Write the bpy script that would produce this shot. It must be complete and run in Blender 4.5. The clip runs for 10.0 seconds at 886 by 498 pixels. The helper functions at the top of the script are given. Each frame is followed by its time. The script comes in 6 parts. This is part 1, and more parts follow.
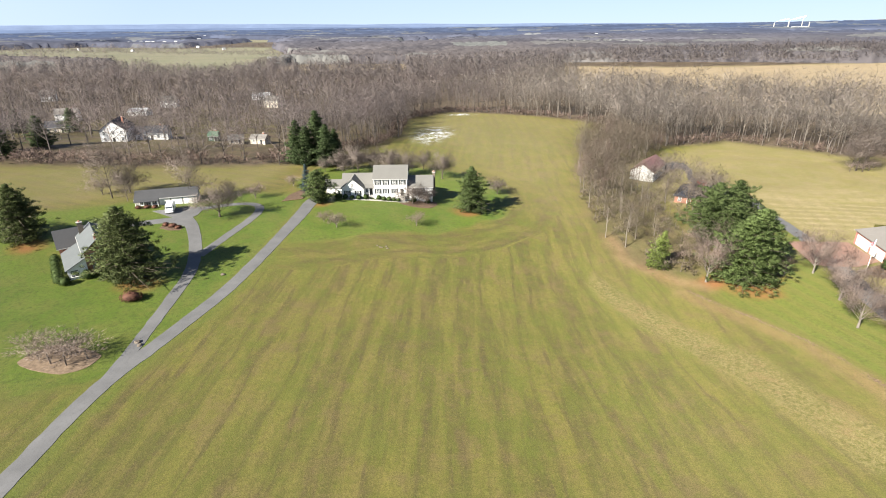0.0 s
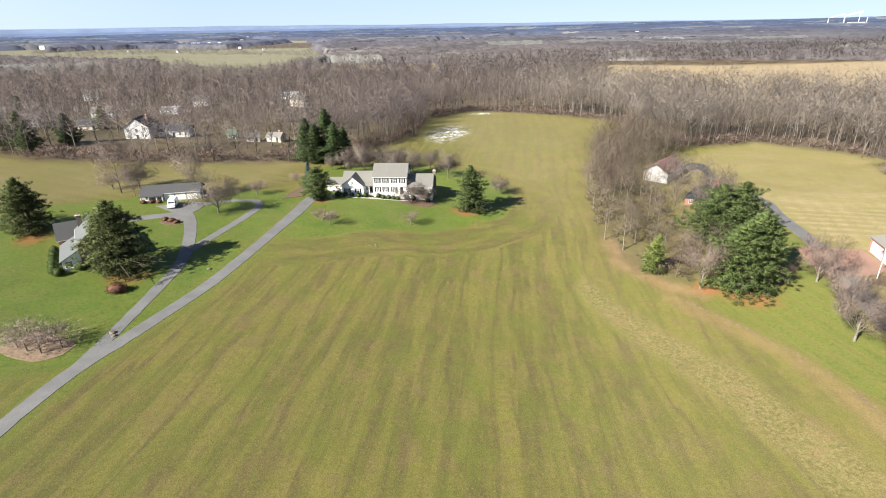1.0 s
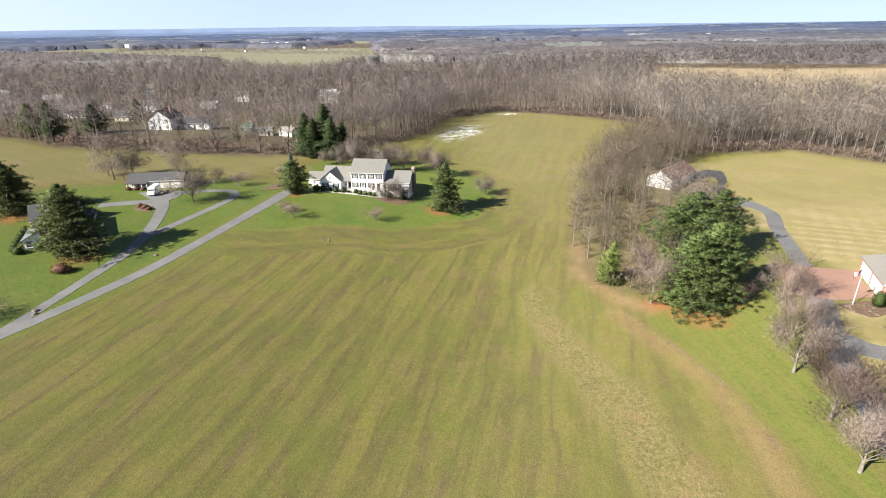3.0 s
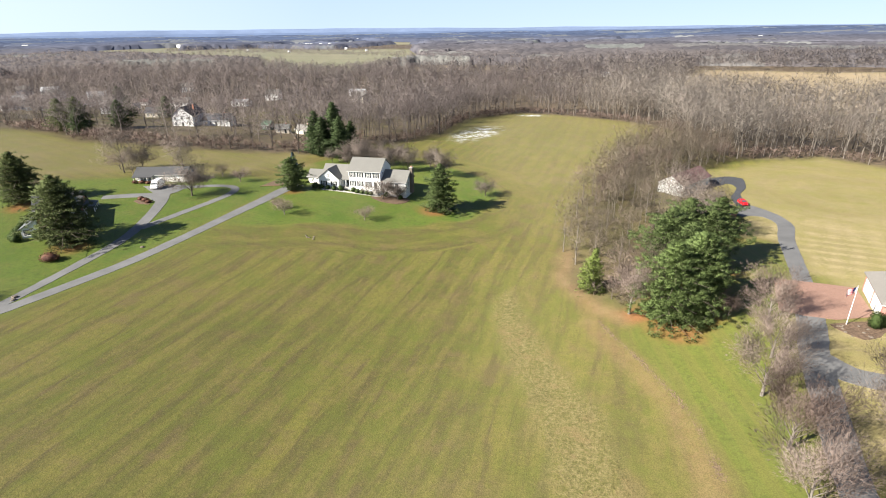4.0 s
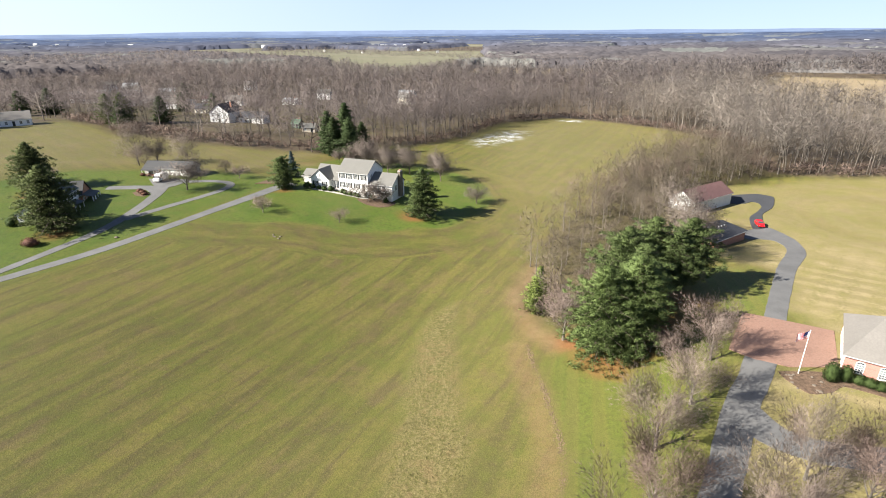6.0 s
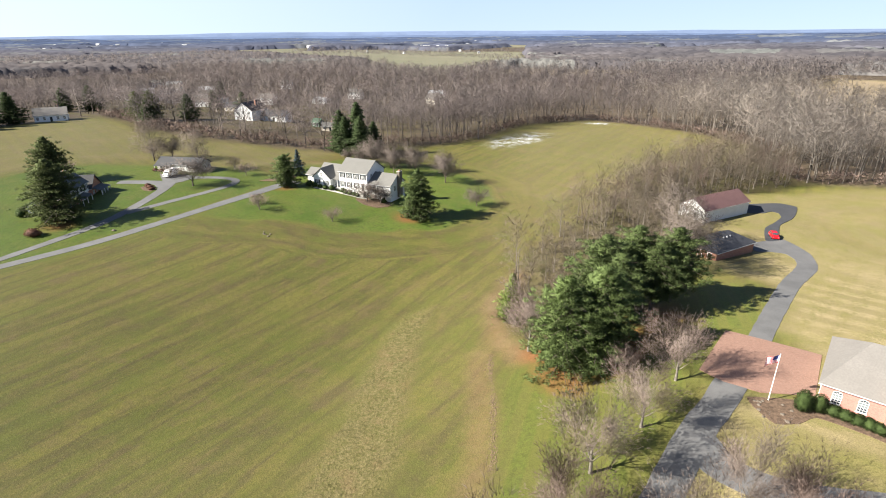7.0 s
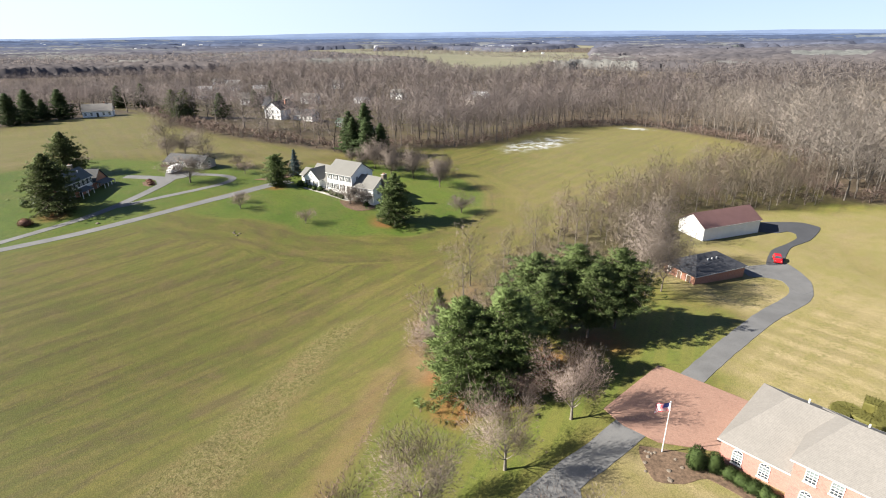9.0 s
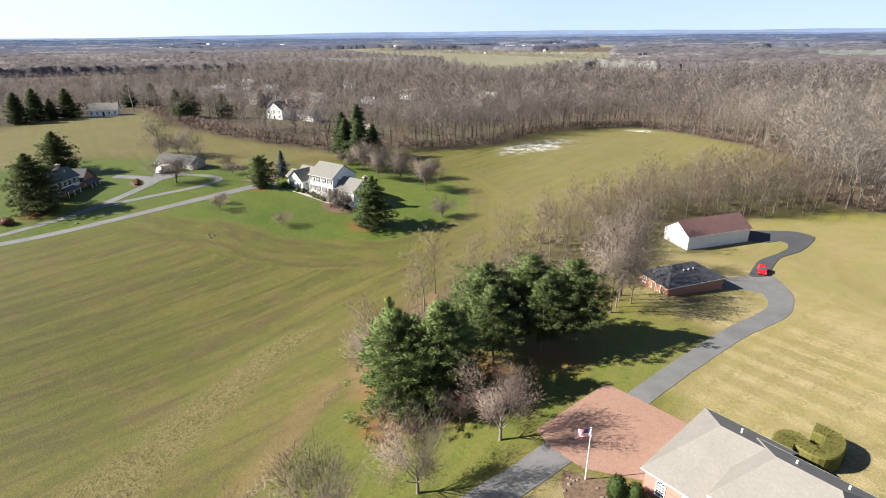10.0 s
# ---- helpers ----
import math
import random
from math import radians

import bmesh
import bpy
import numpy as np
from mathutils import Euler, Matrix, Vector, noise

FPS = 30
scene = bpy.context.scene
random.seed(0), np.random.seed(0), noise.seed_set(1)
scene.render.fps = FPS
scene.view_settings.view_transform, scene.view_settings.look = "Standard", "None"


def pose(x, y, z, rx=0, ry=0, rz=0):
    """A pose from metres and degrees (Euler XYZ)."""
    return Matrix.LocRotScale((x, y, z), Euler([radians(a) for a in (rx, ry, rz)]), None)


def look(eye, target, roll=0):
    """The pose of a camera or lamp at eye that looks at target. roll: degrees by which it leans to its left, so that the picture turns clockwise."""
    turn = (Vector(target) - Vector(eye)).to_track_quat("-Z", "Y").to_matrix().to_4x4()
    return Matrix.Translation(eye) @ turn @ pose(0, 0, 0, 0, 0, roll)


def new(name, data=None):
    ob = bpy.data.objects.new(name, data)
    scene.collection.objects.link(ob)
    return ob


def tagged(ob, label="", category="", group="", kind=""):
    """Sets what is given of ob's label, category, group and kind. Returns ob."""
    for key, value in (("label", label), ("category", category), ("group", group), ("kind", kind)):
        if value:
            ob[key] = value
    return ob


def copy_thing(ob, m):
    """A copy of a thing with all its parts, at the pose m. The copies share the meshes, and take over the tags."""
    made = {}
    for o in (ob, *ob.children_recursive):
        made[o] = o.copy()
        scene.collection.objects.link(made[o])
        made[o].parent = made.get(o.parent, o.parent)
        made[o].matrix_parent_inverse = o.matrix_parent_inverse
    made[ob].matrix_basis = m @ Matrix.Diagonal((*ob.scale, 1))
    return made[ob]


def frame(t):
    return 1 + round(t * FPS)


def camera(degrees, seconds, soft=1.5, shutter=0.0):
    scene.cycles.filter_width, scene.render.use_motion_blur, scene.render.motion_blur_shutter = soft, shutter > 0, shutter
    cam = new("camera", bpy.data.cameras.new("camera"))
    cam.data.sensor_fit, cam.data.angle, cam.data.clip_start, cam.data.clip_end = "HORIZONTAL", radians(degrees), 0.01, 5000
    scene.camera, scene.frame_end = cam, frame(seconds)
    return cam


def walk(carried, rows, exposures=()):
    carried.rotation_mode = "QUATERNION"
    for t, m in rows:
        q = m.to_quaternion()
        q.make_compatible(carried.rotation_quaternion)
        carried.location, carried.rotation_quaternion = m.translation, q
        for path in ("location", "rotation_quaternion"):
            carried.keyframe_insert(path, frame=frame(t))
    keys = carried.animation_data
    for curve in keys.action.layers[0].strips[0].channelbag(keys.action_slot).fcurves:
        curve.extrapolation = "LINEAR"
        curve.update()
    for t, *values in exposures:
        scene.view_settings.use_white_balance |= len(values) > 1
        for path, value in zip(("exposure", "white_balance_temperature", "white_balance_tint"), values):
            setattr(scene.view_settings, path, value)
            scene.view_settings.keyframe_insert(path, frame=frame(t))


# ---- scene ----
cam = camera(80.8, 10.0, 1.0)
PATH = [
    (0, (0.294, 0.02, 55.075), (0.28, 1.864, 54.301), -0.8),
    (0.5, (5.263, 0.684, 54.81), (5.209, 2.527, 54.035), -1.1),
    (1, (11.175, 1.739, 54.259), (11.025, 3.578, 53.486), -1.3),
    (1.5, (17.121, 2.938, 53.609), (16.92, 4.772, 52.839), -1.2),
    (2, (22.846, 4.347, 52.937), (22.603, 6.178, 52.169), -1.1),
    (2.5, (28.726, 6.194, 52.386), (28.426, 8.016, 51.62), -1.1),
    (4, (45.967, 13.196, 50.801), (45.462, 14.977, 50.045), -0.9),
    (4.5, (51.466, 15.889, 50.499), (50.897, 17.652, 49.745), -0.8),
    (5, (57.173, 18.916, 50.568), (56.553, 20.662, 49.817), -0.7),
    (5.5, (62.218, 21.926, 50.56), (61.533, 23.649, 49.811), -0.6),
    (7, (76.844, 32.433, 49.937), (75.959, 34.065, 49.194), -0.5),
    (7.5, (81.401, 36.135, 50.058), (80.443, 37.726, 49.315), -0.4),
    (8, (85.452, 39.896, 49.987), (84.448, 41.459, 49.246), -0.5),
    (8.5, (89.449, 43.778, 49.822), (88.409, 45.317, 49.082), -0.6),
    (9, (93.632, 48.04, 49.967), (92.546, 49.548, 49.227), -0.5),
    (9.5, (97.218, 52.395, 50.209), (96.129, 53.9, 49.467), -0.6),
    (10, (100.732, 56.647, 50.369), (99.586, 58.109, 49.627), -0.5),
]
walk(cam, [(t, look(eye, target, roll)) for t, eye, target, roll in PATH], exposures=[(0.0, 1.55), (5.0, 1.60), (10.0, 1.57)])

# ---- light ----
SUN_EL, SHADOW = 33.0, 43.0          # sun's height; bearing of the shadows from east towards north
sx, sy = math.cos(radians(SHADOW)), math.sin(radians(SHADOW))
sun = new("sun", bpy.data.lights.new("sun", "SUN"))
sun.data.energy, sun.data.angle, sun.data.color = 5.0, radians(0.5), (1.0, 0.942, 0.84)
sun.matrix_world = look((0, 0, 400), (sx * math.cos(radians(SUN_EL)), sy * math.cos(radians(SUN_EL)), 400 - math.sin(radians(SUN_EL))))
world = bpy.data.worlds.new("sky")
scene.world = world
world.use_nodes = True
wn = world.node_tree
sky = wn.nodes.new("ShaderNodeTexSky")
sky.sky_type, sky.sun_disc = "NISHITA", False
sky.sun_elevation, sky.sun_rotation = radians(SUN_EL), math.atan2(-sx, -sy)
sky.air_density, sky.dust_density, sky.ozone_density = 0.55, 0.1, 2.0
veil = wn.nodes.new("ShaderNodeMix")     # thin high cloud over the clear sky
veil.data_type = "RGBA"
veil.inputs[7].default_value = (4.4, 5.5, 7.5, 1.0)
up = wn.nodes.new("ShaderNodeSeparateXYZ")
thin = wn.nodes.new("ShaderNodeMapRange")     # the veil is thickest towards the horizon
wn.links.new(wn.nodes.new("ShaderNodeTexCoord").outputs["Generated"], up.inputs[0])
wn.links.new(up.outputs[2], thin.inputs[0])
for k, value in zip((1, 2, 3, 4), (0.08, 0.26, 0.82, 0.02)):
    thin.inputs[k].default_value = value
wn.links.new(thin.outputs[0], veil.inputs[0])
wn.links.new(sky.outputs[0], veil.inputs[6])
# the veil scatters the sun's light forward, so that the sky pales on the sun's side
toward = wn.nodes.new("ShaderNodeVectorMath")
toward.operation = "DOT_PRODUCT"
toward.inputs[1].default_value = (-sx * math.cos(radians(SUN_EL)), -sy * math.cos(radians(SUN_EL)), math.sin(radians(SUN_EL)))
wn.links.new(up.inputs[0].links[0].from_socket, toward.inputs[0])
halo = wn.nodes.new("ShaderNodeMapRange")
for k, value in zip((1, 2, 3, 4), (-0.2, 0.9, 0.0, 0.75)):
    halo.inputs[k].default_value = value
wn.links.new(toward.outputs["Value"], halo.inputs[0])
pale = wn.nodes.new("ShaderNodeMix")
pale.data_type = "RGBA"
pale.inputs[7].default_value = (9.0, 9.6, 9.8, 1.0)
low_halo = wn.nodes.new("ShaderNodeMath")
low_halo.operation = "MULTIPLY"
wn.links.new(halo.outputs[0], low_halo.inputs[0])
wn.links.new(thin.outputs[0], low_halo.inputs[1])
wn.links.new(low_halo.outputs[0], pale.inputs[0])
wn.links.new(veil.outputs[2], pale.inputs[6])
wn.links.new(pale.outputs[2], wn.nodes["Background"].inputs[0])
wn.nodes["Background"].inputs[1].default_value = 0.052


# ---- materials ----
def graph(name):
    m = bpy.data.materials.new(name)
    m.use_nodes = True
    t = m.node_tree
    return m, t, t.nodes["Principled BSDF"]


def node(t, kind, **values):
    n = t.nodes.new(kind)
    for key, value in values.items():
        n.inputs[key].default_value = value
    return n


def noise_at(t, scale, detail=3.0, rough=0.6, vector=None):
    n = node(t, "ShaderNodeTexNoise", Scale=scale, Detail=detail, Roughness=rough)
    if vector is None:
        vector = t.nodes.new("ShaderNodeTexCoord").outputs["Object"]
    t.links.new(vector, n.inputs["Vector"])
    return n.outputs[0]


def span(t, value, a, b, lo=0.0, hi=1.0):
    n = node(t, "ShaderNodeMapRange", **{"From Min": a, "From Max": b, "To Min": lo, "To Max": hi})
    t.links.new(value, n.inputs["Value"])
    return n.outputs[0]


def mix(t, fac, a, b, kind="MIX"):
    n = t.nodes.new("ShaderNodeMix")
    n.data_type, n.blend_type = "RGBA", kind
    for socket, value in ((n.inputs[0], fac), (n.inputs[6], a), (n.inputs[7], b)):
        if isinstance(value, bpy.types.NodeSocket):
            t.links.new(value, socket)
        elif isinstance(value, (int, float)):
            socket.default_value = value
        else:
            socket.default_value = (*value, 1.0)
    return n.outputs[2]


def calc(t, kind, a, b=0.0):
    n = t.nodes.new("ShaderNodeMath")
    n.operation = kind
    for socket, value in ((n.inputs[0], a), (n.inputs[1], b)):
        if isinstance(value, bpy.types.NodeSocket):
            t.links.new(value, socket)
        else:
            socket.default_value = value
    return n.outputs[0]


def relief(t, p, height, strength, distance):
    b = node(t, "ShaderNodeBump", Strength=strength, Distance=distance)
    t.links.new(height, b.inputs["Height"])
    t.links.new(b.outputs[0], p.inputs["Normal"])


def plain(name, colour, rough=0.7, metal=0.0, vary=0.25, scale=1.5, fine=12.0, bump=0.15, gloss=0.3):
    """A surface with blotches and grain of its own."""
    m, t, p = graph(name)
    big, small = noise_at(t, scale), noise_at(t, fine)
    dark = tuple(c * (1 - vary) for c in colour)
    pale = tuple(min(1.0, c * (1 + vary * 0.7)) for c in colour)
    c = mix(t, span(t, big, 0.3, 0.7), dark, pale)
    c = mix(t, span(t, small, 0.35, 0.65, 0.0, 0.5), c, mix(t, 0.4, c, dark))
    t.links.new(c, p.inputs["Base Color"])
    p.inputs["Roughness"].default_value, p.inputs["Metallic"].default_value = rough, metal
    p.inputs["Specular IOR Level"].default_value = gloss
    if bump:
        relief(t, p, small, bump, 0.02)
    return m


def leafy(name, colours, rough=0.75, through_light=0.0, trees=None):
    """Foliage or twigs: each leaf, needle tuft or twig has its own tone."""
    m, t, p = graph(name)
    g = t.nodes.new("ShaderNodeNewGeometry")
    o = t.nodes.new("ShaderNodeObjectInfo")
    c = mix(t, g.outputs["Random Per Island"], colours[0], colours[1])
    c = mix(t, span(t, noise_at(t, 0.35), 0.35, 0.65), c, mix(t, g.outputs["Random Per Island"], colours[1], colours[2]))
    c = mix(t, span(t, noise_at(t, 0.11, 2.0), 0.42, 0.62, 0.0, 0.6), c, tuple(0.62 * k for k in colours[2]))
    c = mix(t, span(t, o.outputs["Random"], 0, 1, 0.0, 0.35), c, colours[2])
    if trees:
        # one tone for each tree of a wood, darker bark on its limbs
        a = t.nodes.new("ShaderNodeAttribute")
        a.attribute_name = "tone"
        s = t.nodes.new("ShaderNodeSeparateColor")
        t.links.new(a.outputs["Color"], s.inputs[0])
        c = mix(t, span(t, s.outputs[0], 0.45, 1.0, 0.0, 0.45), c, trees[0])
        c = mix(t, span(t, s.outputs[1], 0.55, 1.0, 0.0, 0.5), c, trees[1])
        c = mix(t, span(t, s.outputs[1], 0.45, 0.0, 0.0, 0.45), c, trees[2])
        c = mix(t, span(t, s.outputs[2], 0.0, 1.0, 0.0, 0.9), c, trees[3])
    t.links.new(c, p.inputs["Base Color"])
    p.inputs["Roughness"].default_value, p.inputs["Specular IOR Level"].default_value = rough, 0.2
    if through_light:
        glow = t.nodes.new("ShaderNodeBsdfTranslucent")
        both = t.nodes.new("ShaderNodeMixShader")
        both.inputs[0].default_value = through_light
        t.links.new(c, glow.inputs[0])
        t.links.new(p.outputs[0], both.inputs[1]), t.links.new(glow.outputs[0], both.inputs[2])
        t.links.new(both.outputs[0], t.nodes["Material Output"].inputs[0])
    return m


def siding(name, colour, pitch=0.15):
    """Lapped boards."""
    m, t, p = graph(name)
    z = t.nodes.new("ShaderNodeSeparateXYZ")
    t.links.new(t.nodes.new("ShaderNodeTexCoord").outputs["Object"], z.inputs[0])
    lap = calc(t, "FRACT", calc(t, "DIVIDE", z.outputs[2], pitch))
    c = mix(t, span(t, noise_at(t, 0.8), 0.3, 0.7), tuple(v * 0.9 for v in colour), colour)
    c = mix(t, span(t, lap, 0.0, 0.12, 0.35, 0.0), c, tuple(v * 0.5 for v in colour))
    t.links.new(c, p.inputs["Base Color"])
    p.inputs["Roughness"].default_value = 0.55
    relief(t, p, lap, 0.4, 0.02)
    return m


def bricks(name, one, two, mortar, width=0.21, height=0.075, flat=False):
    m, t, p = graph(name)
    b = node(t, "ShaderNodeTexBrick", Color1=(*one, 1), Color2=(*two, 1), Mortar=(*mortar, 1), Scale=1.0)
    b.inputs["Mortar Size"].default_value, b.inputs["Brick Width"].default_value, b.inputs["Row Height"].default_value = 0.008, width, height
    x = t.nodes.new("ShaderNodeSeparateXYZ")
    t.links.new(t.nodes.new("ShaderNodeTexCoord").outputs["Object"], x.inputs[0])
    v = t.nodes.new("ShaderNodeCombineXYZ")
    if flat:
        t.links.new(x.outputs[0], v.inputs[0]), t.links.new(x.outputs[1], v.inputs[1])
    else:
        t.links.new(calc(t, "ADD", x.outputs[0], x.outputs[1]), v.inputs[0]), t.links.new(x.outputs[2], v.inputs[1])
    t.links.new(v.outputs[0], b.inputs["Vector"])
    c = mix(t, span(t, noise_at(t, 0.5), 0.3, 0.7, 0.0, 0.35), b.outputs[0], two)
    c = mix(t, span(t, noise_at(t, 3.0), 0.5, 0.75, 0.0, 0.5), c, tuple(0.6 * k for k in one))
    t.links.new(c, p.inputs["Base Color"])
    p.inputs["Roughness"].default_value = 0.85
    relief(t, p, b.outputs[1], -0.3, 0.01)
    return m


def shingle(name, colour, row=0.14):
    m, t, p = graph(name)
    z = t.nodes.new("ShaderNodeSeparateXYZ")
    t.links.new(t.nodes.new("ShaderNodeTexCoord").outputs["Object"], z.inputs[0])
    course = calc(t, "FRACT", calc(t, "DIVIDE", z.outputs[2], row * 0.55))
    tabs = noise_at(t, 4.0, 2.0)
    c = mix(t, span(t, noise_at(t, 0.35), 0.3, 0.7), tuple(k * 0.86 for k in colour), colour)
    c = mix(t, span(t, tabs, 0.35, 0.65, 0.0, 0.5), c, tuple(k * 0.7 for k in colour))
    c = mix(t, span(t, course, 0.0, 0.2, 0.4, 0.0), c, tuple(k * 0.5 for k in colour))
    t.links.new(c, p.inputs["Base Color"])
    p.inputs["Roughness"].default_value = 0.85
    relief(t, p, course, 0.5, 0.02)
    return m


def asphalt(name, colour):
    m, t, p = graph(name)
    c = mix(t, span(t, noise_at(t, 0.25), 0.3, 0.7), tuple(k * 0.8 for k in colour), tuple(k * 1.15 for k in colour))
    c = mix(t, span(t, noise_at(t, 2.0, 4.0), 0.5, 0.75, 0.0, 0.5), c, tuple(k * 0.6 for k in colour))
    c = mix(t, span(t, noise_at(t, 25.0, 2.0), 0.45, 0.6, 0.0, 0.3), c, tuple(k * 1.6 for k in colour))
    t.links.new(c, p.inputs["Base Color"])
    p.inputs["Roughness"].default_value = 0.85
    relief(t, p, noise_at(t, 30.0), 0.3, 0.01)
    return m


def ground_material():
    """Grass, and what lies in it: lawn, dry lawn, tussocks, soil, leaf litter, needles, snow, stubble."""
    m, t, p = graph("ground")
    zone = {}
    for key in ("zone_a", "zone_b", "zone_c"):
        a = t.nodes.new("ShaderNodeAttribute")
        # a paler panel set before the upper half of the glass
        a.attribute_name = key
        s = t.nodes.new("ShaderNodeSeparateColor")
        t.links.new(a.outputs["Color"], s.inputs[0])
        zone[key] = s.outputs
    lawn, dry, tussock = zone["zone_a"]
    soil, litter, needle = zone["zone_b"]
    snow, stubble, meadow = zone["zone_c"]
    mow = t.nodes.new("ShaderNodeAttribute")
    mow.attribute_name = "mow"
    huge, big, mid, small, grain = (noise_at(t, s, 4.0, 0.65) for s in (0.012, 0.06, 0.35, 1.6, 7.0))
    clump, big2 = noise_at(t, 3.2, 3.0, 0.7), noise_at(t, 0.035, 3.0, 0.6)
    blotch = noise_at(t, 0.16, 4.0, 0.7)
    # mown rows: long uneven streaks along the mower's way, thin darker wheel lines among them
    at_point = t.nodes.new("ShaderNodeSeparateXYZ")
    t.links.new(t.nodes.new("ShaderNodeTexCoord").outputs["Object"], at_point.inputs[0])

    def streak(across, along, detail):
        v = t.nodes.new("ShaderNodeCombineXYZ")
        t.links.new(calc(t, "MULTIPLY", mow.outputs["Fac"], across), v.inputs[0])
        t.links.new(calc(t, "MULTIPLY", calc(t, "ADD", at_point.outputs[1], at_point.outputs[0]), along), v.inputs[1])
        return noise_at(t, 1.0, detail, 0.6, v.outputs[0])

    broad, thin, worn = streak(0.15, 0.022, 3.0), streak(0.9, 0.035, 2.0), streak(0.42, 0.11, 4.0)
    sway = calc(t, "ADD", calc(t, "MULTIPLY", mow.outputs["Fac"], 2 * math.pi / 5.2), calc(t, "MULTIPLY", span(t, streak(0.22, 0.03, 3.0), 0.3, 0.7, -3.4, 3.4), span(t, calc(t, "ADD", lawn, dry), 0.2, 0.45, 1.0, 0.06)))
    band = calc(t, "SINE", sway)
    track = calc(t, "MULTIPLY", span(t, band, 0.35, 1.0), span(t, worn, 0.36, 0.58, 0.25, 1.0))
    ridge_row = calc(t, "MULTIPLY", span(t, band, -0.2, -0.9), span(t, worn, 0.64, 0.42, 0.3, 1.0))
    c = mix(t, span(t, big, 0.38, 0.62), (0.118, 0.106, 0.027), (0.150, 0.126, 0.036))
    c = mix(t, span(t, huge, 0.38, 0.58, 0.0, 0.8), c, (0.106, 0.119, 0.022))
    c = mix(t, span(t, broad, 0.50, 0.66, 0.0, 0.70), c, (0.178, 0.160, 0.034))
    c = mix(t, span(t, broad, 0.48, 0.34, 0.0, 0.70), c, (0.098, 0.080, 0.028))
    c = mix(t, span(t, worn, 0.51, 0.62, 0.0, 0.50), c, (0.190, 0.142, 0.054))
    c = mix(t, span(t, worn, 0.48, 0.38, 0.0, 0.50), c, (0.098, 0.110, 0.019))
    c = mix(t, calc(t, "MULTIPLY", ridge_row, 0.48), c, (0.192, 0.168, 0.042))
    c = mix(t, calc(t, "MULTIPLY", track, 0.78), c, (0.080, 0.064, 0.028))
    c = mix(t, calc(t, "MULTIPLY", span(t, thin, 0.55, 0.63), span(t, blotch, 0.35, 0.6, 0.1, 0.55)), c, (0.080, 0.067, 0.026))
    c = mix(t, span(t, mid, 0.48, 0.68, 0.0, 0.4), c, (0.172, 0.140, 0.042))
    c = mix(t, span(t, small, 0.46, 0.64, 0.0, 0.5), c, (0.080, 0.076, 0.020))
    c = mix(t, span(t, clump, 0.52, 0.68, 0.0, 0.45), c, (0.245, 0.20, 0.062))
    c = mix(t, span(t, blotch, 0.48, 0.66, 0.0, 0.6), c, (0.108, 0.124, 0.022))
    c = mix(t, span(t, blotch, 0.46, 0.30, 0.0, 0.6), c, (0.150, 0.108, 0.050))
    # far meadows, their colour paled and greyed as by haze
    c = mix(t, meadow, c, mix(t, span(t, huge, 0.4, 0.6), (0.205, 0.200, 0.125), (0.245, 0.224, 0.150)))
    g = mix(t, span(t, big, 0.4, 0.6), (0.072, 0.122, 0.013), (0.110, 0.156, 0.021))
    g = mix(t, span(t, blotch, 0.44, 0.64, 0.0, 0.5), g, (0.142, 0.140, 0.036))
    g = mix(t, span(t, mid, 0.50, 0.66, 0.0, 0.3), g, (0.150, 0.138, 0.036))
    g = mix(t, span(t, small, 0.48, 0.64, 0.0, 0.75), g, (0.050, 0.078, 0.014))
    g = mix(t, span(t, clump, 0.54, 0.68, 0.0, 0.42), g, (0.15, 0.19, 0.04))
    g = mix(t, span(t, band, -0.35, 0.35, 0.0, 0.5), g, (0.180, 0.168, 0.040))
    c = mix(t, lawn, c, g)
    d = mix(t, span(t, big, 0.38, 0.62), (0.232, 0.188, 0.094), (0.312, 0.250, 0.138))
    d = mix(t, calc(t, "MULTIPLY", span(t, band, -0.3, 0.6, 0.0, 0.75), span(t, dry, 0.45, 0.8, 0.35, 1.0)), d, (0.39, 0.312, 0.175))
    cross = calc(t, "SINE", calc(t, "MULTIPLY", calc(t, "SUBTRACT", at_point.outputs[0], calc(t, "MULTIPLY", at_point.outputs[1], 0.35)), 2 * math.pi / 4.4))
    check = calc(t, "MULTIPLY", calc(t, "ADD", calc(t, "MULTIPLY", cross, 0.4), 0.6), span(t, small, 0.42, 0.62))
    d = mix(t, calc(t, "MULTIPLY", check, span(t, dry, 0.6, 0.85, 0.2, 0.9)), d, (0.185, 0.162, 0.064))
    d = mix(t, span(t, blotch, 0.45, 0.65, 0.0, 0.6), d, (0.245, 0.205, 0.074))
    d = mix(t, span(t, mid, 0.5, 0.72, 0.0, 0.6), d, (0.19, 0.18, 0.058))
    c = mix(t, dry, c, d)
    k = mix(t, span(t, small, 0.35, 0.65), (0.130, 0.120, 0.038), (0.285, 0.232, 0.105))
    k = mix(t, span(t, mid, 0.52, 0.68), k, (0.27, 0.195, 0.095))
    c = mix(t, calc(t, "MULTIPLY", tussock, span(t, clump, 0.25, 0.55, 0.35, 1.0)), c, k)
    e = mix(t, span(t, mid, 0.3, 0.7), (0.225, 0.130, 0.070), (0.285, 0.190, 0.105))
    c = mix(t, calc(t, "MULTIPLY", soil, span(t, small, 0.2, 0.6, 0.55, 1.0)), c, e)
    f = mix(t, span(t, mid, 0.35, 0.65), (0.078, 0.057, 0.042), (0.138, 0.100, 0.070))
    c = mix(t, litter, c, f)
    n = mix(t, span(t, small, 0.3, 0.7), (0.215, 0.078, 0.032), (0.300, 0.122, 0.052))
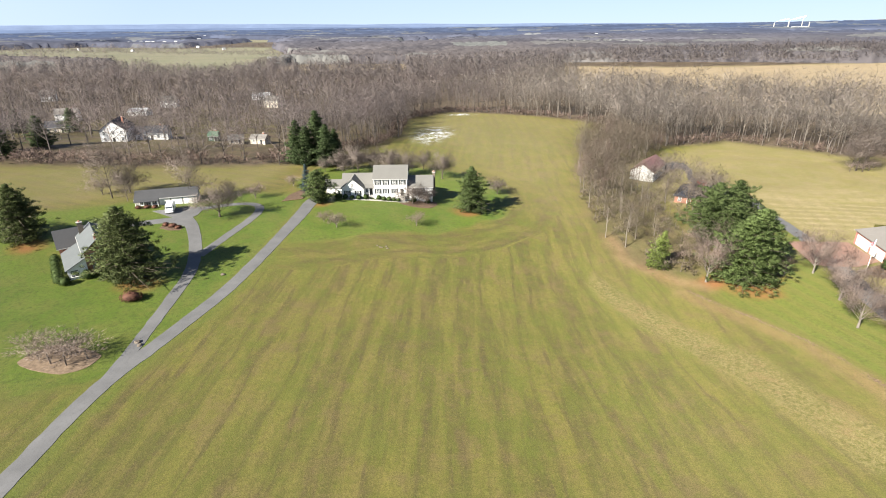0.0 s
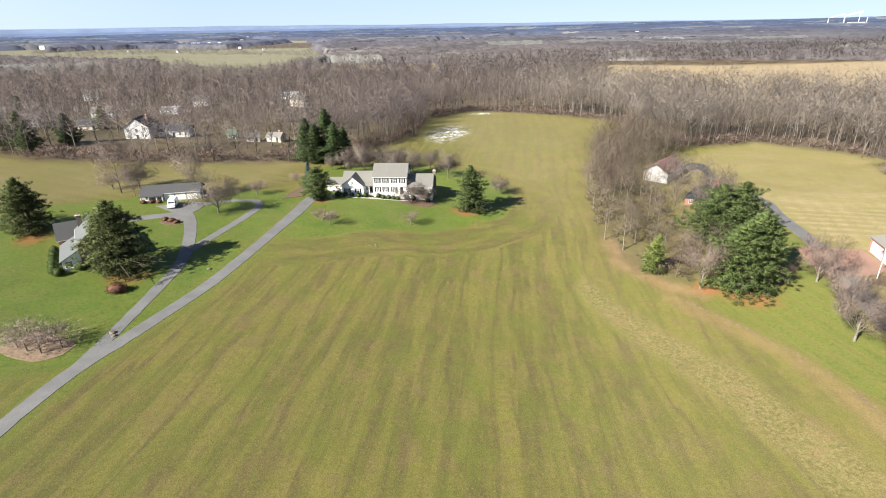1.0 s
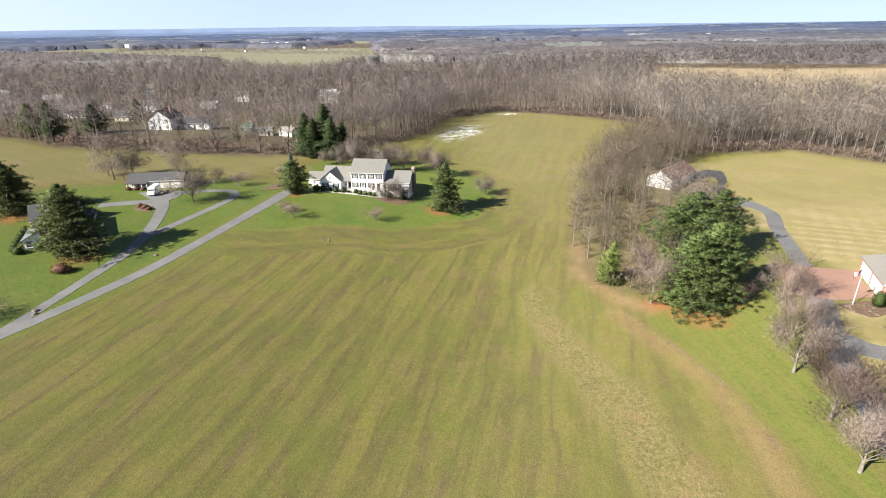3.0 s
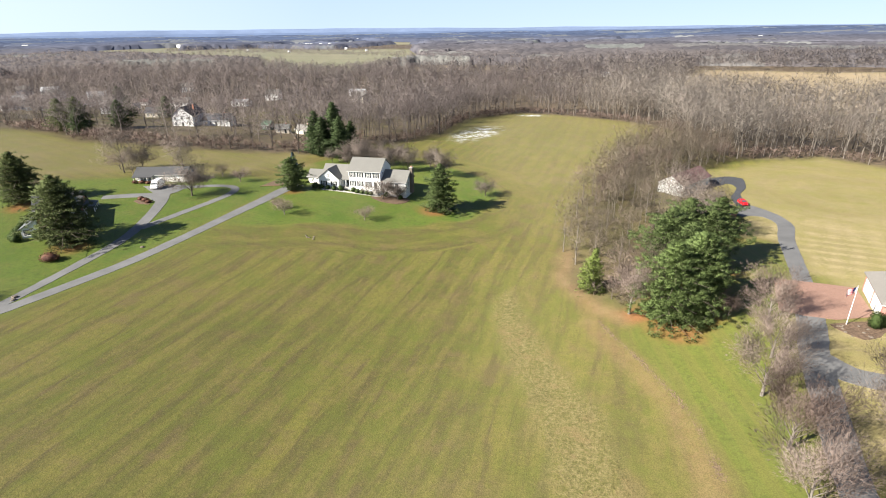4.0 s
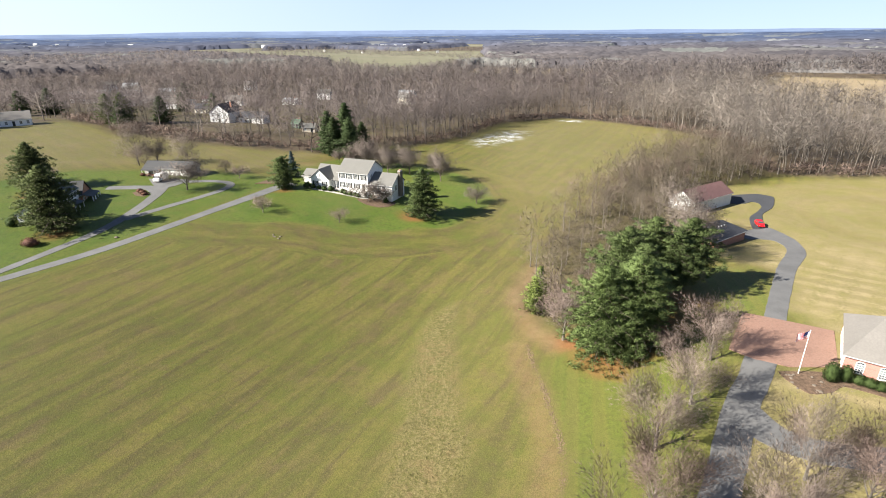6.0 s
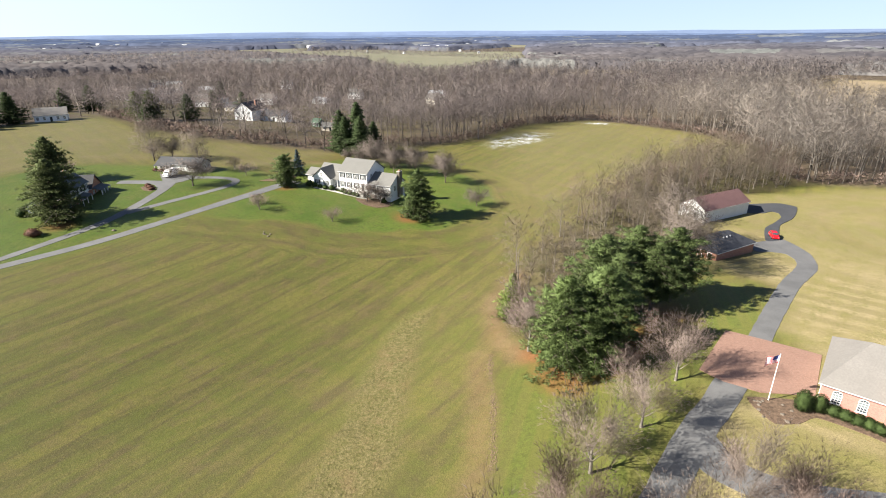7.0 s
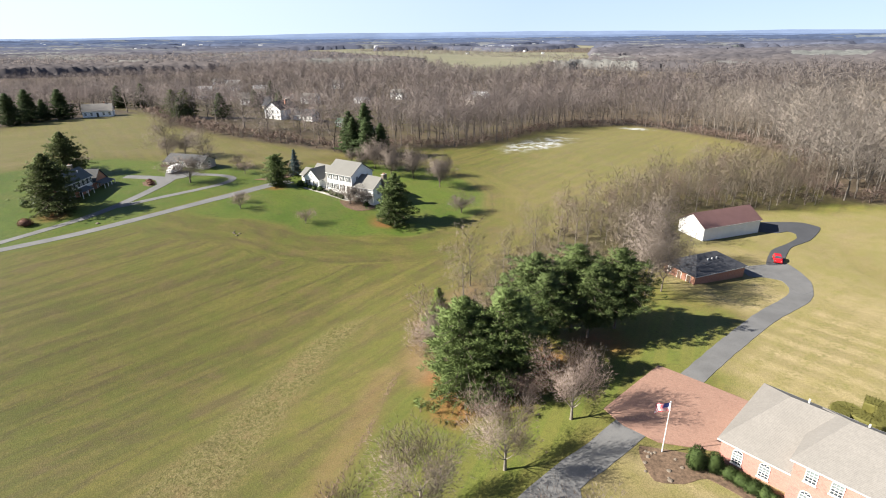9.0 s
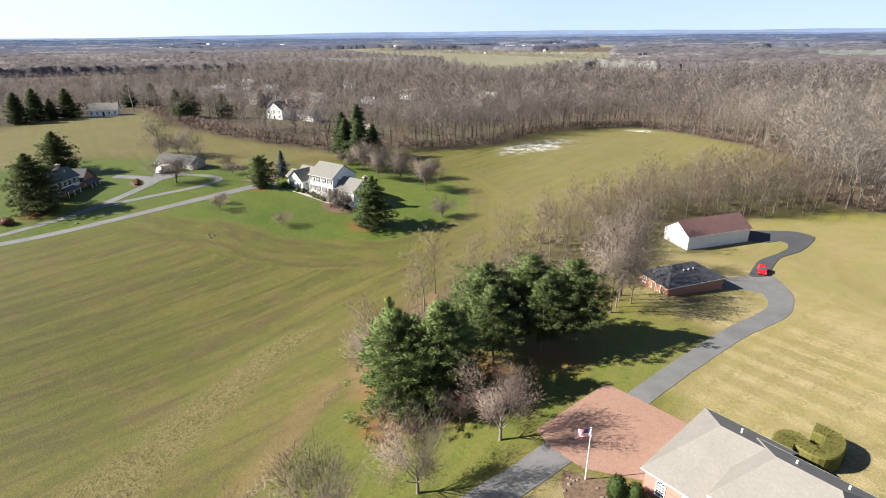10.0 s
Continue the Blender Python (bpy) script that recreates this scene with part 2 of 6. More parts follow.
    c = mix(t, calc(t, "MULTIPLY", needle, span(t, mid, 0.25, 0.5, 0.4, 1.0)), c, n)
    c = mix(t, stubble, c, mix(t, span(t, big, 0.3, 0.7), (0.255, 0.195, 0.120), (0.315, 0.245, 0.155)))
    c = mix(t, 0.07, c, (0.140, 0.140, 0.110))
    broken = calc(t, "MULTIPLY", snow, span(t, noise_at(t, 0.30, 8.0, 0.85), 0.50, 0.56))
    c = mix(t, broken, c, (0.74, 0.78, 0.85))
    c = mix(t, span(t, grain, 0.42, 0.60, 0.0, 0.70), c, mix(t, 0.6, c, (0.04, 0.04, 0.012)))
    t.links.new(c, p.inputs["Base Color"])
    p.inputs["Roughness"].default_value, p.inputs["Specular IOR Level"].default_value = 0.62, 0.13
    p.inputs["Diffuse Roughness"].default_value = 0.35
    rough = calc(t, "ADD", calc(t, "MULTIPLY", grain, 0.35), calc(t, "MULTIPLY", clump, calc(t, "ADD", calc(t, "MULTIPLY", tussock, 1.6), 0.5)))
    relief(t, p, rough, 0.5, 0.20)
    return m


def hazed_country(name, near, far, y0, y1, cell=150, fields=0.5):
    """Far woods and paler quilted fields, fading with distance to a blue haze colour."""
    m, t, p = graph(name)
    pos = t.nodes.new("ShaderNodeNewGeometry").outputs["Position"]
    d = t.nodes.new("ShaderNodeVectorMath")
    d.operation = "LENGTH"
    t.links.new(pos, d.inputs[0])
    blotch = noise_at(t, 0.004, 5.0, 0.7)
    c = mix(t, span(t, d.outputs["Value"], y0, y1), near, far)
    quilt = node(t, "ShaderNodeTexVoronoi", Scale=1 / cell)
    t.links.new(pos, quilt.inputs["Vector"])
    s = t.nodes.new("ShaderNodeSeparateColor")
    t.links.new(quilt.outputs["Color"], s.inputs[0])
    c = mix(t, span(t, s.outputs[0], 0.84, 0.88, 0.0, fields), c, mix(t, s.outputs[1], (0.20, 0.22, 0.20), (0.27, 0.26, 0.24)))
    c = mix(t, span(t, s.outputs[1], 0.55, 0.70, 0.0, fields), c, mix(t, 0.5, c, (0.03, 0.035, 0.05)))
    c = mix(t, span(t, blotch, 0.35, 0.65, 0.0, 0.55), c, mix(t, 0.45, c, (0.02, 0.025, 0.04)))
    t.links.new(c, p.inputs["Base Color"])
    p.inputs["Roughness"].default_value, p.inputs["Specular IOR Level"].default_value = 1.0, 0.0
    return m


M_GROUND = ground_material()
M_LANE = asphalt("old_asphalt", (0.122, 0.121, 0.120))
M_TAR = asphalt("fresh_asphalt", (0.045, 0.047, 0.053))
M_PAVER = bricks("clay_pavers", (0.24, 0.13, 0.095), (0.30, 0.18, 0.135), (0.18, 0.12, 0.09), flat=True)
M_BARK = plain("bark", (0.14, 0.115, 0.092), 0.9, vary=0.4, scale=2.0, fine=14.0, bump=0.5)
M_PALEBARK = plain("pale_bark", (0.205, 0.180, 0.150), 0.9, vary=0.4, scale=1.2, fine=10.0, bump=0.4)
M_TWIG = leafy("twigs", ((0.165, 0.134, 0.114), (0.240, 0.200, 0.172), (0.135, 0.109, 0.095)))
# one wood in two colour copies: darker as if backlit, paler as if sunlit
M_WOODS = leafy("woodland_twigs", ((0.178, 0.150, 0.142), (0.236, 0.204, 0.190), (0.150, 0.126, 0.124)), through_light=0.20, trees=((0.285, 0.244, 0.208), (0.200, 0.150, 0.142), (0.104, 0.086, 0.092), (0.150, 0.130, 0.115)))
M_SUNLITWOODS = leafy("sunlit_woodland_twigs", ((0.280, 0.246, 0.216), (0.355, 0.316, 0.276), (0.238, 0.208, 0.184)), through_light=0.30, trees=((0.430, 0.384, 0.318), (0.300, 0.240, 0.208), (0.175, 0.148, 0.138), (0.235, 0.208, 0.178)))
# far twigs: pale, even tones with a little haze in the colour
M_FARWOODS = leafy("far_woodland_haze", ((0.215, 0.188, 0.175), (0.245, 0.216, 0.200), (0.192, 0.168, 0.160)), through_light=0.5, trees=((0.320, 0.282, 0.252), (0.262, 0.216, 0.202), (0.175, 0.154, 0.154), (0.1, 0.09, 0.08)))
M_PALETWIG = leafy("pale_twigs", ((0.170, 0.138, 0.104), (0.245, 0.205, 0.155), (0.130, 0.104, 0.080)))
M_ROSETWIG = leafy("rose_grey_twigs", ((0.212, 0.174, 0.146), (0.292, 0.246, 0.208), (0.215, 0.150, 0.128)))
M_REDTWIG = leafy("reddish_twigs", ((0.165, 0.120, 0.100), (0.228, 0.172, 0.143), (0.138, 0.095, 0.082)))
M_PINE = leafy("pine_needles", ((0.049, 0.075, 0.025), (0.133, 0.175, 0.063), (0.087, 0.12, 0.04)), through_light=0.12)
M_PALEPINE = leafy("light_pine_needles", ((0.064, 0.098, 0.03), (0.163, 0.215, 0.074), (0.111, 0.154, 0.049)), through_light=0.12)
M_OLDPINE = leafy("olive_pine_needles", ((0.046, 0.066, 0.023), (0.128, 0.154, 0.057), (0.082, 0.102, 0.036)), through_light=0.12)
M_YOUNGPINE = leafy("young_pine_needles", ((0.105, 0.145, 0.036), (0.230, 0.280, 0.080), (0.165, 0.205, 0.056)), through_light=0.15)
M_SPRUCE = leafy("spruce_needles", ((0.032, 0.056, 0.023), (0.086, 0.122, 0.047), (0.058, 0.085, 0.033)), through_light=0.15)
M_BLUESPRUCE = leafy("blue_spruce_needles", ((0.035, 0.060, 0.065), (0.085, 0.125, 0.135), (0.055, 0.085, 0.09)), through_light=0.15)
M_BOX = leafy("evergreen_shrub_leaves", ((0.025, 0.048, 0.014), (0.070, 0.100, 0.028), (0.045, 0.070, 0.020)), through_light=0.15)
M_DRYLEAF = leafy("russet_shrub_leaves", ((0.10, 0.045, 0.030), (0.17, 0.080, 0.050), (0.075, 0.035, 0.026)))
M_WHITE = siding("white_siding", (0.80, 0.80, 0.79))
M_TRIM = plain("white_paint", (0.80, 0.79, 0.76), 0.5, vary=0.06, bump=0.0)
M_FASCIA = plain("grey_white_paint", (0.50, 0.49, 0.47), 0.6, vary=0.1, bump=0.0)
M_DARK = plain("dark_paint", (0.025, 0.028, 0.027), 0.5, vary=0.3, bump=0.0)
M_ROOF = shingle("grey_shingle", (0.170, 0.165, 0.150))
M_ROOFPALE = shingle("weathered_shingle", (0.215, 0.200, 0.182))
M_ROOFGREY = shingle("dark_grey_shingle", (0.058, 0.059, 0.062))
M_SLATE = shingle("slate_roof", (0.112, 0.124, 0.126))
M_ROOFDARK = shingle("dark_shingle", (0.050, 0.053, 0.064))
M_ROOFRED = plain("maroon_metal_roof", (0.125, 0.072, 0.070), 0.5, vary=0.15, scale=0.5, bump=0.05)
M_BRICK = bricks("pink_brick", (0.40, 0.160, 0.125), (0.46, 0.205, 0.165), (0.44, 0.265, 0.220))
M_PALEPANE = plain("pale_pane", (0.17, 0.20, 0.20), 0.6, vary=0.1, bump=0.0)
M_REDBRICK = bricks("red_brick", (0.30, 0.12, 0.075), (0.38, 0.165, 0.105), (0.36, 0.26, 0.2))
M_METALWALL = plain("white_metal_siding", (0.72, 0.72, 0.70), 0.45, vary=0.08, scale=0.6, bump=0.05)
M_STONE = plain("stone", (0.17, 0.14, 0.11), 0.9, vary=0.35, scale=3.0, bump=0.6)
M_WALK = plain("concrete", (0.42, 0.40, 0.37), 0.85, vary=0.2)
M_WOOD = plain("weathered_timber", (0.20, 0.13, 0.085), 0.8, vary=0.35)
M_LITTER = plain("leaf_litter", (0.20, 0.145, 0.098), 0.95, vary=0.4, scale=2.0, fine=9.0, bump=0.8)
M_MULCH = plain("mulch", (0.135, 0.090, 0.060), 0.95, vary=0.5, scale=2.5, fine=9.0, bump=0.8)
M_CARRED = plain("red_car_paint", (0.55, 0.012, 0.018), 0.25, vary=0.05, bump=0.0, gloss=0.6)
M_CARWHITE = plain("white_car_paint", (0.80, 0.80, 0.80), 0.3, vary=0.04, bump=0.0, gloss=0.5)
M_TYRE = plain("tyre", (0.02, 0.02, 0.02), 0.8, vary=0.2, bump=0.0)
M_STEEL = plain("steel", (0.55, 0.55, 0.56), 0.35, 0.9, vary=0.1, bump=0.0)
M_GALV = plain("light_roof_metal", (0.40, 0.41, 0.42), 0.6, vary=0.15, bump=0.0)
M_GLASS = plain("window_glass", (0.055, 0.066, 0.078), 0.08, vary=0.3, bump=0.0, gloss=0.8)
M_FLAGWHITE = plain("white_cloth", (0.75, 0.74, 0.74), 0.8, vary=0.05, bump=0.0)
M_FLAGRED = plain("red_cloth", (0.45, 0.03, 0.05), 0.8, vary=0.05, bump=0.0)
M_FLAGBLUE = plain("blue_cloth", (0.03, 0.045, 0.18), 0.8, vary=0.05, bump=0.0)
M_TARP = plain("green_sheet_metal", (0.10, 0.16, 0.11), 0.6)
# distance haze is mixed into these two colours, bluer further out
M_FAR = hazed_country("far_country_haze", (0.122, 0.108, 0.106), (0.076, 0.100, 0.165), 1000, 2900, 110)
M_RIDGE = hazed_country("far_ridge_haze", (0.105, 0.145, 0.245), (0.175, 0.230, 0.350), 4200, 4800, 900, 0.0)
M_STEAM = plain("steam", (0.9, 0.9, 0.92), 1.0, vary=0.05, bump=0.0)


# ---- building blocks ----
rng = np.random.default_rng(7)


def part(name, bm, material, parent=None, label="", smooth=False):
    """Links a bmesh as one mesh object, under a thing or a part."""
    me = bpy.data.meshes.new(name)
    bm.to_mesh(me)
    bm.free()
    me.materials.append(material)
    if smooth:
        me.polygons.foreach_set("use_smooth", [True] * len(me.polygons))
    ob = new(name, me)
    ob.parent = parent
    if label:
        ob["label"] = label
    return ob


def facing(verts, faces, normals):
    """Turns each triangle to the side on which its foliage faces outwards."""
    a, b, c = (verts[faces[:, i]] for i in range(3))
    back = np.einsum("ij,ij->i", np.cross(b - a, c - a), normals[faces[:, 0]]) < 0
    return np.where(back[:, None], faces[:, ::-1], faces)


def unit_rows(v):
    return v / (np.linalg.norm(v, axis=1, keepdims=True) + 1e-9)


def sheet(name, verts, faces, material, parent=None, label="", normals=None):
    """Links arrays of vertices and triangles or quads as one mesh object; normals round the shading of foliage."""
    verts, faces = np.asarray(verts, dtype=np.float32), np.asarray(faces, dtype=np.int32)
    me = bpy.data.meshes.new(name)
    k = faces.shape[1]
    me.vertices.add(len(verts))
    me.vertices.foreach_set("co", verts.ravel())
    me.loops.add(faces.size)
    me.loops.foreach_set("vertex_index", faces.ravel())
    me.polygons.add(len(faces))
    me.polygons.foreach_set("loop_start", np.arange(0, faces.size, k, dtype=np.int32))
    me.update(calc_edges=True)
    if normals is not None:
        me.normals_split_custom_set_from_vertices(np.asarray(normals, dtype=np.float32))
    me.materials.append(material)
    ob = new(name, me)
    ob.parent = parent
    if label:
        ob["label"] = label
    return ob


def thing(name, place, label, category, group="", kind="", turn=0.0):
    ob = new(name)
    ob.matrix_world = pose(*place, 0, 0, turn)
    return tagged(ob, label, category, group, kind)


def box(bm, lo, hi, m=None):
    """An axis-aligned block from corner lo to corner hi."""
    v = [bm.verts.new((x, y, z)) for x in (lo[0], hi[0]) for y in (lo[1], hi[1]) for z in (lo[2], hi[2])]
    for f in ((0, 1, 3, 2), (4, 6, 7, 5), (0, 4, 5, 1), (2, 3, 7, 6), (0, 2, 6, 4), (1, 5, 7, 3)):
        bm.faces.new([v[i] for i in f])
    if m:
        bmesh.ops.transform(bm, matrix=m, verts=v)
    return bm


def block(lo, hi, soft=0.0):
    bm = box(bmesh.new(), lo, hi)
    if soft:
        bmesh.ops.bevel(bm, geom=bm.edges[:], offset=soft, segments=2, affect="EDGES")
    return bm


def solid(points, faces):
    bm = bmesh.new()
    v = [bm.verts.new(p) for p in points]
    for f in faces:
        bm.faces.new([v[i] for i in f])
    bmesh.ops.recalc_face_normals(bm, faces=bm.faces[:])
    return bm


def tube(bm, a, b, r0, r1, n=8):
    a, b = Vector(a), Vector(b)
    q = (b - a).to_track_quat("Z", "Y")
    ring = [[bm.verts.new(p + q @ Vector((r * math.cos(2 * math.pi * i / n), r * math.sin(2 * math.pi * i / n), 0))) for i in range(n)] for p, r in ((a, r0), (b, r1))]
    for i in range(n):
        bm.faces.new((ring[0][i], ring[0][(i + 1) % n], ring[1][(i + 1) % n], ring[1][i]))
    bm.faces.new(ring[0][::-1]), bm.faces.new(ring[1])
    return bm


def slab(corners, thick):
    """A roof plane or panel through the corners, thickened downwards."""
    n = len(corners)
    low = [(x, y, z - thick) for x, y, z in corners]
    return solid(list(corners) + low, [tuple(range(n)), tuple(range(n, 2 * n))] + [(i, (i + 1) % n, n + (i + 1) % n, n + i) for i in range(n)])


# ---- the lie of the land ----
BASE = 4.5
BUMPS = [(-70, 115, 45, 1.54), (-30, 60, 35, 0.51), (-20, 140, 35, 1.90), (30, 95, 28, -2.98), (30, 140, 35, -1.26), (80, 95, 22, 0.43), (100, 120, 30, 1.79), (85, 175, 35, -1.37), (0, 260, 50, 3.15), (-150, 190, 70, 5.29), (60, 75, 22, -0.63), (10, 350, 60, -0.74), (120, 30, 70, 5.58), (-120, 40, 70, 0.88), (150, 210, 60, -1.83), (0, -40, 60, 4.49), (20, 60, 30, -0.28), (-250, 120, 110, 9.42), (-60, 90, 22, -0.76)]


def land(x, y):
    x, y = np.asarray(x, dtype=float), np.asarray(y, dtype=float)
    z = np.full(np.broadcast(x, y).shape, BASE)
    for cx, cy, s, a in BUMPS:
        z = z + a * np.exp(-((x - cx) ** 2 + (y - cy) ** 2) / (2 * s * s))
    far = np.clip((np.hypot(x, y) - 450) / 500, 0, 1)
    rise = 0.016 * np.clip(np.hypot(x, y) - 700, 0, None)
    return z + rise + far * (2.5 * np.sin(x / 310 + 1) * np.cos(y / 270) + 2.0 * np.sin((x + y) / 170))


def at(x, y, dz=0.0):
    return (x, y, float(land(x, y)) + dz)


def inside(poly, x, y):
    hit = np.zeros(np.shape(x), bool)
    for (x0, y0), (x1, y1) in zip(poly, poly[1:] + poly[:1]):
        if y0 != y1:
            hit ^= ((y0 > y) != (y1 > y)) & (x < (x1 - x0) * (y - y0) / (y1 - y0) + x0)
    return hit


def reach(line, x, y, closed=False):
    """Distance from points to a polyline."""
    best = np.full(np.shape(x), 1e9)
    ends = line[1:] + (line[:1] if closed else [])
    for (x0, y0), (x1, y1) in zip(line, ends):
        dx, dy = x1 - x0, y1 - y0
        k = np.clip(((x - x0) * dx + (y - y0) * dy) / (dx * dx + dy * dy), 0, 1)
        best = np.minimum(best, np.hypot(x - x0 - k * dx, y - y0 - k * dy))
    return best


def soft_in(poly, x, y, edge=1.5):
    d = reach(poly, x, y, True)
    return np.clip(0.5 + np.where(inside(poly, x, y), d, -d) / (2 * edge), 0, 1)


LAWN_WHITE = [(-37, 113), (-29, 115.5), (-22, 121), (-13, 123), (-2, 125.5), (7, 132), (16, 141), (20, 152), (21, 168), (13, 182), (0, 190), (-20, 193), (-45, 187), (-52, 170), (-42, 150)]
LAWN_LEFT = [(-46, 64), (-43, 92), (-41, 120), (-41, 150), (-60, 151), (-90, 138), (-112, 122), (-116, 95), (-102, 76), (-76, 67), (-60, 58)]
LAWN_RIGHT = [(64, 50), (62, 68), (58, 80), (54, 91), (56, 98), (66, 100), (66, 120), (70, 136), (78, 141), (90, 139), (87.4, 119), (82, 116), (79, 98), (77, 88), (74, 70), (71, 50)]
LAWN_DRY = [(75, 40), (79, 82), (82, 96), (92, 99), (94, 112), (89.2, 120), (91.5, 133), (91, 143), (74, 150), (67, 170), (66, 205), (84, 219), (99, 226), (113, 240), (138, 254), (158, 238), (171, 225), (230, 190), (260, 40)]
FRONT_LAWN = [(81, 85), (84.5, 95.5), (88, 92.5), (104, 92.5), (112, 84), (95, 80), (78, 60), (82, 40), (110, 40), (112, 80)]
TUSSOCKS = [(31.0, 103), (33.2, 91), (36.0, 83.5), (40.5, 72.5), (45, 60), (48, 45), (57, 45), (52.5, 60), (50.5, 70), (47, 76), (42, 87), (38.8, 93), (35.0, 103), (33.6, 107)]
VERGE = [(-49.5, 5), (-49.7, 55), (-47.3, 70), (-42.9, 90.3), (-39.8, 118)]
HILL = [(8, 195), (24, 168), (36, 140), (43, 165), (50, 200), (62, 256), (84, 300), (41, 352), (4, 361), (-20, 320), (-14, 250), (0, 230)]
GLARE_SWALE = [(18, 25), (63, 25), (62, 66), (56, 80), (50, 96), (42, 124), (33, 135), (28, 110), (30, 80)]
WEST_FIELD = [(-201, 110), (-204, 184), (-147, 170), (-112, 174), (-78, 183), (-56, 190), (-60, 153), (-92, 141), (-117, 124), (-120, 95), (-160, 80)]
GULLY = [(50.4, 96.4), (52.3, 92), (55.3, 86), (57.8, 80), (59.9, 75), (61.6, 69), (62.4, 60), (63, 50), (63.5, 40)]
WOODS_BACK = [(-205, 187), (-170, 180), (-147, 171), (-112, 175), (-78, 184), (-56, 192), (-50, 200), (-46, 216), (-29, 229), (-21, 252), (-22, 320), (2, 358), (28, 351), (58, 335), (80, 315), (92, 301), (84, 272), (101, 243), (120, 248), (138, 255), (158, 238), (171, 225), (192, 212), (225, 195), (275, 184), (312, 246), (264, 288), (216, 338), (166, 404), (120, 480), (115, 560), (60, 700), (-30, 640), (-150, 590), (-292, 655), (-480, 785), (-700, 860), (-900, 900), (-900, 300), (-420, 235)]
WOODS_WEST = [(-205, 90), (-206, 187), (-420, 235), (-900, 300), (-900, -100), (-320, 20)]
THICKET = [(43, 121), (45, 109), (55, 101), (60, 105), (62, 121), (64, 140), (66, 150), (68, 158), (67, 176), (64, 200), (84, 219), (101, 240), (82, 262), (62, 240), (51, 195), (44, 163), (42.5, 140)]
STUBBLE = [(122, 485), (168, 408), (218, 342), (266, 292), (314, 250), (420, 200), (800, 450), (900, 620), (569, 718), (317, 748), (182, 813), (120, 600)]
STUBBLE_FAR = [(-245, 770), (-50, 800), (-60, 925), (-250, 910)]
MEADOW_FAR = [(-292, 665), (-480, 795), (-700, 870), (-1000, 1000), (-1150, 1300), (-1060, 1660), (-680, 1605), (-480, 1560), (-370, 1280), (-270, 1000)]
MEADOWS = [MEADOW_FAR, [(-260, 1140), (-140, 1130), (-130, 1215), (-270, 1215)], [(-120, 1560), (-30, 1560), (60, 1990), (-140, 1930)], [(-1150, 1780), (-860, 1760), (-850, 1930), (-1130, 1980)], [(-360, 1500), (-100, 1420), (80, 1560), (-300, 1640)], [(-1500, 1300), (-1000, 1000), (-950, 1150), (-1300, 1600)], [(200, 1500), (620, 1380), (640, 1450), (260, 1600)], [(-1000, 2000), (-500, 1900), (-450, 2050), (-950, 2250)], [(-300, 2000), (150, 1950), (200, 2050), (-250, 2150)]]


def axis(lo, hi, step, mid, mid_step, end):
    """Grid lines: fine from lo to hi, coarser to mid, then ever wider to the end."""
    a = list(np.arange(lo, hi, step)) + list(np.arange(hi, mid, mid_step)) + [mid]
    while a[-1] < end:
        a.append(a[-1] + (a[-1] - mid) * 0.045 + mid_step)
    return a


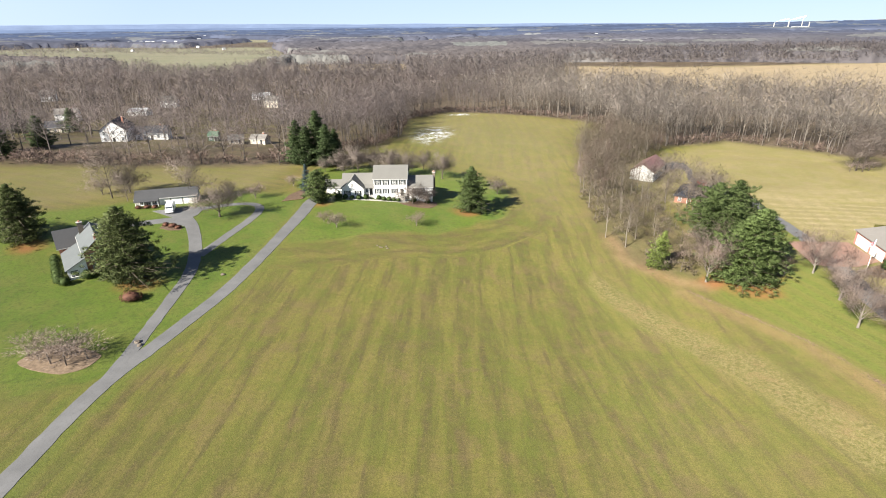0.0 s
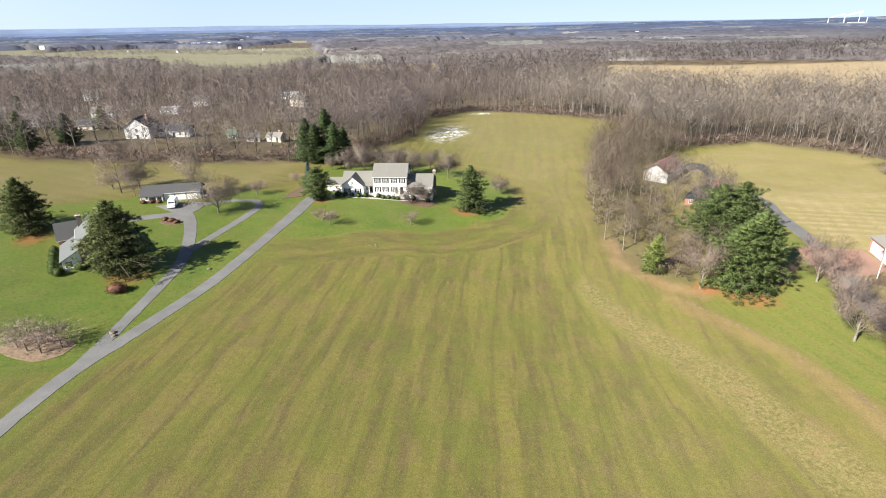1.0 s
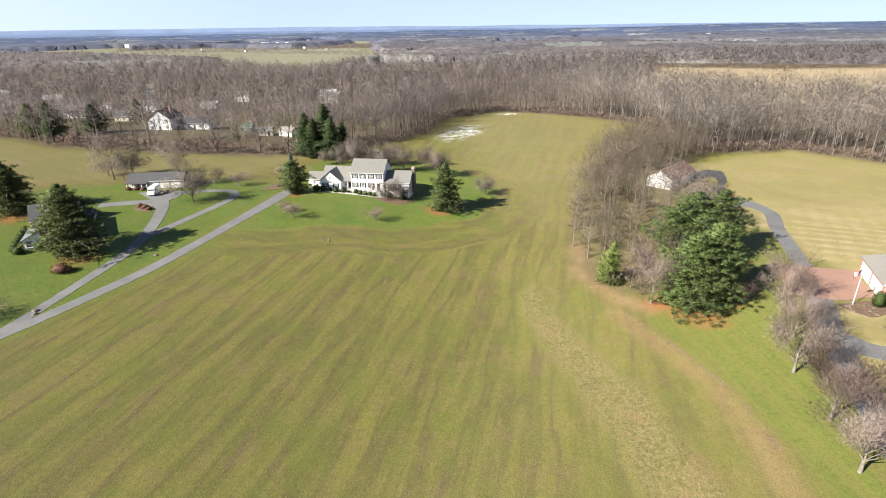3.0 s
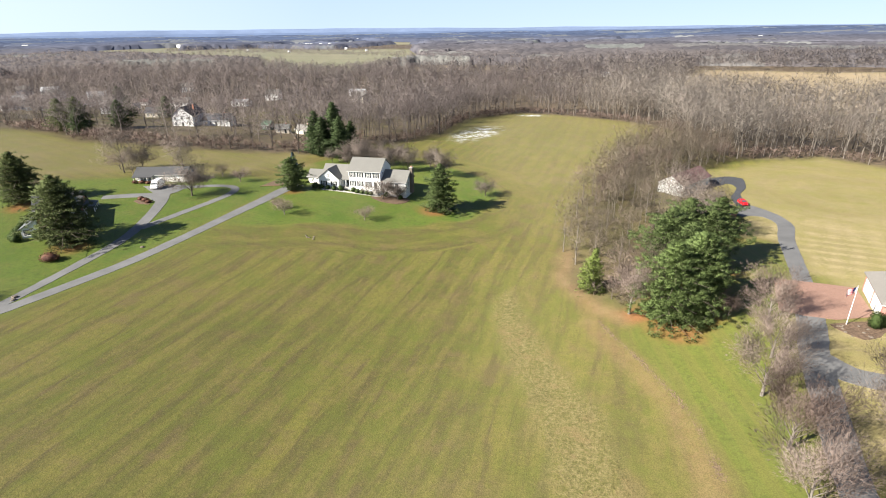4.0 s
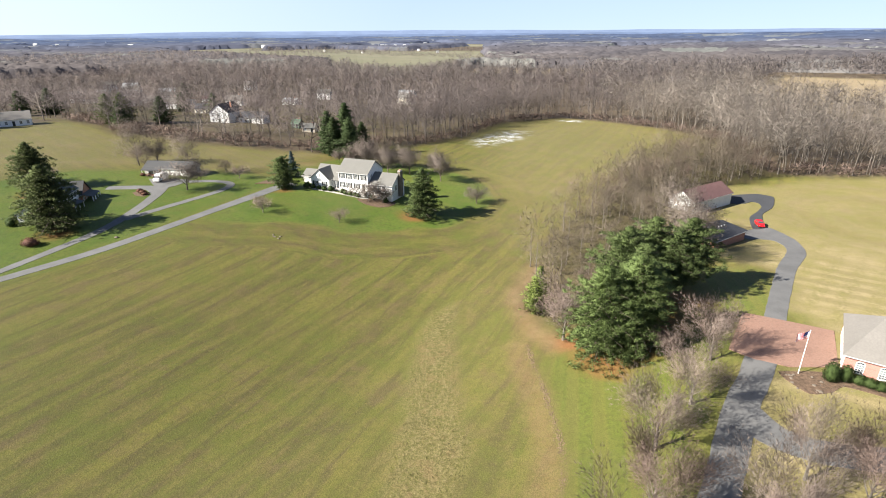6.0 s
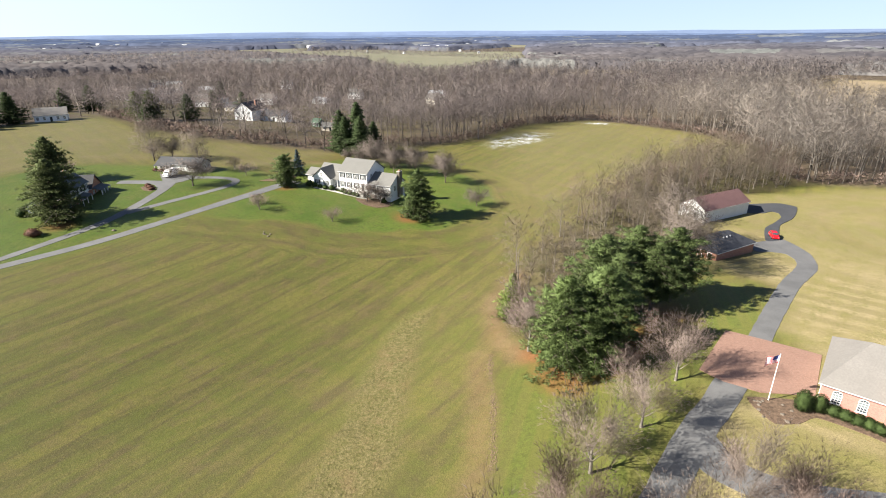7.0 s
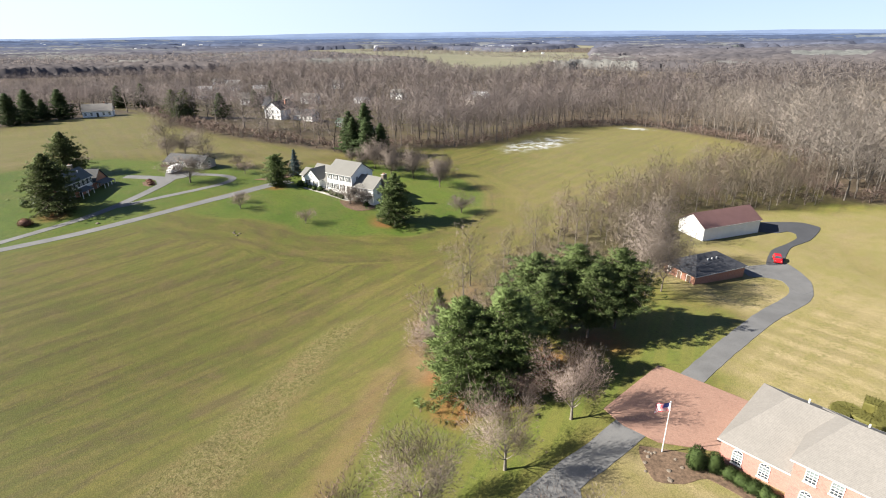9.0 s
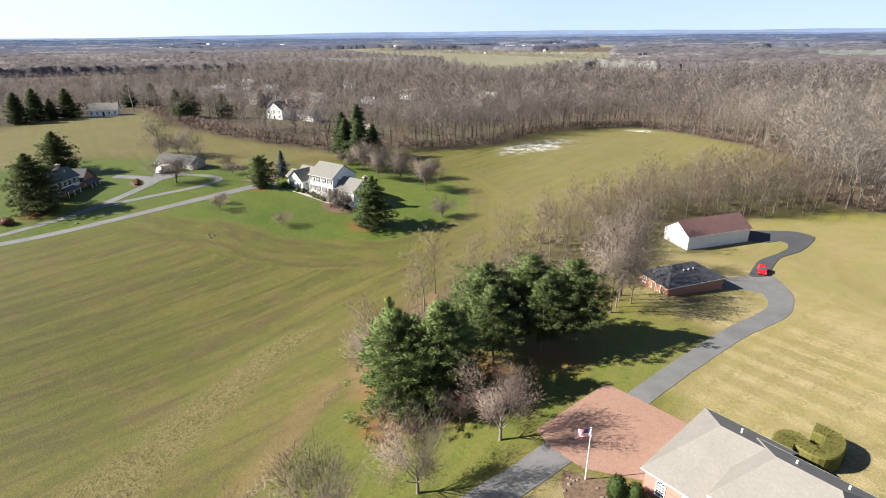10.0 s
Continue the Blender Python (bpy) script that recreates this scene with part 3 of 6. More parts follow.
def build_ground():
    xs = np.array(sorted(set(axis(-115, 125, 1.25, 200, 4.0, 4900) + [-v for v in axis(115, 116, 1.0, 260, 4.0, 4900)])))
    ys = np.array(sorted(set(axis(25, 262, 1.25, 420, 3.0, 4900) + [-v for v in axis(-25, -24, 1.0, 60, 6.0, 1500)])))
    X, Y = np.meshgrid(xs, ys)
    Z = land(X, Y)
    n, k = len(xs), len(ys)
    i = np.arange(n * k).reshape(k, n)
    faces = np.stack([i[:-1, :-1], i[:-1, 1:], i[1:, 1:], i[1:, :-1]], -1).reshape(-1, 4)
    ob = sheet("ground", np.stack([X, Y, Z], -1).reshape(-1, 3), faces, M_GROUND)
    ob.data.polygons.foreach_set("use_smooth", np.ones(len(faces), bool))
    x, y = X.ravel(), Y.ravel()
    wob = np.array([noise.noise((a * 0.15, b * 0.15, 0.0)) for a, b in zip(x, y)]) * 2.0
    x2, y2 = x + wob, y - wob
    one = np.ones_like(x)
    lawn = np.maximum.reduce([soft_in(LAWN_WHITE, x2, y2, 1.0), soft_in(LAWN_LEFT, x2, y2, 2.5), soft_in(LAWN_RIGHT, x2, y2, 2.0) * 0.62])
    lawn = np.maximum(lawn, np.clip((3.3 - reach(VERGE, x2, y2)) / 0.8, 0, 1) * 0.6)
    dry = np.maximum(soft_in(LAWN_DRY, x2, y2, 2.5) * np.interp(y2, (150, 185), (0.85, 0.50)), soft_in(HILL, x2, y2, 12) * 0.30)
    dry = dry * (1 - 0.5 * soft_in(FRONT_LAWN, x2, y2, 1.5))
    dry = np.maximum(dry, soft_in(WEST_FIELD, x2, y2, 6) * 0.36)
    # slightly paler swale: dry grass, with some glare put into its colour
    dry = np.maximum(dry, soft_in(GLARE_SWALE, x2, y2, 9) * 0.10)
    xs2, ys2 = x + 0.5 * wob, y - 0.5 * wob
    tussock = soft_in(TUSSOCKS, xs2, ys2, 1.2) * 0.85
    gully = reach([(a - 1.5, b - 0.4) for a, b in GULLY], xs2, ys2)
    soil = np.maximum(np.clip(1.5 - gully / 1.8, 0, 1) * 0.50, np.clip(1 - reach([(43, 128), (44, 112), (50, 101), (55, 98)], x2, y2) / 3.5, 0, 1) * 0.9)
    soil = np.maximum(soil, np.clip(1 - np.hypot(x2 + 49, y2 - 172) / 7, 0, 1) * 0.8)
    litter = np.maximum.reduce([soft_in(WOODS_BACK, x2, y2, 4), soft_in(WOODS_WEST, x2, y2, 4), soft_in(THICKET, x2, y2, 2.5) * 0.55])
    litter = np.where((np.hypot(x, y) > 900) | ((y > 380) & (np.hypot(x, y) > 480)), 1.0, litter)
    far_meadow, stub = np.zeros_like(x), soft_in(STUBBLE, x, y, 6)
    stub = np.maximum(stub, soft_in(STUBBLE_FAR, x, y, 6))
    for m in MEADOWS:
        far_meadow = np.maximum(far_meadow, soft_in(m, x, y, 8))
    village = np.clip(1.4 - np.hypot((x2 + 190) / 150, (y2 - 290) / 90), 0, 1) * np.clip(wob * 0.6 + 0.3, 0, 1)
    litter = litter * (1 - far_meadow) * (1 - stub) * (1 - village)
    needle = np.zeros_like(x)
    for cx, cy, r in ((6.0, 143.8, 4.4), (-60.5, 92.5, 4.6), (-35.8, 142.4, 3.4), (62, 94.6, 4.6), (66, 97.5, 4.6), (69, 110, 5.4), (72, 119, 5.4), (66, 107, 6), (-93, 107, 4), (57, 98.5, 3.4)):
        needle = np.maximum(needle, np.clip(1.4 - np.hypot(x2 - cx, y2 - cy) / r * 1.2, 0, 1) * 0.8)
    snow = np.clip(1.25 - np.hypot((x2 + 6 - (y2 - 258) * 0.12) / 9, (y2 - 259) / 24), 0, 1)
    snow = np.maximum(snow, np.clip(1.6 - np.hypot((x2 - 11) / 8, (y2 - 345) / 3), 0, 1) * 1.0)
    for name, (a, b, c) in (("zone_a", (lawn, dry, tussock)), ("zone_b", (soil, litter, needle)), ("zone_c", (snow, stub, far_meadow))):
        col = ob.data.color_attributes.new(name, "FLOAT_COLOR", "POINT")
        col.data.foreach_set("color", np.stack([a, b, c, one], -1).astype(np.float32).ravel())
    # rows of the mower: straight up the field, round the lawn of the white house, along the drive on the right
    straight = x - 0.05 * y + 3.0 * np.sin(y / 60)
    ring = reach(LAWN_WHITE, x, y, True)
    mow = np.where((ring < 14) & (y > 100) & (x > -40), ring * 0.5, straight)
    mow = np.where(soft_in(LAWN_DRY, x, y) > 0.5, np.where(y > 150, 0.42 * np.hypot(x - 128, y - 196), 0.95 * y + 0.3 * x), mow)
    mow = np.where(soft_in(LAWN_RIGHT, x, y) > 0.5, 1.5 * x + 0.25 * y, mow)
    mow = np.where((x < -50) & (y > 120), 0.3 * x + y, mow)
    mow = np.where((np.maximum(soft_in(LAWN_WHITE, x, y), soft_in(LAWN_LEFT, x, y)) > 0.5), -1.3, mow)
    attr = ob.data.attributes.new("mow", "FLOAT", "POINT")
    attr.data.foreach_set("value", mow.astype(np.float32))
    return tagged(ob, "mown winter fields and lawns, olive and straw-coloured, with bare woods floor", "ground", kind="structure")


ground = build_ground()


def smooth_line(points, step=1.0):
    p = [Vector(q) for q in points]
    p = [2 * p[0] - p[1]] + p + [2 * p[-1] - p[-2]]
    out = []
    for a, b, c, d in zip(p, p[1:], p[2:], p[3:]):
        n = max(2, int((c - b).length / step))
        for i in range(n):
            u = i / n
            out.append(0.5 * (2 * b + (c - a) * u + (2 * a - 5 * b + 4 * c - d) * u * u + (3 * b - a - 3 * c + d) * u ** 3))
    return out + [p[-2]]


def lane(name, points, widths, material, label, lift=0.05):
    """A paved strip, draped over the land, with a slight crown and crumbled edges."""
    line = smooth_line(points)
    n = len(line)
    rows = []
    for i, p in enumerate(line):
        d = (line[min(i + 1, n - 1)] - line[max(i - 1, 0)]).normalized()
        side = Vector((d.y, -d.x))
        w = np.interp(i / (n - 1), np.linspace(0, 1, len(widths)), widths) / 2
        l, r = w + 0.16 * noise.noise((i * 0.45, 1.7, len(points))), w + 0.16 * noise.noise((i * 0.45, 7.1, len(points)))
        for s, dz in ((-l - 0.05, -0.10), (-l, 0.0), (-l * 0.4, 0.015), (r * 0.4, 0.015), (r, 0.0), (r + 0.05, -0.10)):
            q = p + side * s
            rows.append(at(q.x, q.y, lift + dz))
    i = np.arange(n * 6).reshape(n, 6)
    faces = np.stack([i[:-1, :-1], i[:-1, 1:], i[1:, 1:], i[1:, :-1]], -1).reshape(-1, 4)
    ob = sheet(name, rows, faces, material)
    ob.data.polygons.foreach_set("use_smooth", np.zeros(len(faces), bool))
    return tagged(ob, label, "driveway", kind="structure")


def rounded(poly, step=0.7):
    """A closed outline with its corners eased."""
    p = [Vector(q) for q in poly]
    n, out = len(p), []
    for i in range(n):
        a, b, c, d = p[i - 1], p[i], p[(i + 1) % n], p[(i + 2) % n]
        k = max(2, int((c - b).length / step))
        for j in range(k):
            u = j / k
            q = 0.5 * (2 * b + (c - a) * u + (2 * a - 5 * b + 4 * c - d) * u * u + (3 * b - a - 3 * c + d) * u ** 3)
            out.append(tuple(q * 0.6 + (b + (c - b) * u) * 0.4 + Vector((0.07 * noise.noise((q.x, q.y, 0.0)), 0.07 * noise.noise((q.x, q.y, 5.0))))))
    return out


def court(name, outline, material, label, lift=0.06, step=1.0):
    """A paved or mulched patch with its own outline, draped over the land."""
    poly = [tuple(p) for p in outline]
    xs, ys = [p[0] for p in poly], [p[1] for p in poly]
    bm = bmesh.new()
    bm.faces.new([bm.verts.new((x, y, 0)) for x, y in poly])
    bmesh.ops.triangulate(bm, faces=bm.faces[:])
    for k, (lo, hi) in enumerate(((min(xs), max(xs)), (min(ys), max(ys)))):
        v = lo + step
        while v < hi:
            bmesh.ops.bisect_plane(bm, geom=bm.verts[:] + bm.edges[:] + bm.faces[:], plane_co=(v, v, 0), plane_no=(1 - k, k, 0))
            v += step
    rim = [e for e in bm.edges if e.is_boundary]
    for v in bm.verts:
        v.co.z = float(land(v.co.x, v.co.y)) + lift
    skirt = bmesh.ops.extrude_edge_only(bm, edges=rim)["geom"]
    for v in skirt:
        if isinstance(v, bmesh.types.BMVert):
            v.co.z -= lift + 0.08
    return tagged(part(name, bm, material), label, "paving", kind="structure")


LANE_A = [(-49.8, -90), (-49.6, -40), (-49.5, 5), (-49.4, 30), (-49.6, 43), (-49.7, 55), (-49.0, 63), (-47.3, 70), (-45.3, 79), (-42.9, 90.3), (-41.3, 102.7), (-39.8, 118), (-38.8, 132), (-38.6, 142), (-37.5, 149.2)]
LANE_B = [(-49.3, 62), (-50.0, 71), (-50.7, 77), (-51.7, 86), (-53.2, 98), (-57, 109.5), (-63, 121.5), (-68.5, 129.0), (-71, 131.5)]
LANE_C = [(-54.6, 105.5), (-52.6, 116), (-50.6, 128), (-50.9, 136), (-54, 139.8), (-60, 138.8), (-66.5, 134.5)]
LANE_SPUR = [(-64.5, 123.5), (-70, 125.5), (-76, 122.8), (-80.5, 119.8)]
DRIVE_D = [(68, -80), (69.5, -30), (71.5, 10), (72.5, 35), (73.6, 52), (74.8, 63), (76.3, 71), (78, 80), (79.6, 88), (81.6, 95), (82.9, 100.2)]
DRIVE_D2 = [(79.5, 87), (82, 83.2), (85.5, 81.8), (90.2, 81.9), (97, 84), (115, 90)]
DRIVE_E = [(86.2, 113.4), (87.8, 121.5), (89.4, 129.3), (91.3, 138.5), (93.2, 146.5), (95.2, 153.0), (97.0, 160.0), (97.0, 166.0)]
FORECOURT = [(85.9, 171.4), (90.2, 176.9), (93.6, 180.0), (96.6, 175.6), (98.6, 170.2), (98.9, 165.0), (97.4, 161.5), (95.3, 163.6), (93.6, 167.6), (90.6, 167.6), (87.6, 166.2)]
BLACK_DRIVE = [(89.9, 176.6), (90.0, 187.5), (92.6, 194.6), (94.3, 200.2), (93.9, 204.0), (92.2, 204.8), (90.0, 201.9), (86.1, 200.2), (83.6, 203.6), (85.1, 208.1), (91.7, 213.0), (95.0, 214.6), (98.9, 213.0), (98.2, 205.5), (97.0, 200.2), (93.9, 193.0), (93.2, 186.8), (92.8, 178.6)]
lane("driveway", LANE_A, [2.7, 2.7, 2.7, 2.7, 2.7, 2.8, 2.9, 4.0], M_LANE, "long worn grey asphalt driveway up to the white house")
lane("driveway", LANE_B, [2.1, 2.3, 2.5, 2.8, 3.4], M_LANE, "grey asphalt driveway to the brick house and its garages", 0.055)
lane("driveway", LANE_C, [2.3, 2.2, 2.3, 2.4], M_LANE, "narrow grey asphalt loop round a lawn", 0.045)
lane("driveway", LANE_SPUR, [3.6, 3.4, 3.0], M_LANE, "short grey asphalt spur to the brick house", 0.048)
court("pavement", [(-78, 131.6), (-69.4, 136.0), (-65.8, 136.6), (-65.2, 130), (-66.5, 125.5), (-71, 127.5), (-73.5, 129)], M_LANE, "grey asphalt court before the garages", 0.065)
lane("driveway", DRIVE_D, [3.4, 3.4, 3.4, 3.4, 3.4, 3.9], M_LANE, "grey asphalt driveway beside a row of bare trees")
lane("driveway", DRIVE_D2, [4.4, 3.9, 3.7, 4.0], M_LANE, "grey asphalt branch to the front of the brick house", 0.045)
lane("driveway", DRIVE_E, [3.1, 3.1, 3.2, 3.3, 3.4, 3.6, 3.8, 4.0], M_LANE, "pale grey asphalt driveway past the lawns", 0.045)
court("pavement", rounded(FORECOURT), M_LANE, "pale grey asphalt forecourt of the brick garage", 0.072)
court("pavement", rounded(BLACK_DRIVE), M_TAR, "fresh black asphalt driveway behind the barn", 0.095)
court("pavement", [(79.0, 102.0), (81.9, 116.0), (94.0, 112.9), (92.0, 100.9), (86.2, 99.0), (82.0, 99.9)], M_PAVER, "reddish clay paver court before the garage", 0.075)


# ---- trees ----
def unit(v):
    return v / max(1e-9, np.linalg.norm(v))


class Wood:
    """Gathers tapered limbs and fine twigs of one tree as arrays."""

    def __init__(self, r, bend=0.20, lift=0.02):
        self.bend, self.lift = bend, lift
        self.r, self.v, self.f, self.tv, self.tf = r, [], [], [], []

    def limb(self, a, b, r0, r1, n=3):
        d = unit(b - a)
        u = unit(np.cross(d, (0.31, 0.95, 0.12)))
        w = np.cross(d, u)
        k = len(self.v)
        for p, r in ((a, r0), (b, r1)):
            for i in range(n):
                q = 2 * math.pi * i / n
                self.v.append(p + r * (u * math.cos(q) + w * math.sin(q)))
        for i in range(n):
            j = (i + 1) % n
            self.f += [(k + i, k + j, k + n + j), (k + i, k + n + j, k + n + i)]

    def twig(self, a, b, w):
        s = unit(np.cross(b - a, self.r.normal(size=3))) * w
        k = len(self.tv)
        self.tv += [a - s, a + s, b]
        self.tf.append((k, k + 1, k + 2))

    def grow(self, p, d, length, r, level, plan):
        """plan: per level (pieces, children a piece, angle, child length, first piece that bears children)."""
        pieces, kids, angle, ratio, first = plan[level]
        for i in range(pieces):
            q = p + d * length / pieces
            r1 = r * (0.72 if level else 0.8)
            if r > 0.045:
                self.limb(p, q, r, r1, 6 if level == 0 and plan[-1] < 0.02 else 3)
            else:
                self.twig(p, q, max(r, plan[-1]))
            p, r = q, r1
            d = unit(d + self.r.normal(size=3) * (0.05 if level == 0 else self.bend) + np.array((0, 0, 0.10 if level == 0 else self.lift)))
            if i < first:
                continue
            turn = self.r.uniform(0, 2 * math.pi)
            for j in range(kids):
                a = angle * self.r.uniform(0.7, 1.25)
                u = unit(np.cross(d, (0.2, 0.3, 0.93) if abs(d[2]) < 0.9 else (1, 0, 0)))
                w = np.cross(d, u)
                g = turn + 2 * math.pi * j / kids + self.r.uniform(-0.5, 0.5)
                out = unit(d * math.cos(a) + (u * math.cos(g) + w * math.sin(g)) * math.sin(a) + np.array((0, 0, 0.03)))
                size = length * ratio * self.r.uniform(0.65, 1.2) * (1.0 - 0.25 * i / pieces if level == 0 else 1.0)
                if level + 2 >= len(plan):
                    self.twig(p, p + out * size, plan[-1])
                else:
                    self.grow(p, out, size, r * 0.55, level + 1, plan)

    def crown(self):
        """Thicker limbs and twigs together."""
        return np.array(self.tv), np.array(self.tf)

    def trunk(self):
        return np.array(self.v), np.array(self.f)

    def whole(self):
        v, f = np.vstack([self.v, self.tv]), np.vstack([np.array(self.f), np.array(self.tf) + len(self.v)])
        k = len(self.v)
        n = (v - (0, 0, 0.55 * v[:, 2].max())) * (1, 1, 0.7) + 0.05 * v[:, 2:].max() * self.r.normal(size=v.shape)
        n[:k] = v[:k] * (1, 1, 0)
        n = unit_rows(n)
        return v, facing(v, f, n), k, n


def bare(seed, height, plan, radius, bend=0.20, lift=0.02):
    w = Wood(np.random.default_rng(seed), bend, lift)
    w.grow(np.array((0.0, 0.0, -0.3)), np.array((0.0, 0.0, 1.0)), height * plan[-2], radius, 0, plan[:-2] + (plan[-1],))
    return w


# plan levels, then the trunk's share of the height, then the twigs' half width
ORCHARD = ((2, 6, 0.80, 1.02, 0), (3, 3, 0.62, 0.50, 0), (2, 3, 0.6, 0.60, 0), (1, 6, 0.65, 0.66, 0), 0.36, 0.015)
FAN = ((4, 5, 0.70, 1.50, 1), (5, 4, 0.45, 0.42, 1), (3, 4, 0.45, 0.55, 0), (1, 5, 0.45, 0.60, 0), 0.36, 0.010)
SHADE = ((5, 3, 0.85, 0.50, 1), (3, 3, 0.65, 0.52, 0), (2, 3, 0.65, 0.58, 0), (1, 3, 0.65, 0.62, 0), 0.74, 0.015)
FOREST = ((7, 3, 0.62, 0.36, 2), (2, 3, 0.60, 0.60, 0), (1, 5, 0.65, 0.75, 0), 0.80, 0.026)
WIDE = ((5, 4, 0.85, 0.52, 1), (2, 3, 0.70, 0.60, 0), (1, 5, 0.70, 0.75, 0), 0.72, 0.026)
DISTANT = ((5, 3, 0.65, 0.42, 2), (2, 4, 0.70, 0.62, 0), 0.80, 0.050)
FAR = ((2, 4, 0.80, 0.60, 0), (1, 5, 0.75, 0.75, 0), 0.58, 0.26)
SHRUB = ((2, 6, 0.75, 0.85, 0), (2, 4, 0.6, 0.6, 0), (2, 4, 0.6, 0.6, 0), 0.42, 0.014)
AIRY = ORCHARD[:-1] + (0.014,)
FANFAR = ((4, 5, 0.72, 1.40, 1), (4, 4, 0.48, 0.45, 0), (2, 5, 0.5, 0.55, 0), (1, 4, 0.5, 0.6, 0), 0.36, 0.019)
TALL = ((6, 4, 0.80, 0.50, 1), (3, 3, 0.60, 0.50, 0), (2, 4, 0.6, 0.58, 0), (1, 3, 0.6, 0.6, 0), 0.74, 0.028)
BRUSH = ((2, 6, 0.75, 0.85, 0), (2, 5, 0.6, 0.7, 0), 0.45, 0.030)


def bare_tree(seed, height, plan, radius, bark, twigs, name, label, group="", bend=0.20, lift=0.02):
    """A leafless tree as a thing with its trunk and crown."""
    w = bare(seed, height, plan, radius, bend, lift)
    ob = thing(name, (0, 0, 0), label, "tree", group)
    sheet("trunk", *w.trunk(), bark, ob)
    v, f = w.crown()
    n = unit_rows((v - (0, 0, 0.5 * height)) * (1, 1, 0.8) + np.repeat(w.r.normal(size=(len(v) // 3, 3)), 3, 0) * 0.12 * height)
    sheet("crown", v, facing(v, f, n), twigs, ob, normals=n)
    return ob


def tufts(r, centres, outs, size, count, thin=0.12, leaf=0.0):
    """Puffs of needles or leaves: small triangles laid over a rounded clump."""
    n = len(centres) * count
    e = r.normal(size=(n, 3))
    e /= np.linalg.norm(e, axis=1, keepdims=True)
    c = np.repeat(centres, count, 0) + e * size * r.uniform(0.3, 1.0, (n, 1)) * np.array((1.0, 1.0, 0.42))
    up = e + np.array((0, 0, 0.45)) + r.normal(size=(n, 3)) * 0.35
    o = np.repeat(outs, count, 0) * 0.9 + e * 0.6 + r.normal(size=(n, 3)) * 0.45
    o /= np.linalg.norm(o, axis=1, keepdims=True)
    s = np.cross(o, up)
    s /= np.linalg.norm(s, axis=1, keepdims=True) + 1e-9
    length = (leaf or size) * r.uniform(0.7, 1.5, (n, 1))
    v = np.stack([c - s * length * thin, c + s * length * thin, c + o * length], 1).reshape(-1, 3)
    f, e = np.arange(n * 3).reshape(n, 3), np.repeat(e, 3, 0)
    return v, f, e


def conifer(seed, height, radius, profile, needles, name, label, whorls=20, arms=6, size=0.5, count=7, low=0.08, droop=0.15, group="", thin=0.11, leaf=0.0):
    """An evergreen: trunk, limbs in whorls, and sprigs along their outer halves."""
    r = np.random.default_rng(seed)
    w = Wood(r)
    ob = thing(name, (0, 0, 0), label, "tree", group)
    lean = r.normal(size=2) * 0.02 * height
    spine = lambda k: np.array((lean[0] * k * k, lean[1] * k * k, height * k))
    for i in range(8):
        w.limb(spine(i / 8) - (0, 0, 0.3 if i == 0 else 0), spine((i + 1) / 8), 0.018 * height * (1.05 - i / 8), 0.018 * height * (1.05 - (i + 1) / 8), 7)
    centres, outs = [], []
    side = [1 + 0.26 * math.sin(r.uniform(0, 6.28)) for _ in range(6)]
    for k in np.linspace(low, 0.985, whorls):
        reach_here = radius * profile(k) * r.uniform(0.74, 1.18)
        for a in np.arange(arms) * 2 * math.pi / arms + r.uniform(0, 6.28):
            a += r.uniform(-0.3, 0.3)
            length = reach_here * r.uniform(0.62, 1.18) * side[int(a / 6.2832 * 6) % 6]
            length *= 1 + 0.42 * noise.noise((1.5 * math.cos(a), 1.5 * math.sin(a), 5.0 * k + seed))
            if r.uniform() < 0.07:
                continue
            start = spine(min(1, k + r.uniform(-0.5, 0.5) / whorls))
            rise = 0.35 * k + r.uniform(-0.12, 0.15) - droop
            d = unit(np.array((math.cos(a), math.sin(a), rise)))
            end = start + d * length
            w.limb(start, end, 0.05 + 0.004 * height, 0.015)
            for u in np.arange(0.30, 1.02, max(0.12, size * 1.35 / max(length, 0.3))):
                p = start + d * length * u
                p[2] += 0.14 * length * (u - 0.4) ** 2
                spread = 0.34 * length * (1 - 0.55 * u)
                for _ in range(1 if u > 0.85 else 2):
                    centres.append(p + r.normal(size=3) * np.array((spread, spread, 0.12)) * 0.7)
                    outs.append(unit(d * 0.8 + np.array((0, 0, 0.4))))
    sheet("trunk", *w.trunk(), M_BARK, ob)
    v, f, e = tufts(r, np.array(centres), np.array(outs), size, count, thin, leaf)
    n = unit_rows(v * (1 / radius, 1 / radius, 0.55 / height) + (0, 0, -0.05))
    n = unit_rows(0.7 * n + e)
    sheet("crown", v, facing(v, f, n), needles, ob, normals=n)
    return ob


CONE = lambda k: (1 - k) ** 0.85 * min(1, 0.55 + k * 4)
BROAD = lambda k: (1 - k) ** 0.6 * min(1, 0.5 + k * 3.5)
SPREAD = lambda k: (1 - k ** 1.7) ** 0.8 * min(1, 0.5 + k * 2.6) * (1.0 + 0.12 * math.sin(k * 48))
LOOSE = lambda k: (1 - k ** 3.2) ** 0.8 * min(1, 0.35 + k * 1.6) * (1.0 + 0.22 * math.sin(k * 40))
EGG = lambda k: math.sqrt(max(0.02, 1 - ((k - 0.38) / 0.63) ** 2)) * (0.9 + 0.1 * k)
DOME = lambda k: (1 - k ** 2.3) ** 0.8 * min(1, 0.6 + k * 2.5) * (1.0 + 0.13 * math.sin(k * 60))


def settle(ob, x, y, scale=1.0, turn=0.0, dz=0.0, wide=1.0):
    ob.location, ob.rotation_euler, ob.scale = at(x, y, dz), (0, 0, radians(turn)), (scale * wide, scale * wide, scale)
    return ob


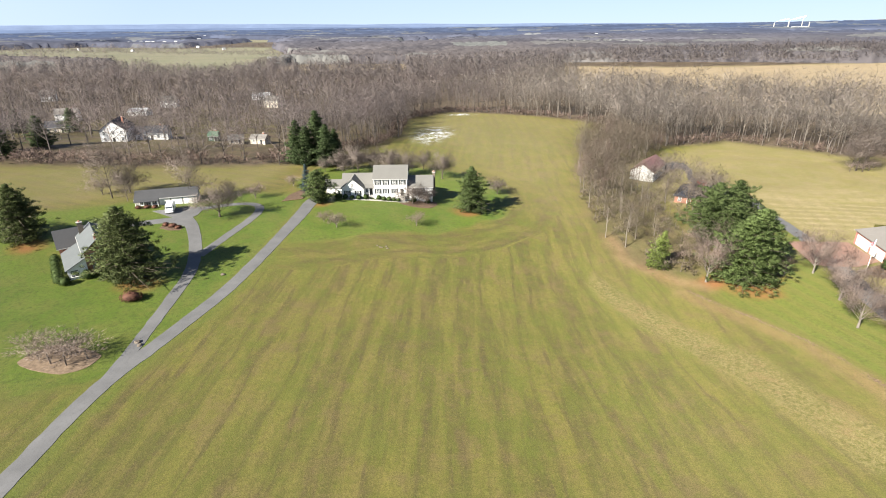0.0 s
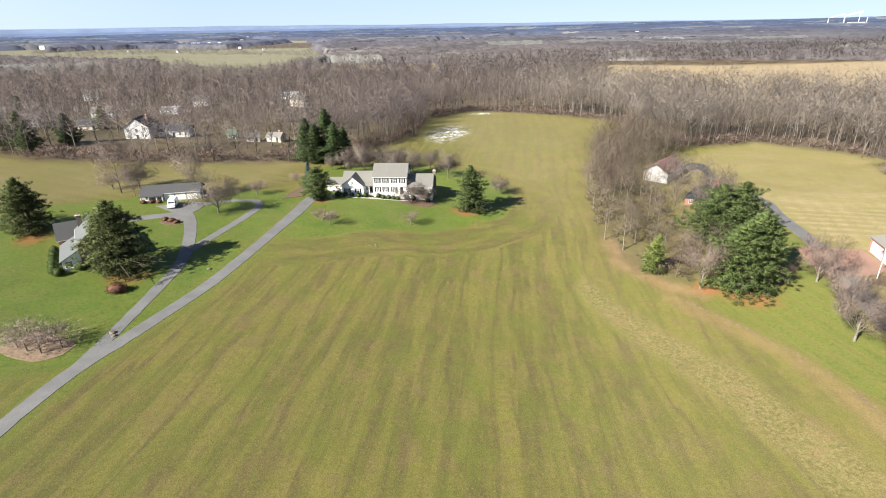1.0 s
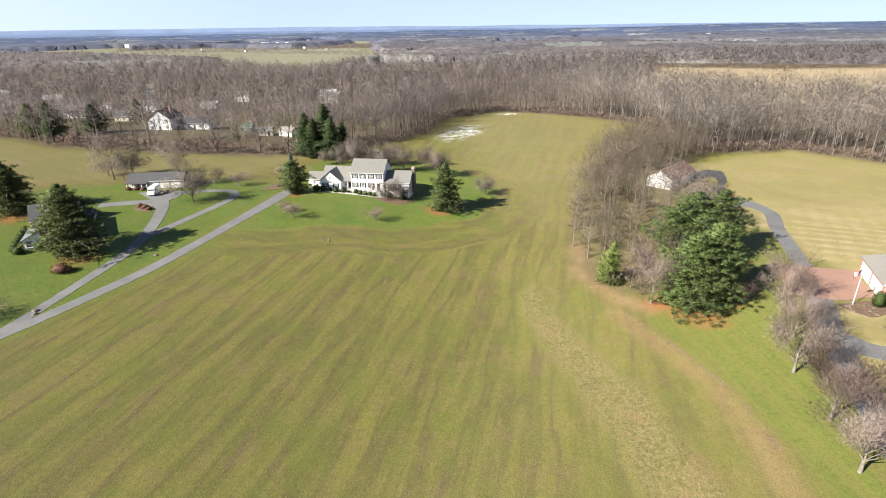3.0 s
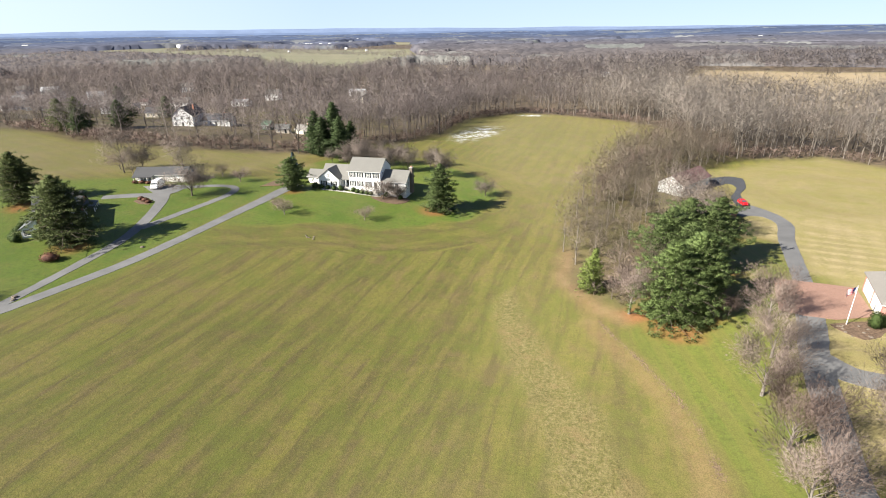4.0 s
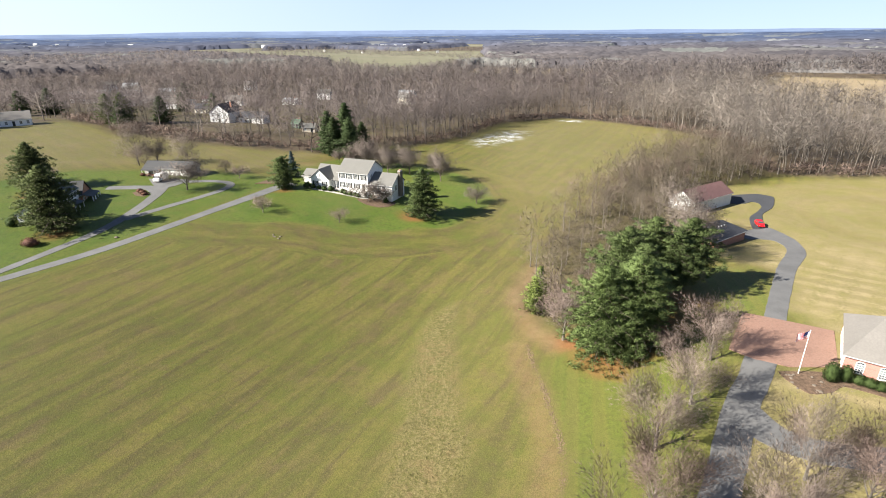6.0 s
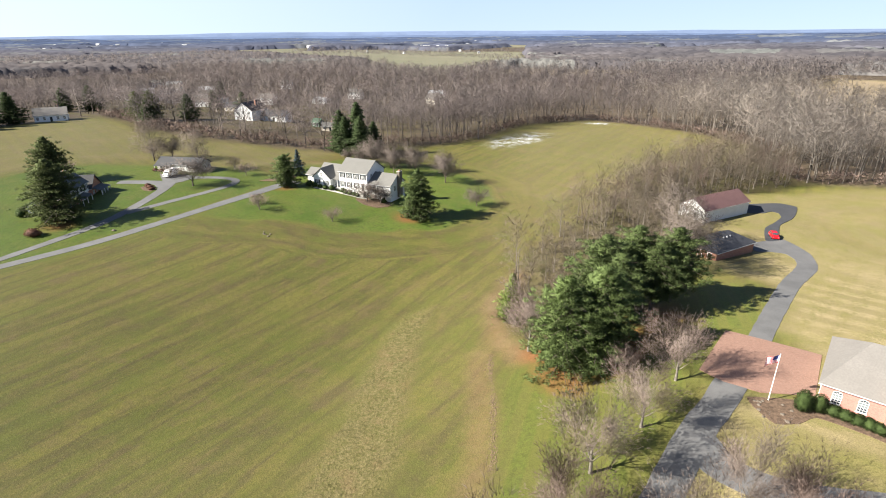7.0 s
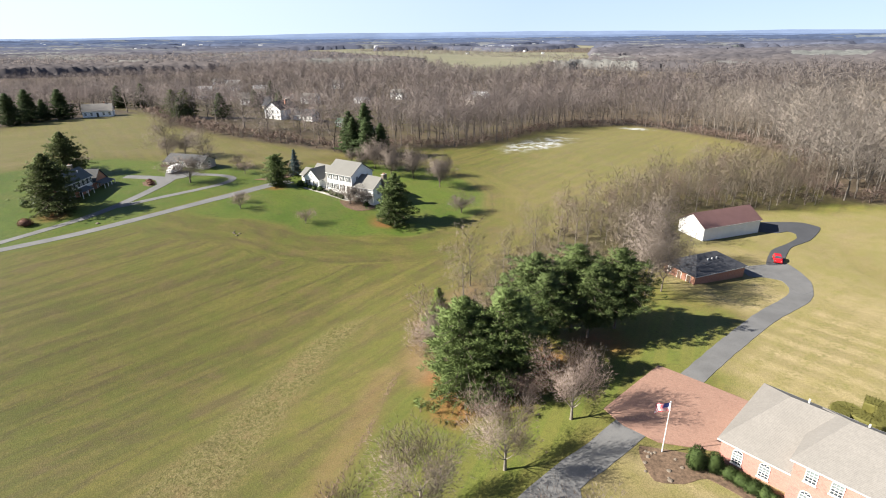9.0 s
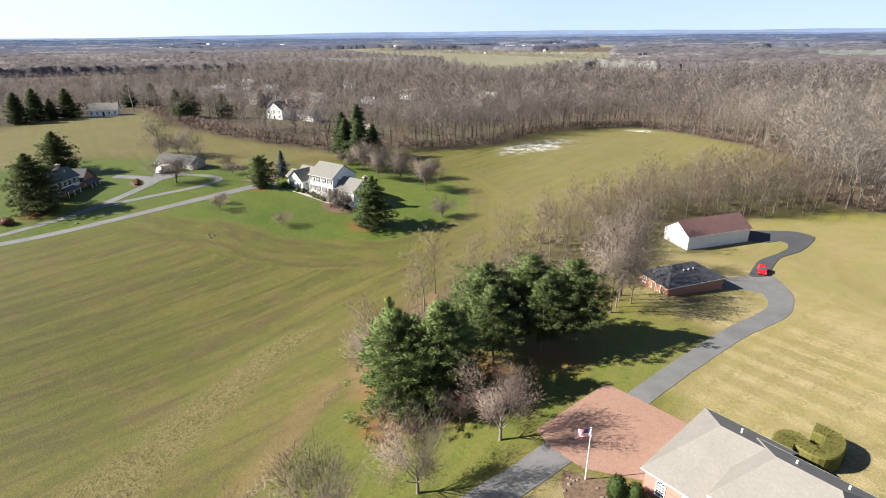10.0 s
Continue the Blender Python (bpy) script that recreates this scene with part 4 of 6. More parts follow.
def again(ob, x, y, scale=1.0, turn=0.0, wide=1.0, label=""):
    c = copy_thing(ob, pose(*at(x, y), 0, 0, turn))
    c.scale = (scale * wide, scale * wide, scale)
    if label:
        c["label"] = label
    return c


# the stand of white pines by the driveway
G = "pines by the driveway"
pine = settle(conifer(11, 14.3, 6.4, DOME, M_PALEPINE, "pine_tree", "tall bushy white pine standing in rust-brown needles", 19, 9, 0.62, 62, 0.04, group=G, leaf=0.36), 61.4, 97.0, 0.97)
pine_b = settle(conifer(12, 15.6, 5.6, LOOSE, M_PINE, "pine_tree", "tall dark white pine with a broad open crown", 15, 9, 0.68, 64, 0.26, group=G, leaf=0.37), 66.6, 121.6, 0.92)
again(pine, 65.8, 101.0, 1.0, 130)
again(pine_b, 62.8, 115.0, 0.92, 40)
again(pine_b, 72.8, 124.8, 0.89, 200)
again(pine_b, 70.2, 119.6, 0.80, 290)
again(pine_b, 66.2, 112.4, 0.80, 120)
settle(conifer(13, 8.8, 3.6, CONE, M_YOUNGPINE, "pine_tree", "small light green pine at the edge of the thicket", 17, 7, 0.40, 22, 0.05, group=G), 48.8, 108.9)

# evergreens about the houses
settle(conifer(21, 12.6, 5.6, SPREAD, M_PINE, "pine_tree", "broad dark pine on the lawn of the white house", 22, 9, 0.50, 34, 0.05, leaf=0.40), 7.6, 145.8)
settle(conifer(22, 9.0, 4.3, EGG, M_PINE, "pine_tree", "bushy dark pine beside the white garage", 18, 8, 0.50, 30, 0.05, leaf=0.40), -36.2, 143.6)
settle(conifer(23, 8.0, 2.5, CONE, M_BLUESPRUCE, "spruce_tree", "narrow blue spruce at the end of the driveway", 24, 8, 0.3, 14, 0.03, 0.1), -42.6, 155.4)
big = settle(conifer(24, 15.0, 8.0, SPREAD, M_OLDPINE, "pine_tree", "very large dark pine shading the asphalt driveway", 24, 10, 0.52, 32, 0.06, leaf=0.42), -63.6, 94.2)
again(big, -96.5, 110.6, 0.86, 140, label="large dark pine beside the brick house")
tall = settle(conifer(25, 19.0, 5.4, BROAD, M_SPRUCE, "spruce_tree", "tall dark spruce at the edge of the woods", 24, 9, 0.60, 26, 0.05, group="spruces behind the white house"), -47.5, 194.0)
again(tall, -54.6, 192.5, 0.82, 80, 1.2)
again(tall, -50.8, 190.6, 0.74, 20, 1.15)
again(tall, -43.4, 190.5, 0.78, 160, 1.15)
again(tall, -41.5, 196.0, 0.66, 220, 1.1)
for x, y, s in ((-159, 205, 0.62), (-156, 182, 0.55), (-206, 130, 0.72), (-210, 138.5, 0.76), (-209, 151.5, 0.72), (-212, 145, 0.5), (-185, 262, 0.6), (-215, 265, 0.6), (-310, 350, 0.7), (-262, 216, 0.75), (-270, 205, 0.7)):
    again(tall, x, y, s, x * 7, 1.5)

for x, y, s in ((-172, 188, 0.88), (-166, 191, 0.92)):
    again(big, x, y, s, x * 7, 0.8, "bushy olive pine at the edge of the village")

# rows of leafless trees
G = "bare trees along the driveway"
pear = settle(bare_tree(31, 10.2, FAN, 0.24, M_PALEBARK, M_ROSETWIG, "bare_tree", "leafless pale grey spreading tree on the lawn", G, 0.08, 0.06), 76.4, 98.1)
pear_b = settle(bare_tree(32, 9.8, FAN, 0.23, M_PALEBARK, M_REDTWIG, "bare_tree", "leafless tree with fine reddish twigs by the driveway", G, 0.08, 0.06), 68.5, 98.6, 0.5)
pear_a = settle(bare_tree(33, 9.8, FAN, 0.23, M_PALEBARK, M_ROSETWIG, "bare_tree", "leafless pale grey spreading tree on the lawn", G, 0.08, 0.06), 73.8, 86.5)
again(pear, 70.2, 76.8, 1.0, 70, 1.1)
again(pear_b, 70.6, 98.2, 0.42, 110)
again(pear_b, 70.2, 66.5, 1.0, 30, 1.1)
again(pear, 69.0, 57.5, 1.0, 300, 1.1)
again(pear_a, 84.2, 76.5, 0.95, 160)
again(pear_b, 88.5, 74.0, 0.95, 20)
again(pear_a, 80.8, 68.0, 0.95, 250)
again(pear, 79.0, 58.0, 0.95, 150)
G = "bare trees on the lawns"
lawn_tree = settle(bare_tree(34, 5.6, AIRY, 0.13, M_PALEBARK, M_ROSETWIG, "bare_tree", "small leafless tree on the green lawn", G), -27.6, 124.4)
pear_far = settle(bare_tree(37, 9.5, FANFAR, 0.22, M_BARK, M_TWIG, "bare_tree", "leafless grey-brown tree on the lawn", G), -33.5, 186.4, 1.0)
again(lawn_tree, -7.6, 129.3, 0.95, 100)
again(pear_far, 17.0, 163.4, 0.58, 220, 1.4, "low spreading leafless tree on the lawn")
again(lawn_tree, -31.5, 127.5, 0.8, 50)
again(pear_far, -9.6, 147.0, 0.66, 10, 1.65, "wide leafless shrub before the white house")
again(pear_far, -5.6, 148.0, 0.5, 60, 1.4, "leafless shrub before the white house")
again(pear_far, -59.0, 128.9, 0.95, 33, 1.45, "leafless spreading tree inside the asphalt loop")
again(lawn_tree, -55.2, 145.4, 1.1, 80)
again(lawn_tree, -63.8, 148.6, 1.0, 180)
again(lawn_tree, -48.0, 160.0, 0.9, 280)
oak = settle(bare_tree(35, 14.5, TALL, 0.28, M_BARK, M_TWIG, "bare_tree", "tall leafless tree behind the low garage", G), -94.0, 141.0)
again(oak, -71.5, 141.8, 0.85, 100)
again(oak, -88.5, 139.0, 0.55, 30)
again(pear_far, -91.9, 146.5, 0.85, 150, 1.35)
again(lawn_tree, -98.5, 144.0, 1.2, 250)
again(lawn_tree, -100.0, 116.0, 1.2, 20)
for x, y, s in ((-30.7, 180.4, 1.0), (-25.5, 183, 1.0), (-19.9, 176.5, 0.95), (-13.4, 180.1, 1.0), (-1.0, 178.0, 1.05), (-38.5, 184, 0.7), (-42.5, 181, 0.55), (-35.0, 178, 0.55), (-20, 188, 0.9), (-8, 189, 0.8)):
    again(pear_far, x, y, s, x * 37, label="leafless tree behind the white house")
shrubs = settle(bare_tree(36, 4.2, SHRUB, 0.08, M_BARK, M_ROSETWIG, "bare_shrub", "leafless grey shrub in a bed of litter", "grey shrubs"), -62.5, 67.0)
for x, y, s in ((-60.2, 66.2, 1.1), (-57.5, 65.8, 1.0), (-55.4, 67.5, 1.0), (-65.0, 68.3, 1.0), (-58.6, 68.6, 1.1), (-63.2, 70.0, 0.9)):
    again(shrubs, x, y, s * 1.15, x * 53, 1.4)

for x, y, s in ((73.6, 139.5, 0.95), (72.2, 148.5, 1.05), (70.6, 160.5, 1.0), (75.0, 146.0, 0.8)):
    again(oak, x, y, s, x * 61, 0.9, "tall leafless tree between the pines and the barn")

# the thicket between the fields: many stems, each a thing
G = "bare trees of the thicket"
stem_a = settle(bare_tree(41, 12.0, SHADE, 0.17, M_PALEBARK, M_PALETWIG, "bare_tree", "slender leafless pale-barked tree in the thicket", G), 45.4, 121.5)
stem_b = settle(bare_tree(42, 11.0, SHADE, 0.15, M_BARK, M_REDTWIG, "bare_tree", "slender leafless brown tree in the thicket", G), 52.6, 105.5, 0.7)
stem_c = settle(bare_tree(43, 13.0, FOREST, 0.16, M_PALEBARK, M_PALETWIG, "bare_tree", "tall leafless tree with a high crown in the thicket", G), 42.4, 128.4)
again(pear, 55.4, 99.6, 1.22, 210, label="large spreading pale leafless tree before the thicket")
placed = [(48.8, 108.9), (45.4, 121.5), (51.5, 103.5), (42.4, 128.4), (55.7, 99.4), (73.5, 142.5), (72.8, 146.0), (69.6, 158)]
for x, y in placed[5:]:
    again(stem_b if y < 110 else stem_a, x, y, 0.8 if y < 110 else 1.0, x * 31)
tries = 0
while len(placed) < 165 and tries < 6000:
    tries += 1
    x, y = rng.uniform(42, 102), rng.uniform(101, 268)
    if not inside(THICKET, np.array([x]), np.array([y]))[0] or min(math.hypot(x - a, y - b) for a, b in placed) < (5.4 if y < 165 else 3.4):
        continue
    if 60 < x and y < 132 or (x > 66 and 176 < y < 206):
        continue
    placed.append((x, y))
    s = rng.uniform(0.6, 0.85) if y < 150 else rng.uniform(0.75, 1.1)
    again((stem_a, stem_c, stem_a, stem_b, stem_c)[len(placed) % 5], x, y, s, rng.uniform(0, 360))


# ---- the woods: past counting ----
def scatter(keep, bounds, step, chance=1.0):
    xs, ys = np.meshgrid(np.arange(bounds[0], bounds[1], step), np.arange(bounds[2], bounds[3], step))
    x = (xs + rng.uniform(-0.46, 0.46, xs.shape) * step).ravel()
    y = (ys + rng.uniform(-0.46, 0.46, xs.shape) * step).ravel()
    k = keep(x, y) & (rng.uniform(size=x.shape) < chance)
    return x[k], y[k]


def woods(name, x, y, kinds, sizes, material, label):
    """One mesh of many trees, each turned and scaled by itself."""
    which = rng.integers(0, len(kinds), len(x))
    vs, fs, ns, tones, base = [], [], [], [], 0
    for i, (v, f, limbs, nv) in enumerate(kinds):
        px, py = x[which == i], y[which == i]
        n = len(px)
        if not n:
            continue
        s, a = (rng.uniform(*sizes, n) * np.where((px > 60) & (py > 230), 1.13, 1.0))[:, None], rng.uniform(0, 2 * math.pi, n)[:, None]
        w = s * rng.uniform(0.8, 1.45, (n, 1))
        vx = (v[None, :, 0] * np.cos(a) - v[None, :, 1] * np.sin(a)) * w + px[:, None]
        vy = (v[None, :, 0] * np.sin(a) + v[None, :, 1] * np.cos(a)) * w + py[:, None]
        vz = v[None, :, 2] * s + land(px, py)[:, None]
        vs.append(np.stack([vx, vy, vz], -1).reshape(-1, 3))
        nx, ny = nv[None, :, 0] * np.cos(a) - nv[None, :, 1] * np.sin(a), nv[None, :, 0] * np.sin(a) + nv[None, :, 1] * np.cos(a)
        ns.append(np.stack([nx, ny, np.broadcast_to(nv[None, :, 2], nx.shape)], -1).reshape(-1, 3))
        fs.append((f[None] + (base + np.arange(n) * len(v))[:, None, None]).reshape(-1, 3))
        tone = np.ones((n, len(v), 4))
        tone[:, :, :2] = rng.uniform(size=(n, 1, 2))
        tone[:, :, 2] = np.arange(len(v)) < limbs
        tones.append(tone.reshape(-1, 4))
        base += n * len(v)
    ob = sheet(name, np.vstack(vs), np.vstack(fs), material, normals=np.vstack(ns))
    col = ob.data.color_attributes.new("tone", "FLOAT_COLOR", "POINT")
    col.data.foreach_set("color", np.vstack(tones).astype(np.float32).ravel())
    return tagged(ob, label, "woods", kind="stuff")


HOUSES = [(-143, 229), (-331, 450), (-281, 346), (-191, 262), (-202, 353), (-104, 235), (-92, 229), (-82, 231), (-205, 400), (-125, 394), (-381, 310), (-248, 285), (-207, 166), (-438, 399), (-353, 368), (-396, 341), (-490, 414), (-150, 443), (-337, 305), (-240, 292), (-320, 327), (-361, 305), (-405, 376), (-354, 371), (-232, 327), (-358, 331), (-392, 335)]


def open_ground(x, y):
    clear = np.zeros(x.shape, bool)
    for a, b in HOUSES:
        clear |= np.hypot(x - a, y - b) < 9.5
        for k in (10, 20, 30) if a < -110 else ():
            clear |= np.hypot(x - a - 0.55 * k, y - b + 0.83 * k) < 7.5
    return clear


def wooded(x, y):
    return (inside(WOODS_BACK, x, y) | inside(WOODS_WEST, x, y)) & ~open_ground(x, y)


def farmed(x, y):
    k = inside(STUBBLE, x, y) | inside(STUBBLE_FAR, x, y)
    for m in MEADOWS:
        k |= inside(m, x, y)
    return k


def edge_of_woods(x, y):
    return wooded(x, y) & (np.minimum(reach(WOODS_BACK[:28], x, y), reach(WOODS_WEST[:2], x, y)) < 30)


def village(x, y):
    return (x < -62) & (y < 300) & (x > -420)


forest = [bare(s, h, plan, 0.22).whole() for s, h, plan in ((51, 18, FOREST), (52, 16, FOREST), (53, 19, FOREST), (55, 17, WIDE))]
spreading = [bare(s, h, WIDE, 0.24).whole() for s, h in ((56, 15), (57, 17), (58, 14))]
distant = [bare(s, h, DISTANT, 0.24).whole() for s, h in ((61, 18), (62, 16), (63, 19))]


def far_tree(seed, height):
    """A tree of the far woods: a ragged rounded crown of sprays."""
    r = np.random.default_rng(seed)
    e = r.normal(size=(90, 3))
    e[:, 2] = np.abs(e[:, 2]) * 1.1 - 0.25
    e /= np.linalg.norm(e, axis=1, keepdims=True)
    k = r.uniform(0.55, 1.0, (90, 1))
    lumps = 1 + 0.25 * np.sin(3 * np.arctan2(e[:, 1:2], e[:, :1]) + seed)
    p = e * k * lumps * np.array((0.30, 0.30, 0.48)) * height + np.array((0, 0, 0.48 * height))
    d = e + r.normal(size=(90, 3)) * 0.8 + np.array((0, 0, 0.4))
    d *= height * r.uniform(0.07, 0.15, (90, 1)) / np.linalg.norm(d, axis=1, keepdims=True)
    s = np.cross(d, e + r.normal(size=(90, 3)) * 0.5)
    s *= r.uniform(0.16, 0.36, (90, 1)) / np.linalg.norm(s, axis=1, keepdims=True)
    v = np.stack([p - s, p + s, p + d], 1).reshape(-1, 3)
    n = unit_rows((v - (0, 0, 0.40 * height)) * (1, 1, 0.8))
    return v, facing(v, np.arange(len(v)).reshape(-1, 3), n), 0, n


far = [far_tree(s, h) for s, h in ((71, 17), (72, 15), (73, 18), (74, 16))]
x, y = scatter(lambda x, y: edge_of_woods(x, y) & ~village(x, y), (-60, 240, 180, 370), 5.7)
# eastern trees take the copy with sunlight put into its colour
east = x + 25 * np.sin(y / 23) > 45
woods("woods_edge", x[~east], y[~east], forest, (0.70, 1.25), M_WOODS, "edge of a leafless grey-brown deciduous wood")
woods("woods_edge", x[east], y[east], forest, (0.70, 1.25), M_SUNLITWOODS, "edge of a leafless deciduous wood, colour paled for sunlight")
x, y = scatter(lambda x, y: wooded(x, y) & village(x, y), (-420, -60, 90, 300), 8.6, 0.58)
woods("village_trees", x, y, spreading, (0.65, 1.12), M_WOODS, "leafless grey trees among the houses of a village")
x, y = scatter(lambda x, y: wooded(x, y) & ~edge_of_woods(x, y) & ~village(x, y) & (y < 560), (-560, 300, 180, 560), 7.8)
# again the sunlit colour copy for the eastern part
east = x + 40 * np.sin(y / 31) > 45
woods("woods", x[~east], y[~east], distant, (0.72, 1.25), M_WOODS, "leafless grey-brown deciduous woods")
woods("woods", x[east], y[east], distant, (0.72, 1.25), M_SUNLITWOODS, "leafless deciduous woods, colour paled for sunlight")
x, y = scatter(lambda x, y: (wooded(x, y) & (y >= 560)) | ((np.hypot(x, y) > 640) & ~wooded(x, y) & ~farmed(x, y) & (y > 0.08 * np.abs(x) + 200) & (x < 0.95 * y)), (-1100, 900, 250, 960), 12.5)
hx, hy = np.concatenate([np.linspace(-1000, -280, 110), np.linspace(-760, -520, 40), np.linspace(-900, -420, 60)]), np.concatenate([np.linspace(1180, 1060, 110), np.linspace(960, 1500, 40), np.linspace(1330, 1420, 60)])
x, y = np.concatenate([x, hx]), np.concatenate([y, hy])
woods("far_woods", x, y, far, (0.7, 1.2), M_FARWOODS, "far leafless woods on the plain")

# low brush along the edge of the woods
brush = [bare(s, 3.2, BRUSH, 0.05).whole() for s in (81, 82, 83)]
x, y = scatter(lambda x, y: inside(WOODS_BACK, x, y) & (reach(WOODS_BACK[:28], x, y) < np.where(x < -50, 13, 7)), (-205, 190, 160, 370), 2.7, 0.85)
woods("brush", x, y, brush, (0.4, 1.9), M_REDTWIG, "tangled leafless reddish brush along the woods")
x, y = scatter(lambda x, y: inside(THICKET, x, y) & ((y > 128) | (x < 58)) & ~((x > 65) & (y > 176) & (y < 208)), (40, 110, 100, 270), 3.2, 0.7)
woods("brush", x, y, brush, (0.5, 1.3), M_PALETWIG, "pale leafless undergrowth between the fields")


# ---- far country ----
def canopy():
    """The roof of far woods, seen from above: an uneven sheet with fields left open in it."""
    a = np.linspace(radians(-88), radians(50), 420)
    d = 900 * (4700 / 900) ** np.linspace(0, 1, 250)
    A, D = np.meshgrid(a, d)
    A = A + rng.uniform(-0.4, 0.4, A.shape) * (a[1] - a[0])
    D = D * (1 + rng.uniform(-0.4, 0.4, A.shape) * 0.0066)
    X, Y = D * np.sin(A), D * np.cos(A)
    h = 12 + rng.uniform(-3.0, 3.0, A.shape)
    h[0] = -3.0
    for i in range(A.shape[0]):
        for j in range(A.shape[1]):
            if D[i, j] > 1400 and noise.noise((X[i, j] / 420, Y[i, j] / 300, 3.0)) > 0.30:
                h[i, j] = -2.0
    h = np.where(farmed(X, Y), -3.0, h)
    Z = land(X, Y) + h
    n, k = A.shape[1], A.shape[0]
    i = np.arange(n * k).reshape(k, n)
    f = np.stack([i[:-1, :-1], i[1:, :-1], i[1:, 1:], i[:-1, 1:]], -1).reshape(-1, 4)
    return tagged(sheet("far_canopy", np.stack([X, Y, Z], -1).reshape(-1, 3), f, M_FAR), "far woods on the plain, blue-grey from haze in their colour", "woods", kind="stuff")


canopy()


def ridge(name, dist, low, high, seed, material):
    a = np.linspace(radians(-100), radians(75), 260)
    tall = np.interp(np.degrees(a), (-78, -60, -45, -30, -15, 0, 15, 34), (0.35, 0.66, 0.95, 1.0, 0.95, 0.72, 0.5, 0.2))
    top = np.array([low + (high - low) * k * (1 + 0.16 * noise.noise((v * 7 + seed, seed, 0.0)) + 0.06 * noise.noise((v * 23 + seed, 2.0, 0.0))) for v, k in zip(a, tall)])
    rows = []
    for k, (dd, s) in enumerate(((-350, 0.0), (-180, 0.55), (0, 1.0), (60, 0.9))):
        d = dist + dd
        rows.append(np.stack([d * np.sin(a), d * np.cos(a), top * s + (0 if s else 30)], -1))
    v = np.concatenate(rows)
    n = len(a)
    i = np.arange(4 * n).reshape(4, n)
    f = np.stack([i[:-1, :-1], i[1:, :-1], i[1:, 1:], i[:-1, 1:]], -1).reshape(-1, 4)
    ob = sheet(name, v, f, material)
    ob.data.polygons.foreach_set("use_smooth", np.ones(len(f), bool))
    return tagged(ob, "low ridge along the horizon, blue from haze in its colour", "hills", kind="structure")


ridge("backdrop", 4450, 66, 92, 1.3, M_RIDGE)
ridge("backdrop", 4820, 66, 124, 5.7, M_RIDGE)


# ---- houses ----
M_GREYSIDING = siding("grey_siding", (0.34, 0.325, 0.30))
FACES = {"S": 0, "E": 90, "N": 180, "W": 270}


def on_wall(x, y, z, side):
    """A frame on a wall: local x along it, z up, -y out of it."""
    return pose(x, y, z, 0, 0, FACES[side])


def wing(parent, x0, y0, x1, y1, eave, ridge, along, wall, roof, hip=(0.0, 0.0), over=0.35, base=-2.0, names=("wall", "roof")):
    """A block with a pitched roof, whose ridge runs along x or y; hip: how far the ridge stops short of each end."""
    if along == "y":
        turned = Matrix(((0, 1, 0, 0), (1, 0, 0, 0), (0, 0, 1, 0), (0, 0, 0, 1)))
        a0, a1, b0, b1 = y0, y1, x0, x1
    else:
        turned = Matrix.Identity(4)
        a0, a1, b0, b1 = x0, x1, y0, y1
    mid = (b0 + b1) / 2
    gable = [ridge - 0.12 if h == 0 else eave for h in hip]
    pts = [(a0, b0, base), (a0, b1, base), (a1, b0, base), (a1, b1, base), (a0, b0, eave), (a0, b1, eave), (a1, b0, eave), (a1, b1, eave), (a0, mid, gable[0]), (a1, mid, gable[1])]
    bm = solid(pts, [(0, 1, 3, 2), (0, 2, 6, 4), (1, 3, 7, 5), (0, 1, 5, 8, 4), (2, 3, 7, 9, 6), (4, 6, 9, 8), (5, 7, 9, 8)])
    bmesh.ops.transform(bm, matrix=turned, verts=bm.verts[:])
    bmesh.ops.recalc_face_normals(bm, faces=bm.faces[:])
    body = part(names[0], bm, wall, parent)
    slope = (ridge - eave) / (mid - b0)
    drop = eave - slope * over
    e0, e1 = a0 - over, a1 + over
    r0 = a0 + hip[0] if hip[0] else a0 - over
    r1 = a1 - hip[1] if hip[1] else a1 + over
    t = 0.16
    pts = [(e0, b0 - over, drop), (e1, b0 - over, drop), (e1, b1 + over, drop), (e0, b1 + over, drop), (r0, mid, ridge), (r1, mid, ridge)]
    pts += [(x, y, z + t) for x, y, z in pts]
    f = [(6, 7, 11, 10), (8, 9, 10, 11), (7, 8, 11), (9, 6, 10), (0, 1, 5, 4), (2, 3, 4, 5), (1, 2, 5), (3, 0, 4), (0, 1, 7, 6), (1, 2, 8, 7), (2, 3, 9, 8), (3, 0, 6, 9)]
    if not hip[0]:
        f = [q for q in f if q not in ((9, 6, 10), (3, 0, 4), (3, 0, 6, 9))] + [(0, 4, 10, 6), (4, 3, 9, 10)]
    if not hip[1]:
        f = [q for q in f if q not in ((7, 8, 11), (1, 2, 5), (1, 2, 8, 7))] + [(1, 5, 11, 7), (5, 2, 8, 11)]
    bm = solid(pts, f)
    bmesh.ops.transform(bm, matrix=turned, verts=bm.verts[:])
    bmesh.ops.recalc_face_normals(bm, faces=bm.faces[:])
    top = part(names[1], bm, roof, parent)
    # white gutter boards along the eaves
    for s, b in ((-1, b0 - over), (1, b1 + over)):
        g = box(bmesh.new(), (e0, min(b, b + 0.08 * s), drop - 0.02), (e1, max(b, b + 0.08 * s), drop + 0.12))
        bmesh.ops.transform(g, matrix=turned, verts=g.verts[:])
        bmesh.ops.recalc_face_normals(g, faces=g.faces[:])
        part("gutter", g, M_FASCIA, parent)
    return body, top


